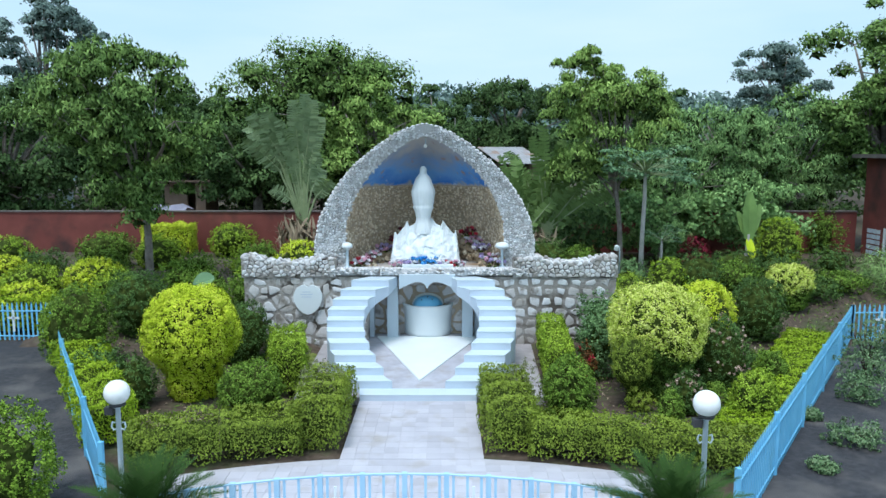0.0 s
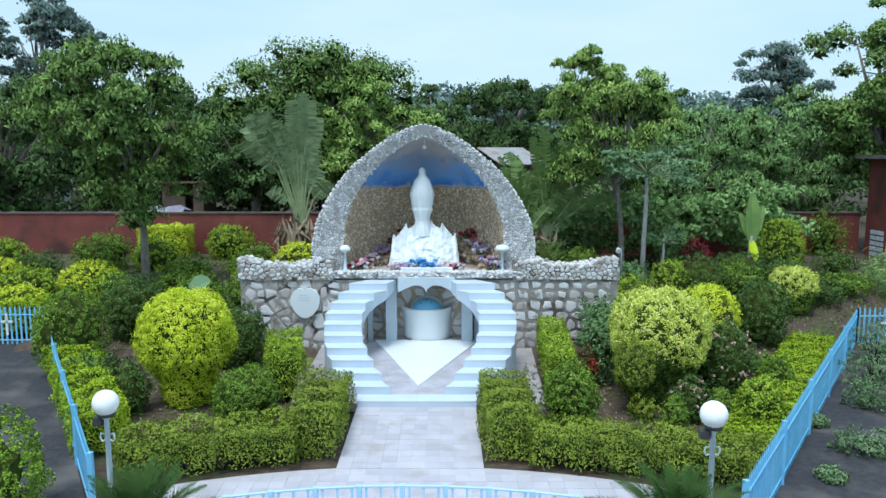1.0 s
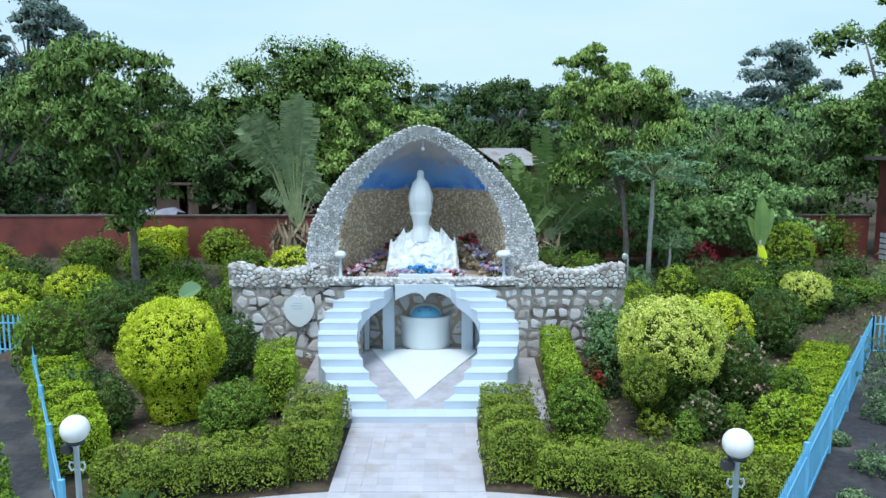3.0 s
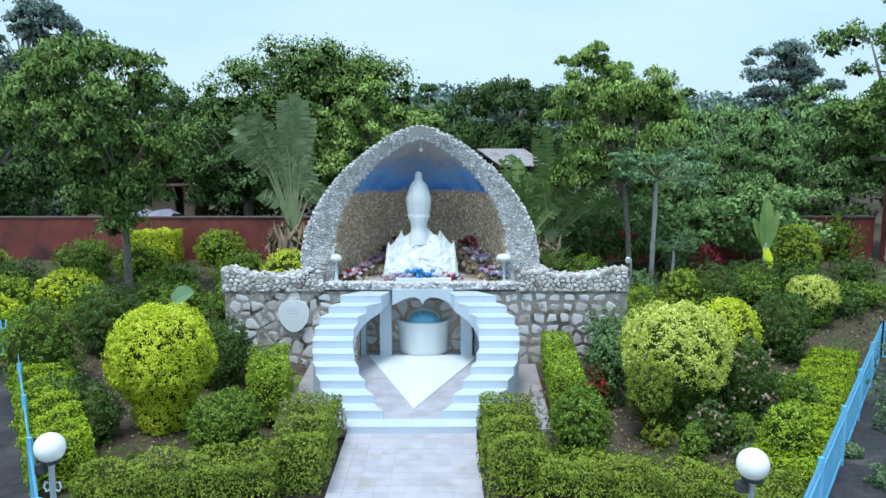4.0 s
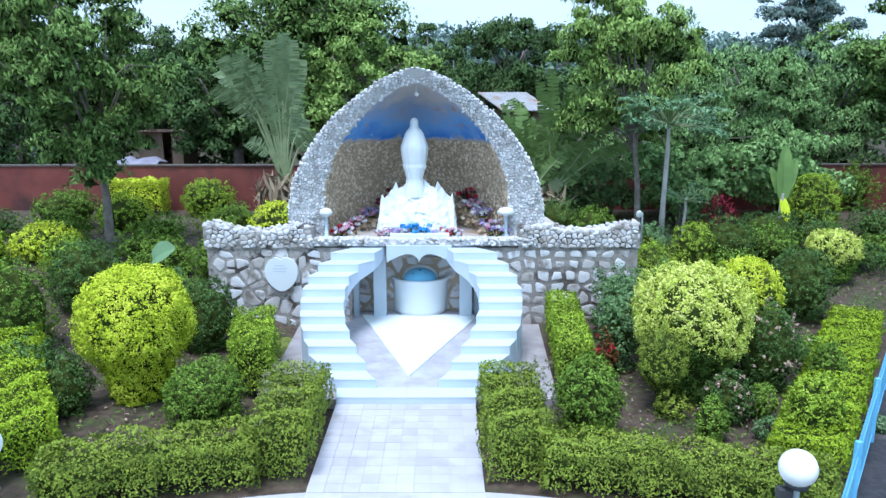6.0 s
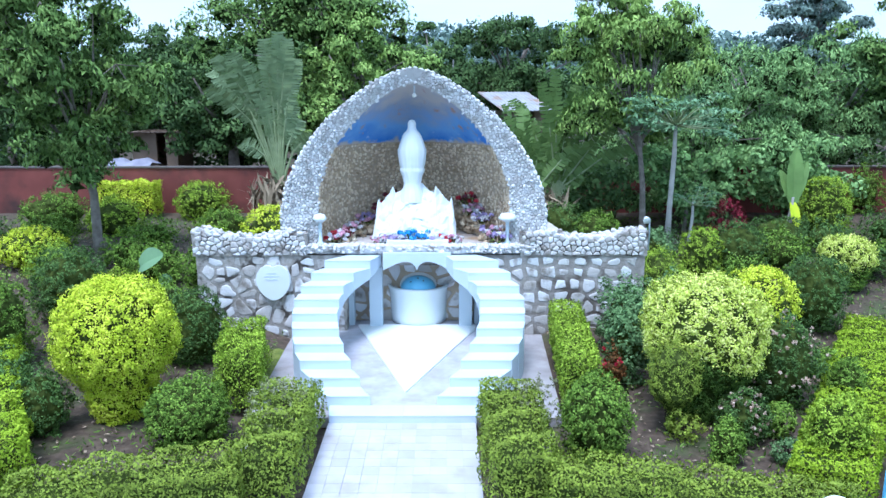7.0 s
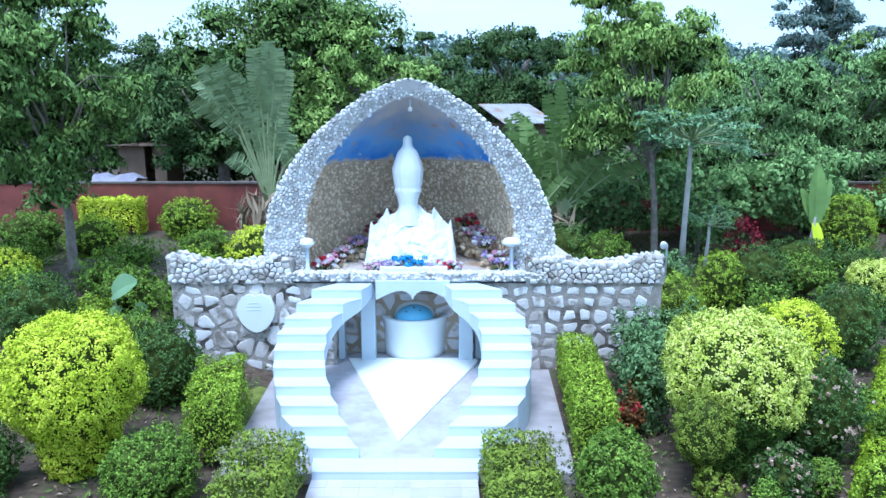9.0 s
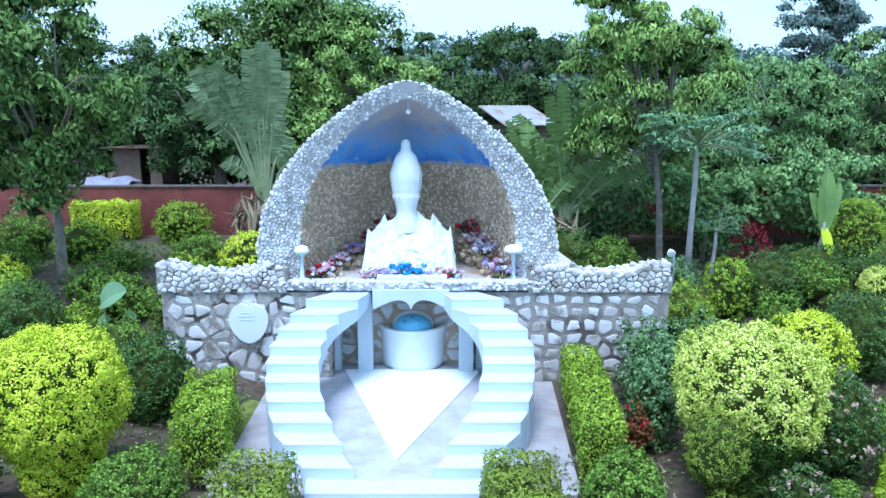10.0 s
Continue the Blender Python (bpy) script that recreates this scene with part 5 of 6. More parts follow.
fence(arc, 0.98, "low curved pale blue metal fence with a gate before the path", M_PALE_BLUE, 0.15, z0=0.02, r=0.012, spear=False)
for dx in (-2.55, -0.95, 0.95, 2.55):
    bm = box(bmesh.new(), -0.02, 0.02, -0.012, 0.012, 0.05, 0.62)
    box(bm, -0.13, 0.13, -0.012, 0.012, 0.40, 0.44)
    cross = part("cross", bm, M_STATUE)
    cross.location = (AXIS + dx, 1.3 + math.sqrt(8.3 ** 2 - dx * dx) - 0.03, 0.12)
    tagged(cross, "white metal cross on the curved pale blue fence", "cross", "fence crosses")


def globe_lamp(x, y, top):
    ob = base("globe_lamp", x, y, 0.02, "white globe lamp on an ornate white metal post", "street lamp", "globe lamps")
    part("post", lathe(bmesh.new(), [(0.10, 0), (0.10, 0.06), (0.055, 0.12), (0.038, 0.6), (0.055, 0.62), (0.036, 0.66), (0.032, top - 0.38), (0.075, top - 0.35), (0.05, top - 0.31)], 14), M_WHITE, ob, "", True)
    bm = bmesh.new()
    bmesh.ops.create_uvsphere(bm, u_segments=28, v_segments=18, radius=0.165, matrix=Matrix.Translation((0, 0, top - 0.165)))
    part("globe", bm, M_GLOBE, ob, "opal white glass globe", True)
    part("collar", lathe(bmesh.new(), [(0.05, top - 0.36), (0.10, top - 0.34), (0.105, top - 0.31), (0.09, top - 0.30)], 16), M_DARK, ob, "", True)
    for s in (-1, 1):
        pts = [(s * 0.035, 0, top - 0.66), (s * 0.07, 0, top - 0.68), (s * 0.095, 0, top - 0.63), (s * 0.08, 0, top - 0.57), (s * 0.045, 0, top - 0.58)]
        part("scroll", tube(bmesh.new(), pts, [0.012] * 5, 6), M_WHITE, ob, "", True)
    boxed("junction_box", (-0.16, -0.05, -0.05, 0.05, top - 0.46, top - 0.36), M_DARK, ob)
    return ob


globe_lamp(3.27, 8.73, 2.34)
globe_lamp(-4.3, 9.3, 2.29)

# ---- boundary wall, building, huts behind ----
boxed_wall = wall_block("wall_north", (-34, 18.3, 32.2, 32.45, 0.3, 2.72), "weathered dark red boundary wall", M_RED_WALL)
cop = wall_block("wall_north_coping", (-34, 18.3, 32.16, 32.49, 2.72, 2.78), "thin grey coping of the boundary wall", M_COPING)


def red_building():
    """Long side with vent blocks and a doorway towards the garden."""
    ob = base("red_building", 18.35, 31.8, 0.0, "dark red plastered building with flat eave, vents and doorway", "building")
    for y0, y1, z0, z1 in ((-1.75, 0.0, -0.3, 5.1), (-2.7, -1.75, 2.15, 5.1), (-10.0, -2.7, -0.3, 5.1)):
        boxed("wall", (0, 0.25, y0, y1, z0, z1), M_RED_WALL, ob)
    boxed("wall", (0.25, 8.0, -0.25, 0.0, -0.3, 5.1), M_RED_WALL, ob)
    boxed("wall", (0.25, 8.0, -10.0, -9.75, -0.3, 5.1), M_RED_WALL, ob)
    boxed("roof", (-0.45, 8.3, -10.4, 0.4, 5.1, 5.26), M_COPING, ob, "flat dark eave")
    boxed("door_frame", (-0.06, 0.1, -1.75, -1.63, -0.3, 2.2), M_STATUE, ob, "white painted door frame")
    boxed("door_frame", (-0.06, 0.1, -2.82, -2.7, -0.3, 2.2), M_STATUE, ob, "white painted door frame")
    boxed("door", (0.2, 0.24, -2.7, -1.75, -0.3, 2.15), M_DARK, ob)
    for i in range(4):
        for j in range(5):
            boxed("vent_block", (-0.035, 0.02, -0.62 - 0.24 * i, -0.43 - 0.24 * i, 1.0 + 0.23 * j, 1.17 + 0.23 * j), M_WHITE, ob)
    return ob


red_building()


def shed(x, y, w, d, h, wall_mat, roof_mat, label, pitch=0.5, turn=0.0):
    g = ground_height(x, y)
    ob = base("shed", x, y, g, label, "shed", turn=turn)
    boxed("wall", (-w / 2, -w / 2 + w * 0.55, -d / 2, -d / 2 + 0.15, 0, h), wall_mat, ob)
    boxed("wall", (w * 0.25, w / 2, -d / 2, -d / 2 + 0.15, 0, h), wall_mat, ob)
    boxed("wall", (-w / 2, w / 2, d / 2 - 0.15, d / 2, 0, h), wall_mat, ob)
    boxed("wall", (-w / 2, -w / 2 + 0.15, -d / 2 + 0.15, d / 2 - 0.15, 0, h), wall_mat, ob)
    boxed("wall", (w / 2 - 0.15, w / 2, -d / 2 + 0.15, d / 2 - 0.15, 0, h), wall_mat, ob)
    bm = bmesh.new()
    n = 26
    xs = np.linspace(-w / 2 - 0.4, w / 2 + 0.4, n)
    rows = [[bm.verts.new((xx, yy, zz + 0.03 * (i % 2) + o)) for i, xx in enumerate(xs)] for yy, zz, o in ((-d / 2 - 0.5, h, 0), (d / 2 + 0.4, h + pitch, 0), (d / 2 + 0.4, h + pitch, -0.04), (-d / 2 - 0.5, h, -0.04))]
    for a, b in zip(rows, rows[1:] + rows[:1]):
        for i in range(n - 1):
            bm.faces.new((a[i], a[i + 1], b[i + 1], b[i]))
    part("roof", bm, roof_mat, ob)
    return ob


shed(-13.9, 40.5, 2.2, 2.2, 2.85, M_MUD, M_RUST, "small mud-walled hut with a rusty lean-to roof behind the wall", -0.25)
shed(4.2, 45.0, 2.4, 2.2, 3.75, M_MUD, M_TIN, "house with a pale corrugated iron roof among trees", 1.0, 24)
tarp = mesh_ob("tarpaulin", [(-13.6 + 0.35 * i, 33.3 + 0.5 * j, 2.2 + 0.55 * math.sin(2.4 * j / 3 + 0.3) + 0.12 * ((i * 7 + j * 5) % 3)) for j in range(4) for i in range(6)], np.array([(j * 6 + i, j * 6 + i + 1, j * 6 + i + 7, j * 6 + i + 6) for j in range(3) for i in range(5)]), M_TARP)
tagged(tarp, "crumpled pale violet tarpaulin heaped behind the wall", "tarpaulin")
shed(-27.5, 47, 6.0, 3.0, 1.8, M_WHITE, M_TIN, "low pale outbuilding behind the wall")


def antenna(x, y, top):
    g = ground_height(x, y)
    ob = base("mast", x, y, g, "thin grey pole rising among the trees", "pole", "poles")
    part("pole", tube(bmesh.new(), [(0, 0, -0.2), (0, 0, top - g)], [0.05, 0.035], 7), M_CONCRETE, ob)
    return ob


antenna(-0.45, 44, 7.9)
antenna(-0.2, 44.2, 7.9)
antenna(0.75, 46, 7.5)

# ---- palms, bananas, cycads ----
def blade(bm, root, direction, normal, length, width, droop=0.3, segs=8, split=0.0):
    """A long leaf blade with a midrib fold, bending under its weight."""
    d, nrm = Vector(direction).normalized(), Vector(normal).normalized()
    side = d.cross(nrm).normalized()
    nrm = side.cross(d).normalized()
    prev = None
    for i in range(segs + 1):
        t = i / segs
        c = Vector(root) + d * length * t - Vector((0, 0, 1)) * droop * length * t * t * 0.5
        w = width * 0.5 * math.sin(math.pi * min(0.12 + t * 0.86, 0.99)) ** 0.6
        jag = 1 - split * RNG.random()
        row = [bm.verts.new(c + side * w * jag + nrm * w * 0.28), bm.verts.new(c), bm.verts.new(c - side * w * jag + nrm * w * 0.28)]
        if prev:
            for a in (0, 1):
                bm.faces.new((prev[a], prev[a + 1], row[a + 1], row[a]))
        prev = row
    return bm


def torn_blade(bm, root, direction, normal, length, width, droop, segs=22, tear=0.13):
    """A wind-torn paddle leaf: a midrib with many narrow strips on both sides."""
    d, nrm = Vector(direction).normalized(), Vector(normal).normalized()
    side = d.cross(nrm).normalized()
    nrm = side.cross(d).normalized()
    down = Vector((0, 0, 1))
    ribs = [Vector(root) + d * length * (i / segs) - down * droop * length * (i / segs) ** 2 * 0.5 for i in range(segs + 1)]
    rv = [bm.verts.new(c) for c in ribs]
    for i in range(segs):
        t = (i + 0.5) / segs
        w = width * 0.5 * math.sin(math.pi * min(0.08 + t * 0.84, 0.97)) ** 0.38
        for s in (-1, 1):
            sag = RNG.uniform(0.2, 0.4)
            out = side * s * w * RNG.uniform(0.93, 1.05) + d * w * 0.3 - down * w * sag * 0.5 + nrm * w * RNG.uniform(-0.45, 0.6)
            pinch = RNG.uniform(0.02, tear)
            a = bm.verts.new(ribs[i] + out + (ribs[i + 1] - ribs[i]) * pinch)
            b = bm.verts.new(ribs[i + 1] + out - (ribs[i + 1] - ribs[i]) * pinch)
            bm.faces.new((rv[i], rv[i + 1], b, a))
    return bm


def fan_palm(x, y, heart, reach, facing, fan, label, mat, petiole=0.45, width=0.62, droop=0.15, dry=160, tear=0.13):
    """A traveller's palm: paddle leaves on long stalks in one fan. fan: (angle from upright, length) of each leaf."""
    g = ground_height(x, y)
    ob = base("fan_palm", x, y, g, label, "palm", "fan palms")
    h = heart - g
    part("trunk", tube(bmesh.new(), [(0, 0, -0.1), (0.05, 0, h * 0.5), (0, 0, h)], [0.2, 0.17, 0.2], 10), M_BARK, ob)
    plane = Vector((math.cos(radians(facing)), math.sin(radians(facing)), 0))
    face = Vector((-plane.y, plane.x, 0))
    if face.y > 0:
        face = -face
    for angle, share in fan:
        a = radians(angle + RNG.uniform(-1.5, 1.5))
        d = (plane * math.sin(a) + Vector((0, 0, 1)) * math.cos(a) + face * RNG.uniform(-0.14, 0.14)).normalized()
        ln = reach * share
        b = a * 0.62
        stalk = (plane * math.sin(b) + Vector((0, 0, 1)) * math.cos(b)).normalized()
        stalk_end = Vector((0, 0, h)) + stalk * ln * petiole
        d = (d + (d - stalk) * 0.5).normalized()
        leaf = part("leaf", torn_blade(bmesh.new(), stalk_end, d, face + plane * RNG.uniform(-0.8, 0.8) + Vector((0, 0, RNG.uniform(0, 0.4))), ln * (1 - petiole), width * RNG.uniform(0.85, 1.15), droop + 0.5 * abs(math.sin(a)), tear=tear), mat, ob)
        part("stalk", tube(bmesh.new(), [(0, 0, h - 0.25), tuple(Vector((0, 0, h)) + stalk * ln * petiole * 0.5), tuple(stalk_end), tuple(stalk_end + d * ln * (1 - petiole) * 0.45 - Vector((0, 0, (droop + 0.5 * abs(math.sin(a))) * ln * (1 - petiole) * 0.1 - 0.01)))], [0.07, 0.05, 0.04, 0.02], 6), L_STALK, leaf)
    p, nn = ball_points(dry, (-0.25, -0.15, h * 0.75), (0.75, 0.5, h * 0.5), 0.2, 0.5)
    v, f = leaves(p, nn, 1.1, 0.12, 1.4, 0.4)
    mesh_ob("dry_leaves", v, f, M_DRY, ob, "hanging dry brown leaves")
    return ob


L_STALK = material("palm_stalk", [(0.20, 0.27, 0.12), (0.34, 0.40, 0.22)], 4.0, 0.5, 0.1, 20)
M_DRY = material("dry_leaf", [(0.22, 0.17, 0.11), (0.38, 0.31, 0.21)], 5.0, 0.9, 0.2, 20, per="island")
L_BLUE_PALM = leafy("grey_green_palm", (0.022, 0.046, 0.018), (0.092, 0.155, 0.056), (0.33, 0.43, 0.22), rough=0.4, gloss=0.4, spread=0.62)
fan_palm(-5.6, 29.3, 2.3, 5.4, 14, ((-33, 0.84), (-28, 0.92), (-24, 0.98), (-19, 0.96), (-14, 0.86), (-5, 0.98), (0, 1.02), (5, 0.99), (9, 0.88), (-8, 0.6), (10, 0.6), (20, 0.5), (-38, 0.42), (34, 0.45), (-28, 0.8), (4, 0.9)), "large traveller's palm with torn grey-green fan leaves", L_BLUE_PALM, 0.55, 0.68, 0.15, 160, 0.24)
fan_palm(2.95, 27.0, 1.9, 4.9, 24, ((-48, 0.7), (-38, 0.85), (-30, 0.95), (-24, 0.7), (-18, 0.9), (-11, 1.0), (-5, 0.8), (0, 0.95), (6, 0.7), (10, 0.85), (18, 0.95), (27, 0.85), (38, 0.8), (50, 0.7)), "tall fan palm with drooping leaves beside the grotto", L_DARK_PALM, 0.12, 0.5, 0.6, 90, 0.30)
fan_palm(3.9, 27.4, 2.0, 5.5, 8, ((-40, 0.7), (-30, 0.85), (-22, 0.75), (-15, 0.9), (-8, 0.95), (-2, 1.02), (3, 0.85), (9, 0.95), (17, 0.8), (26, 0.9), (36, 0.8), (46, 0.7)), "tall fan palm with torn leaves behind the grotto", L_DARK_PALM, 0.14, 0.5, 0.5, 90, 0.30)



def banana(x, y, z_top, label, specs):
    g = ground_height(x, y)
    ob = base("banana_plant", x, y, g, label, "plant")
    h = z_top - g
    part("stem", tube(bmesh.new(), [(0, 0, -0.05), (0.03, 0, h * 0.25), (0.08, 0, h * 0.5)], [0.09, 0.07, 0.04], 9), M_PALE_BARK, ob)
    for (dx, dy, dz, ln, w, lab, m) in specs:
        part("leaf", blade(bmesh.new(), (0.07, 0, h * 0.45), (dx, dy, dz), (0.1, -1, 0.25), ln, w, 0.15, 14, 0.1), m, ob, lab)
    return ob


def taro(x, y, label, specs):
    g = ground_height(x, y)
    ob = base("taro_plant", x, y, g, label, "plant")
    for dx, dy, h, ln, w in specs:
        tip = Vector((dx, dy, h))
        leaf = part("leaf", blade(bmesh.new(), tip, (0.75, -0.3, 0.55), (-0.4, -0.7, 0.6), ln, w, 0.35, 10), L_TARO, ob)
        part("stalk", tube(bmesh.new(), [(0, 0, -0.03), (dx * 0.4, dy * 0.4, h * 0.6), tuple(tip)], [0.03, 0.022, 0.014], 6), L_STALK, leaf)
    return ob


L_TARO = leafy("taro_leaves", (0.10, 0.20, 0.09), (0.20, 0.34, 0.17), (0.32, 0.48, 0.27), gloss=0.4, rough=0.35)
taro(-7.1, 20.9, "broad-leaved plant with one large pale green leaf", [(-0.1, -0.1, 0.95, 0.9, 0.62), (0.25, 0.1, 0.45, 0.5, 0.36), (-0.3, 0.1, 0.4, 0.45, 0.32)])

banana(10.45, 25.0, 4.1, "young banana plant with upright paddle leaves", [(0.02, 0.1, 1, 1.75, 0.55, "", L_PALM), (0.35, 0.2, 1, 1.4, 0.4, "", L_PALM), (0.05, -0.4, -0.75, 0.75, 0.32, "yellowing hanging leaf", L_LIME), (-0.3, 0.3, 1, 1.1, 0.35, "", L_PALM)])


def papaya(x, y, top, label, r=1.5, count=16, trunk=0.11):
    g = ground_height(x, y)
    ob = base("papaya_tree", x, y, g, label, "tree", "papaya trees")
    h = top - g
    part("trunk", tube(bmesh.new(), [(0, 0, -0.1), (0.02, 0, h * 0.4), (0.06, 0, h * 0.75), (0.05, 0, h)], [trunk * 1.4, trunk, trunk * 0.9, trunk * 0.6], 9), M_PALE_BARK, ob, "", True)
    for k in range(count):
        a, up = 2.4 * k, RNG.uniform(-0.25, 0.75)
        d = Vector((math.cos(a), math.sin(a), up)).normalized()
        end = Vector((0.05, 0, h)) + d * r * RNG.uniform(0.55, 0.8)
        t = d.cross(Vector((0, 0, 1))).normalized()
        flat = (d - Vector((0, 0, d.z * 0.6))).normalized()
        u, w = RNG.uniform(0, 2 * math.pi, 46), np.sqrt(RNG.random(46)) * r * 0.25
        q = np.array(end) + np.outer(w * np.cos(u), np.array(flat)) + np.outer(w * np.sin(u), np.array(t))
        q[:, 2] -= 1.1 * w ** 2 / r
        v, f = leaves(q, np.tile((0.0, -0.15, 1.0), (46, 1)), 0.11 * r, 0.3, 0.2, 0.35)
        leaf = mesh_ob("leaf", v, f, L_PAPAYA, ob)
        part("stalk", tube(bmesh.new(), [(0.05, 0, h - 0.1), tuple(end)], [0.02, 0.012], 5), L_STALK, leaf)
    return ob


papaya(6.62, 24.2, 4.75, "tall papaya tree with a pale trunk and lobed leaves", 1.75, 56, 0.075)
papaya(7.25, 24.2, 2.5, "young papaya plant with pale lobed leaves", 0.85, 12, 0.05)


def cycad(x, y, z, r, label):
    ob = base("cycad", x, y, z, label, "cycad", "cycads")
    part("trunk", lathe(bmesh.new(), [(0.24, -0.5), (0.24, 0.1), (0.18, 0.32), (0.08, 0.38)], 12), M_BARK, ob)
    for k in range(64):
        a = 2.39996 * k
        up = 0.12 + 1.25 * (k / 64) ** 1.2
        d = Vector((math.cos(a) * math.cos(up), math.sin(a) * math.cos(up), math.sin(up)))
        side = Vector((-math.sin(a), math.cos(a), 0))
        ln = r * RNG.uniform(0.9, 1.1)
        verts, faces = [], []
        m = 40
        for i in range(m):
            t, step = (i + 2) / (m + 2), 1 / (m + 2)
            rib = [Vector((0, 0, 0.34)) + d * ln * u - Vector((0, 0, 1)) * ln * 0.30 * u * u for u in (t, t + 0.95 * step)]
            tang = (d - Vector((0, 0, 1)) * 0.6 * t).normalized()
            upn = side.cross(tang)
            ll = 0.17 * math.sin(math.pi * min(0.2 + t * 0.78, 0.98)) * r
            q = len(verts)
            verts += rib + [rib[1] + side * s * ll * 0.75 + tang * ll * 0.6 + upn * (RNG.uniform(-0.3, 0.05) * ll) for s in (-1, 1)]
            faces += [(q, q + 1, q + 2), (q, q + 3, q + 1)]
            if i:
                faces += [(q - 3, q - 4, q), (q, q + 1, q - 3)]
        mesh_ob("frond", [tuple(v) for v in verts], np.array(faces), L_CYCAD, ob)
    return ob


cycad(2.78, 8.35, 0.45, 1.25, "dark green cycad with arching fronds beside the lamp")
cycad(-3.75, 8.75, 0.25, 1.3, "dark green cycad with arching fronds beside the fence")

# ---- garden bushes and hedges ----
L_RUSSET = leafy("russet_leaves", (0.05, 0.03, 0.012), (0.15, 0.07, 0.025), (0.30, 0.14, 0.05))
M_FADED = material("faded_petals", [(0.20, 0.13, 0.09), (0.40, 0.28, 0.20), (0.56, 0.44, 0.36)], 6.0, 0.8, 0, per="island", spread=0.8)
bush(-5.45, 15.5, 0.98, 2.44, L_LIME, "large lime-green bush clipped to a mushroom shape", count=9400, size=0.084, rough=0.09, skirt=0.58)
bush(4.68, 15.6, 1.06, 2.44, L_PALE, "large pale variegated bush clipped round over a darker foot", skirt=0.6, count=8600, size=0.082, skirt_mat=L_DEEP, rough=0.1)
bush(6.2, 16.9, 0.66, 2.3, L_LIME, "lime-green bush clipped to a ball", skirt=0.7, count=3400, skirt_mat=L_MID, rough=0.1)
bush(-5.0, 18.0, 0.66, 1.6, L_DARK, "dark green clipped bush by the stone wall", count=2800)
bush(-3.95, 14.5, 0.66, 1.05, L_MID, "rounded green bush behind the front hedge", count=2600)
bush(-2.42, 14.0, 0.5, 1.24, L_DULL, "twiggy half-bare bush with dull leaves", count=700, size=0.07)
bush(-8.55, 20.1, 0.85, 2.04, L_DARK, "dark green rounded garden bush", count=2600, size=0.1)
bush(-9.0, 17.6, 0.85, 2.09, L_MID, "green rounded bush inside the blue fence", count=2600, size=0.1)
bush(8.6, 19.6, 0.74, 1.98, L_DARK, "dark green oval bush on a bare stem", count=2600)
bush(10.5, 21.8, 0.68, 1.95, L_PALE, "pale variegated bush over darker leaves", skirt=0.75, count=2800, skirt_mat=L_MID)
bush(2.5, 14.0, 0.52, 1.32, L_MID, "green bush clipped to a ball", count=3000)
bush(7.3, 15.7, 0.32, 0.92, L_MID, "small dark green ball bush on bare soil", count=1300)
bush(6.25, 16.0, 0.62, 1.62, L_DARK, "dark flowering bush with faded pink heads", count=2600, rough=0.16, heads=(M_FADED, 1200))
bush(3.92, 14.75, 0.42, 1.64, L_HEDGE, "rounded twiggy olive-green shrub on a thin stem", count=1700, size=0.062, depth=0.45, rough=0.16, skirt=0.14)
bush(4.05, 14.5, 0.3, 0.5, L_HEDGE, "low thin olive-green shrub on bare soil", count=500, size=0.07, depth=0.6, rough=0.2)
bush(3.75, 17.0, 0.45, 1.7, L_TEAL, "loose blue-green leafy shrub", count=1300, size=0.12, depth=0.6, rough=0.2)
bush(3.35, 16.6, 0.22, 0.8, L_RUSSET, "small shrub with russet leaves and red blooms", count=320, size=0.11, depth=0.6, rough=0.2, heads=(PETALS["red"], 14))
bush(3.95, 18.4, 0.5, 1.82, L_TEAL, "loose green shrub beside the stone wall", count=1100, size=0.12, depth=0.6, rough=0.2)
bush(4.98, 14.5, 0.38, 0.84, L_DARK, "low dark shrub with faded pink heads", count=1400, rough=0.2, heads=(M_FADED, 800))
bush(4.45, 13.75, 0.24, 0.68, L_MID, "small fresh green garden shrub", count=800)
bush(5.65, 14.6, 0.22, 0.58, L_MID, "small fresh green garden shrub on bare soil", count=700)
bush(5.45, 13.75, 0.28, 0.34, L_TEAL, "low fresh green plant on bare soil", count=500)
bush(1.65, 14.2, 0.4, 1.21, L_DULL, "half-bare twiggy shrub with grey leaves", count=600, size=0.06)
bush(6.9, 22.2, 0.55, 2.15, L_OLIVE, "yellow-green conical garden shrub", count=1600)
bush(8.0, 22.6, 0.8, 2.20, L_DARK, "dark spreading garden shrub", count=1800, rough=0.2)
bush(5.5, 21.2, 0.7, 1.75, L_OLIVE, "grassy light green shrub beside the wall", count=1400, size=0.2, aspect=0.12)
bush(12.2, 26.3, 0.78, 3.05, L_OLIVE, "tall yellow-green clipped shrub tapering upward", count=3600)
bush(9.1, 26.2, 0.55, 2.30, L_RED, "shrub with dark red leaves", count=700, size=0.16, aspect=0.3)
bush(9.8, 24.2, 0.9, 2.10, L_DARK, "dark low garden shrub", count=1800, rough=0.2)
bush(-6.5, 14.8, 0.46, 1.08, L_DARK, "low dark garden shrub", count=1600, rough=0.2)
bush(-6.4, 19.6, 0.7, 1.35, L_MID, "loose green shrub near the wall", count=1400, size=0.13, rough=0.2, aspect=0.35)
bush(-9.0, 31.0, 1.0, 2.35, L_OLIVE, "mounded lime and grey-green bush by the red wall", count=1800, size=0.12)
bush(-6.2, 24.4, 0.75, 2.35, L_MID, "mid-green bush behind the parapet", count=1500, size=0.11)
bush(-4.7, 24.0, 0.85, 2.45, L_LIME, "lime bush beside the grotto", count=1700, size=0.11)
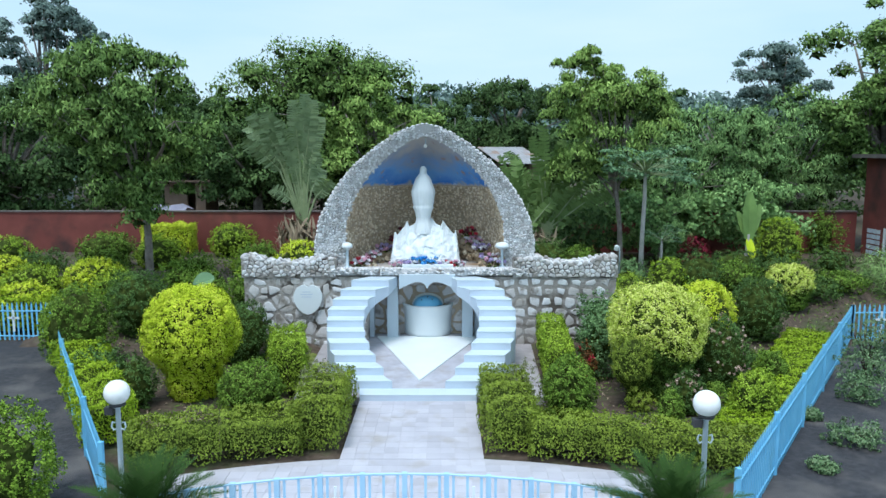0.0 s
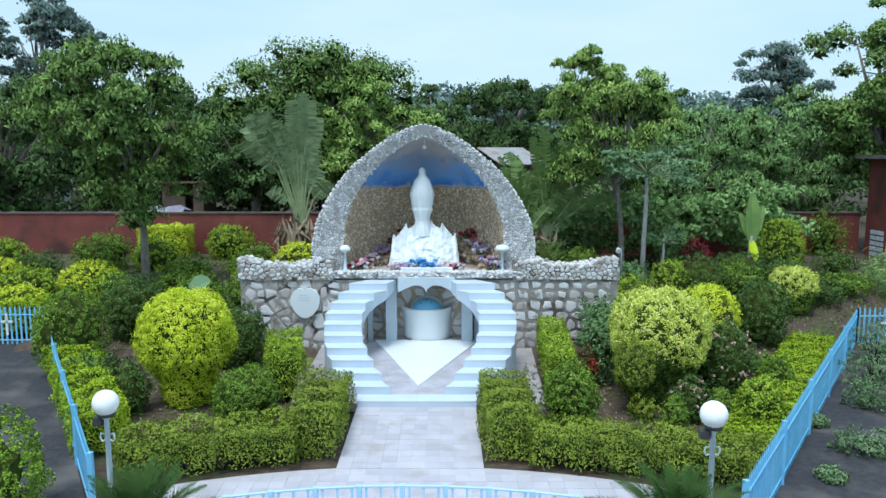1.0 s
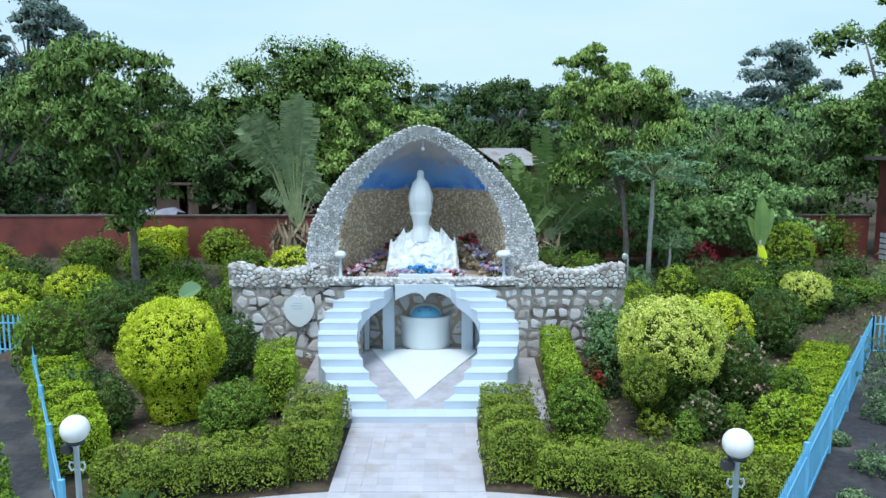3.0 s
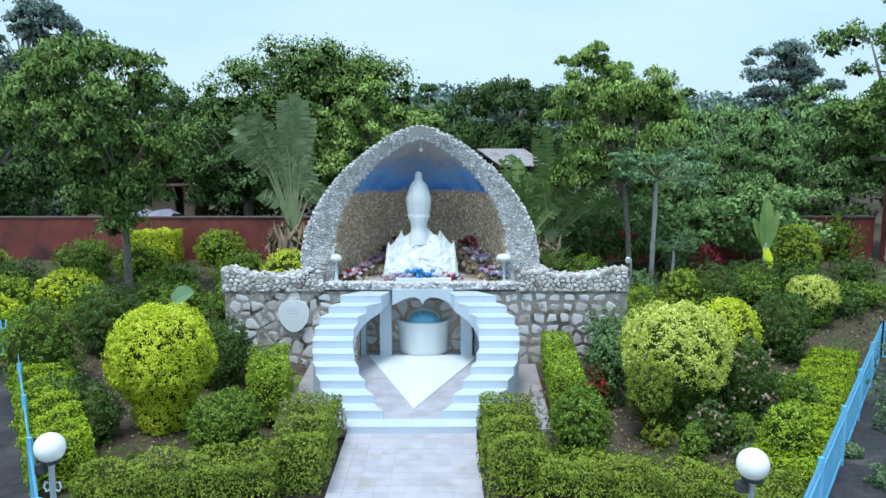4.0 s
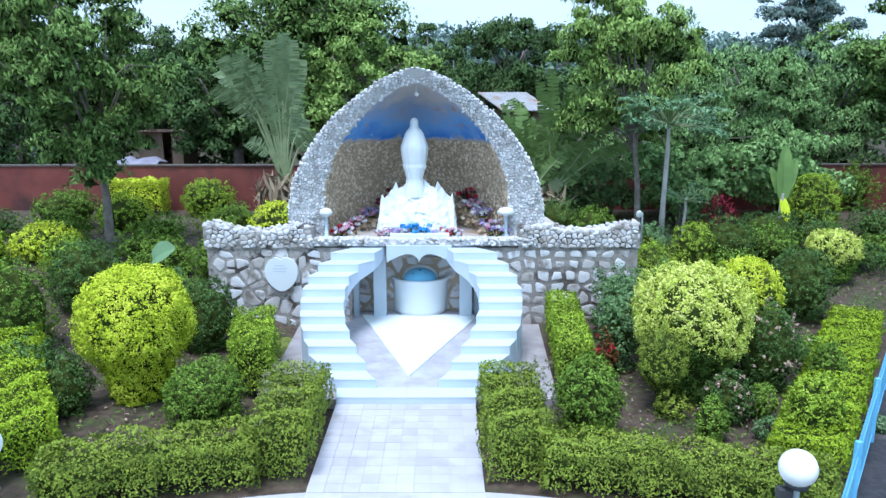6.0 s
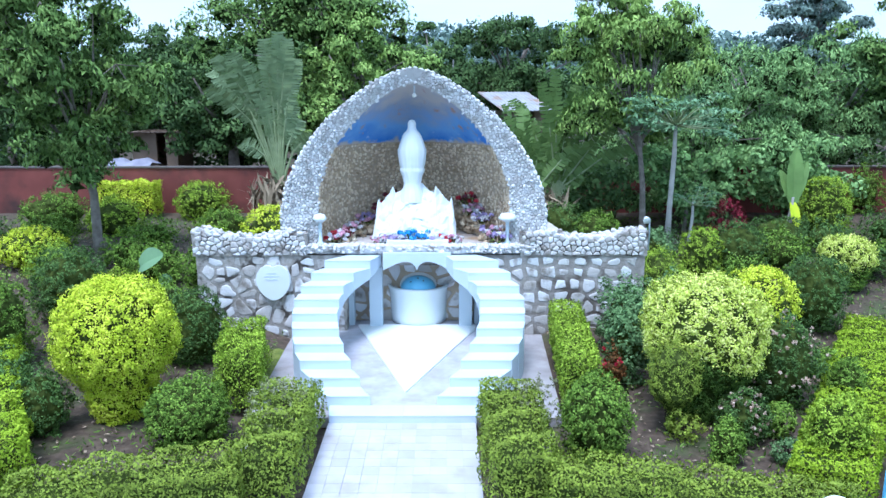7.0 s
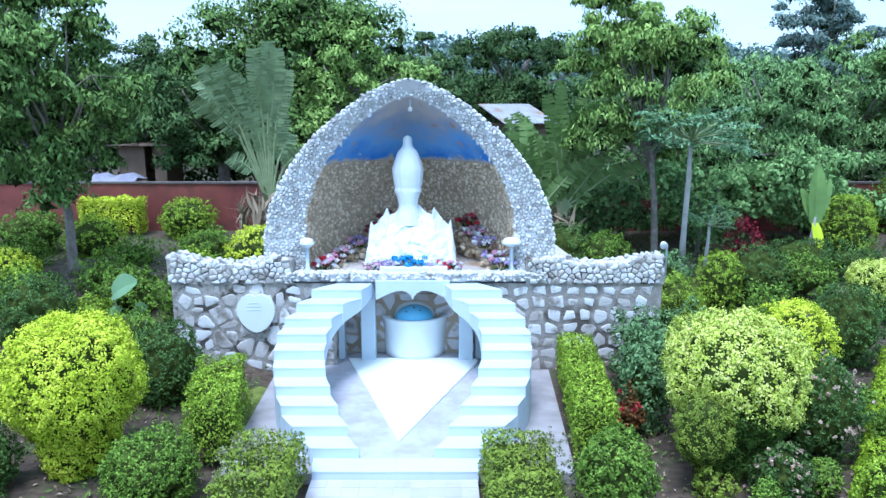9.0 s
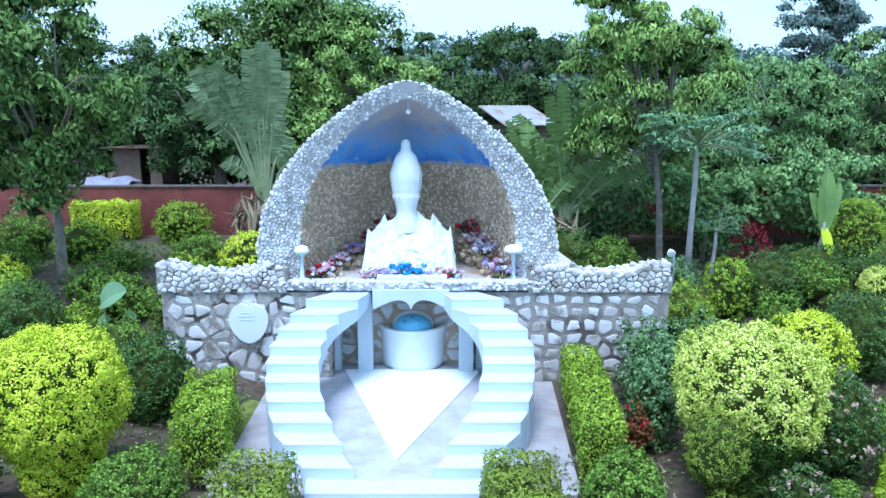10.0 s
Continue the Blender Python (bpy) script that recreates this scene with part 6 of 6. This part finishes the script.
bush(4.6, 24.4, 0.8, 2.20, L_MID, "low green bush behind the east parapet", count=1500, size=0.11)
bush(3.6, 24.8, 0.9, 2.40, L_DARK, "dark bush behind the east parapet", count=1500, size=0.11)
for x, y, r, top, m, lab in ((-13.2, 23.2, 1.0, 1.75, L_OLIVE, "yellow-green mounded garden bush"), (-11.4, 23.6, 0.9, 1.85, L_LIME, "lime-green mounded garden bush"), (-15.4, 24.6, 1.1, 1.9, L_LIME, "lime-green mounded garden bush"), (-12.5, 21.4, 0.9, 1.5, L_LIME, "low lime bush behind the fence"), (-14.8, 21.6, 1.0, 1.4, L_OLIVE, "low yellow-green bush behind the fence"), (-13.0, 28.0, 1.1, 2.3, L_MID, "green bush near the red wall"), (-10.8, 27.6, 0.9, 2.2, L_OLIVE, "olive bush near the tree"), (-7.4, 22.2, 0.7, 1.7, L_MID, "small green garden shrub"), (-16.8, 27.5, 1.2, 2.2, L_OLIVE, "olive-green mounded garden bush")):
    bush(x, y, r, top, m, lab, count=1500, size=0.12)
SHRUBS = [(7.4, 20.6, 0.6, 1.7, L_MID), (9.2, 22.8, 0.8, 2.0, L_MID), (11.6, 22.6, 0.8, 1.5, L_DARK), (11.2, 24.3, 0.8, 2.0, L_DARK), (12.9, 23.4, 0.9, 1.5, L_MID), (13.8, 25.6, 0.8, 2.1, L_DARK), (6.0, 23.4, 0.7, 1.9, L_TEAL),
          (5.3, 19.2, 0.55, 1.6, L_TEAL), (6.3, 19.3, 0.6, 1.3, L_DARK), (5.0, 17.6, 0.55, 1.6, L_TEAL), (4.3, 18.6, 0.6, 1.7, L_TEAL), (7.75, 17.3, 0.36, 0.5, L_MID),
          (-6.1, 17.6, 0.5, 1.2, L_DARK), (-7.0, 18.8, 0.55, 1.25, L_MID), (-7.6, 15.6, 0.6, 1.1, L_DARK), (-9.6, 21.6, 0.7, 1.8, L_MID), (-10.3, 22.6, 0.7, 1.7, L_OLIVE), (-8.6, 23.4, 0.7, 1.8, L_MID), (-8.0, 21.0, 0.5, 1.3, L_OLIVE), (-5.9, 21.4, 0.6, 1.8, L_MID), (-6.0, 23.0, 0.6, 2.0, L_OLIVE), (-9.0, 26.2, 0.8, 1.7, L_MID), (-7.2, 26.8, 0.8, 1.8, L_OLIVE), (-12.0, 25.6, 0.9, 1.9, L_MID), (-14.6, 26.4, 0.9, 1.8, L_DARK), (-10.2, 19.2, 0.6, 1.4, L_OLIVE)]
for x, y, r, top, m in SHRUBS:
    hue = {L_MID: "mid-green", L_DARK: "dark green", L_OLIVE: "yellow-green", L_TEAL: "blue-green"}[m]
    bush(x, y, r, top, m, hue + " loose garden shrub on bare soil", count=1100, size=0.11, rough=0.22, depth=0.55, name="shrub")
bush(14.2, 31.6, 0.9, 2.5, L_DARK, "dark creeper-like shrub against the red wall", count=1800, size=0.12, rough=0.25)
bush(16.6, 31.8, 0.8, 2.9, L_MID, "loose green creeper over the red wall's top", count=1500, size=0.12, rough=0.25, depth=0.5)
hedge([(-12.8, 31.3), (-10.8, 31.3)], 1.0, 1.35, L_LIME, "lime box hedge against the red wall", 0.12, 260)
hedge([(-3.4, 15.5), (-3.8, 17.5)], 0.82, 1.08, L_OLIVE, "clipped box hedge beside the apron", z0=0.05)
hedge([(2.52, 15.3), (2.82, 18.9)], 0.66, 1.06, L_OLIVE, "narrow clipped hedge beside the apron", z0=0.05, rough=0.03)
hedge([(-2.3, 14.95), (-2.3, 12.45)], 0.92, 0.86, L_HEDGE, "clipped hedge along the path", z0=0.0)
hedge([(1.24, 14.95), (1.24, 12.35)], 0.98, 0.86, L_HEDGE, "clipped hedge along the path", z0=0.0)
hedge([(-2.6, 12.55), (-3.9, 12.25), (-5.3, 11.75)], 0.95, 0.74, L_HEDGE, "wide clipped hedge curving along the forecourt", z0=0.0)
hedge([(1.6, 12.45), (2.9, 12.2), (4.4, 11.75), (5.2, 11.5)], 0.95, 0.70, L_HEDGE, "wide clipped hedge curving along the forecourt", z0=0.0)
hedge([(5.45, 12.65), (7.9, 16.3), (10.1, 19.7)], 1.1, 0.42, L_HEDGE_LIME, "low wide lime-green hedge along the blue fence", z0=0.05, rough=0.045)
bush(6.0, 13.55, 0.43, 1.18, L_OLIVE, "small yellow-green ball bush at the hedge", count=1900)
hedge([(-6.0, 12.6), (-8.2, 16.2), (-10.4, 19.7)], 1.0, 0.8, L_HEDGE_LIME, "lime-green hedge along the blue fence", z0=0.05)
hedge([(-11.3, 20.9), (-14, 21.0), (-20, 21.1)], 0.9, 1.0, L_HEDGE_LIME, "lime-green hedge behind the blue fence", 0.1, 200, z0=0.2)
bush(-6.85, 9.7, 1.3, 1.82, L_FRESH, "big clipped bright green bush in the yard corner", z0=0.0, count=7600, size=0.082)
for x, y, r, top in ((7.5, 12.7, 0.5, 0.4), (6.35, 11.6, 0.22, 0.2), (8.95, 15.1, 0.5, 0.6), (9.9, 16.5, 0.55, 0.75), (10.9, 18.2, 0.75, 1.05), (12.0, 18.8, 0.85, 1.25), (8.15, 10.9, 0.5, 0.5), (7.3, 14.0, 0.2, 0.25), (10.9, 16.4, 0.5, 0.5)):
    bush(x, y, r, top, L_WEED, "weedy pale green plant at the edge of the yard", z0=0.03, count=700, size=0.085, rough=0.3, depth=0.7, name="weed")
bush(14.8, 24.0, 0.9, 2.00, L_PALM, "spiky palm shrub near the red building", count=500, size=0.6, aspect=0.08, name="shrub")

for x, y in ((1.62, 13.95), (-2.75, 13.75)):
    tagged(boxed("concrete_block", (x - 0.24, x + 0.24, y - 0.14, y + 0.14, -0.02, 0.3), M_CONCRETE, None, "", 0.015), "low grey concrete block behind the hedge", "block", "concrete blocks")

# ---- trees ----
tree(-10.05, 24.8, 4.3, crown(-10.45, 24.0, 6.15, 2.8, 3.05, 24, 1), L_TREE, "leafy tree with a slim grey trunk in the garden", 0.14, 0.27, 900, aspect=0.36, droop=0.9, lean=(-0.15, -0.1))
tree(6.3, 25.4, 4.7, crown(6.0, 26.2, 6.1, 2.8, 2.1, 24, 2) + crown(5.1, 26.3, 7.9, 1.5, 1.0, 9, 33), L_TREE_SUNNY, "leafy tree with a leaning trunk in the garden", 0.1, 0.25, 640, aspect=0.3, droop=1.0, lean=(-0.35, 0.1))
tree(-23.6, 44, 9.5, crown(-23.6, 44, 11.0, 3.3, 3.6, 22, 3), L_FAR_HAZE, "tall tree with an open crown", 0.22, 0.32, 420)
tree(-20.9, 44, 9.5, crown(-20.9, 44, 11.6, 1.7, 1.6, 8, 4), L_FAR_HAZE, "tall thin tree with a flat crown", 0.2, 0.35, 300)
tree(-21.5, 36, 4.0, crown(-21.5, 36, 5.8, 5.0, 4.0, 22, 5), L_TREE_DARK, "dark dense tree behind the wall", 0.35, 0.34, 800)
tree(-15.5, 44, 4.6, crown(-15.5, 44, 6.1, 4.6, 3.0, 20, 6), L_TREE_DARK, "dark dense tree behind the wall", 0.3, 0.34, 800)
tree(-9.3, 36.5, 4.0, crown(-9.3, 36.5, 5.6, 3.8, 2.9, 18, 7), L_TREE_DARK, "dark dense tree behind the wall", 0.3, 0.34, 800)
tree(-6.6, 41, 5.0, crown(-6.9, 41, 6.7, 6.8, 4.2, 36, 8), L_TREE, "large rounded tree behind the grotto", 0.4, 0.32, 1300)
tree(-3.2, 37, 4.0, crown(-3.4, 37, 5.8, 3.4, 3.4, 20, 9), L_TREE_SUNNY, "bright green tree behind the grotto", 0.3, 0.30, 800)
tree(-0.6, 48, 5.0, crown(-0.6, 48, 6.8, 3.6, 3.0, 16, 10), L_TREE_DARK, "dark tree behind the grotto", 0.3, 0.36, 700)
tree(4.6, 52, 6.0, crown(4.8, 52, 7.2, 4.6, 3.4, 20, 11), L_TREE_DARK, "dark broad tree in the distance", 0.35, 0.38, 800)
tree(9.6, 31, 3.2, crown(9.6, 30.6, 4.4, 3.4, 2.8, 18, 12), L_TREE_BRIGHT, "bright green feathery tree", 0.2, 0.26, 800, aspect=0.3, droop=0.9, leafy_reach=0.95)
tree(13.2, 34, 4.0, crown(13.2, 34, 5.0, 3.8, 3.2, 22, 13), L_TREE_BRIGHT, "green tree behind the wall", 0.25, 0.28, 850, aspect=0.3, droop=0.9, leafy_reach=0.95)
tree(17.0, 36, 4.0, crown(16.6, 36, 5.2, 3.8, 3.2, 20, 14), L_TREE_BRIGHT, "green feathery tree behind the wall", 0.25, 0.28, 850, aspect=0.3, droop=0.9, leafy_reach=0.95)
tree(19.6, 43, 8.0, crown(19.4, 43, 8.8, 3.0, 3.3, 20, 15), L_FAR_HAZE, "tall tree behind the others, leaf colour greyed for haze", 0.16, 0.30, 640)
tree(20.3, 34, 6.0, crown(20.3, 34, 7.8, 3.8, 4.8, 24, 16), L_TREE, "tall dense tree beyond the building", 0.35, 0.32, 800)
tree(11.0, 44, 5.0, crown(11, 44, 6.4, 4.2, 3.2, 18, 17), L_TREE_DARK, "dark tree in the distance", 0.3, 0.36, 700)
tree(8.2, 27.5, 2.6, crown(8.3, 27.4, 2.9, 1.4, 1.2, 8, 18), L_TREE_BRIGHT, "small leafy tree in front of the wall", 0.07, 0.22, 500)
tree(12.8, 29.5, 2.6, crown(12.6, 29.3, 3.3, 2.0, 1.3, 10, 19), L_TREE_BRIGHT, "small leafy tree in front of the wall", 0.08, 0.24, 500)


def far_woods(name, label, y0, y1, x0, x1, z_lo, z_hi, clumps, per, leaf, mat, r):
    pts, nrms = [], []
    for k in range(clumps):
        x, y = RNG.uniform(x0, x1), RNG.uniform(y0, y1)
        g = ground_height(x, y) if y < 90 else hill_height(x, y)
        z = g + RNG.uniform(z_lo, z_hi)
        rr = r * RNG.uniform(0.6, 1.2)
        p, nn = ball_points(per, (x, y, z), (rr, rr, rr * 0.7), 0.2, 0.35, -0.3)
        pts.append(p)
        nrms.append(nn)
    v, f = leaves(np.concatenate(pts), np.concatenate(nrms), leaf, 0.6)
    ob = mesh_ob(name, v, f, mat)
    return tagged(ob, label, "woods", kind="stuff")


def hill_height(x, y):
    t = min(max((y - 80.0) / 110.0, 0.0), 1.0)
    return 0.42 + 16.5 * t * t * (3 - 2 * t) * math.exp(-((x - 20.0) / 130.0) ** 2)


def hill():
    xs, ys = np.linspace(-500, 500, 60), np.linspace(78, 400, 30)
    verts = [(x, y, hill_height(x, y) + 1.2 * noise.noise((x * 0.03, y * 0.03, 2))) for y in ys for x in xs]
    n = len(xs)
    faces = np.array([(j * n + i, j * n + i + 1, (j + 1) * n + i + 1, (j + 1) * n + i) for j in range(len(ys) - 1) for i in range(n - 1)])
    # hill surface takes the leaf colour with haze painted in
    ob = mesh_ob("backdrop", verts, faces, L_FAR_HAZE, smooth=True)
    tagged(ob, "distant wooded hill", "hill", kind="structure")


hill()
far_woods("hill_woods", "distant trees covering the hill", 110, 195, -140, 170, 0.5, 2.5, 520, 90, 1.5, L_FAR_HAZE, 4.5)
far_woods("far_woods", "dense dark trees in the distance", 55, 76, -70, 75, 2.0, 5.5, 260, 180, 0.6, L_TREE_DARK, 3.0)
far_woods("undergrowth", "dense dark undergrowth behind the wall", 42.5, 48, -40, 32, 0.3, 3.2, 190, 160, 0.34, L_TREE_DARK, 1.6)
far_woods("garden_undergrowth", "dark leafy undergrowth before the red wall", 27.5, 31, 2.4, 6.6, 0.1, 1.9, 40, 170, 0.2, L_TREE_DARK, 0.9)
far_woods("garden_saplings", "light green feathery saplings before the red wall", 27.0, 31, 7.0, 13.5, 0.4, 2.6, 46, 190, 0.2, L_TREE_BRIGHT, 0.8)


def ground_plants():
    n = 30000
    x, y = RNG.uniform(-16, 15, n), RNG.uniform(12.4, 31, n)
    right = 4.35 + (y - 9.9) * 0.702 - 0.4
    left = -5.0 - (y - 10.2) * 0.613 + 0.4
    keep = ((y > 20.3) | ((x < right) & (x > left))) & ~((x > -3.4) & (x < 2.5) & (y < 20)) & ~((x > -5.6) & (x < 4.9) & (y > 19.3) & (y < 23.2))
    patch = np.array([noise.noise((a * 0.5, b * 0.5, 4)) for a, b in zip(x, y)]) > -0.25
    x, y = x[keep & patch], y[keep & patch]
    z = np.array([ground_height(a, b) for a, b in zip(x, y)]) + 0.05
    p = np.stack([x, y, z], 1)
    v, f = leaves(p, np.tile((0.0, -0.5, 0.6), (len(p), 1)), 0.12, 0.25, -0.4, 0.8)
    ob = mesh_ob("grass", v, f, L_GRASS)
    tagged(ob, "thin tufts of grass and weeds on bare soil", "grass", kind="stuff")
    n = 9000
    x, y = RNG.uniform(-14, 13, n), RNG.uniform(12.6, 27, n)
    right, left = 4.35 + (y - 9.9) * 0.702 - 0.4, -5.0 - (y - 10.2) * 0.613 + 0.4
    keep = ((y > 20.3) | ((x < right) & (x > left))) & ~((x > -3.4) & (x < 2.5) & (y < 20)) & ~((x > -5.6) & (x < 4.9) & (y > 19.3) & (y < 23.2))
    x, y = x[keep], y[keep]
    p = np.stack([x, y, np.array([ground_height(a, b) for a, b in zip(x, y)]) + 0.035], 1)
    v, f = leaves(p, np.tile((0.0, 0.0, 1.0), (len(p), 1)), 0.085, 0.45, 0.0, 0.35)
    tagged(mesh_ob("leaf_litter", v, f, M_LITTER), "dry brown leaves scattered on bare soil", "leaves", kind="stuff")


M_LITTER = material("leaf_litter", [(0.10, 0.065, 0.04), (0.24, 0.17, 0.11), (0.42, 0.33, 0.24)], 5.0, 0.9, 0.2, 20, per="island", spread=0.9)
ground_plants()
M_MOSS = material("moss", [(0.07, 0.10, 0.015), (0.15, 0.19, 0.03), (0.24, 0.26, 0.06)], 7.0, 0.95, 0.8, 60)
moss = mesh_ob("moss", [(-3.62 + 0.075 * i + 0.05 * noise.noise((i, j, 1)), 15.6 + 0.3 * j, 0.05 + 0.05 * math.sin(math.pi * i / 5) + 0.02 * noise.noise((i * 0.9, j * 0.9, 3))) for j in range(11) for i in range(6)], np.array([(6 * j + i, 6 * j + i + 1, 6 * j + i + 7, 6 * j + i + 6) for j in range(10) for i in range(5)]), M_MOSS, smooth=True)
tagged(moss, "green moss on damp soil beside the apron", "moss", kind="stuff")

# ---- masonry and paving pieces ----
SMALL = stone_variants(10, 0.7)


def wall_stones(parent, x0, x1, z0, z1, y, size, thick, gap, top=None, flat=0.8, drop=0.0, wild=0.36):
    """Rubble facing: irregular stones fitted into the wall's face."""
    seeds, ghosts = [], []
    nz = int(round((z1 - z0) / (size * flat)))
    for r in range(-2, nz + 2):
        z = z0 + (r + 0.5) * (z1 - z0) / nz
        x = x0 - 2 * size + (r % 2) * size * 0.5
        while x < x1 + 2 * size:
            p = (x + RNG.uniform(-wild, wild) * size, z + RNG.uniform(-wild, wild) * size * flat)
            lim = top(p[0]) if top else z1
            inside = x0 + size * 0.2 < p[0] < x1 - size * 0.2 and z0 + 0.1 * size < p[1] < lim - size * 0.25
            if not inside or RNG.random() > drop:
                (seeds if inside else ghosts).append(p)
            x += size * RNG.uniform(0.8, 1.2)
    cells = []
    for cell in cells_of(seeds, ghosts, size * 2.6):
        cell = [(min(max(q[0], x0), x1), min(max(q[1], z0), (top(q[0]) if top else z1))) for q in cell]
        cells.append(cell)
    fitted_stones(parent, "stone", cells, lambda x, z: y, thick, gap, M_STONE)


wall_stones(wall_w, -5.42, -2.06, 0.0, 1.95, WALL_Y, 0.30, 0.014, 0.026, drop=0.1)
wall_stones(wall_e, 1.03, 4.72, 0.0, 1.95, WALL_Y, 0.37, 0.012, 0.036, wild=0.2)
wall_stones(niche_back, -2.2, 1.2, 0.15, 1.85, 20.4, 0.38, 0.015, 0.03, drop=0.2)
wall_stones(wing_w, -5.48, -2.92, 1.94, 2.6, WALL_Y - 0.02, 0.145, 0.032, 0.005, wing_top, 0.72, wild=0.42)
wall_stones(wing_e, 1.92, 4.76, 1.94, 2.6, WALL_Y - 0.02, 0.145, 0.032, 0.005, wing_top, 0.72, wild=0.42)


def crest_stones(parent, x0, x1):
    """Loose stones along a parapet's top, seen from above."""
    spots = []
    for row in range(4):
        x = x0
        while x < x1:
            spots.append((x, WALL_Y + 0.02 + row * 0.11, wing_top(x) - 0.06 + RNG.uniform(-0.02, 0.03), RNG.uniform(0.12, 0.19), RNG.uniform(0.10, 0.15), 0.12, RNG.uniform(0, 360), 0))
            x += RNG.uniform(0.12, 0.19)
    for ob in stones_on(parent, "stone", SMALL, spots, M_STONE):
        ob.matrix_world = ob.matrix_world @ Matrix.Rotation(radians(-75), 4, "X")


crest_stones(wing_w, -5.45, -3.3)
crest_stones(wing_e, 2.35, 4.72)


def tiles(parent, x0, x1, y0, y1, z, size, name="tile", keep=None, mat=None):
    me = bpy.data.meshes.new(name)
    bm = box(bmesh.new(), -size * 0.49, size * 0.49, -size * 0.49, size * 0.49, -0.01, 0.0)
    bm.to_mesh(me)
    bm.free()
    me.materials.append(mat or M_PATH)
    nx, ny = int(round((x1 - x0) / size)), int(round((y1 - y0) / size))
    for i in range(nx):
        for j in range(ny):
            c = (x0 + (i + 0.5) * size, y0 + (j + 0.5) * size)
            if keep and not keep(*c):
                continue
            ob = new(name, me)
            ob.parent = parent
            ob.location = (*c, z + RNG.uniform(0, 0.002))


tiles(path_bed, -1.79, 0.71, 12.05, 15.05, 0.034, 0.25)
forecourt = bpy.data.objects["pavement_front"]
tiles(forecourt, AXIS - 3.75, AXIS + 3.75, 9.8, 12.3, 0.028, 0.25, keep=lambda x, y: math.hypot(x - PLAZA_C[0], y - PLAZA_C[1]) < PLAZA_R - 0.15)
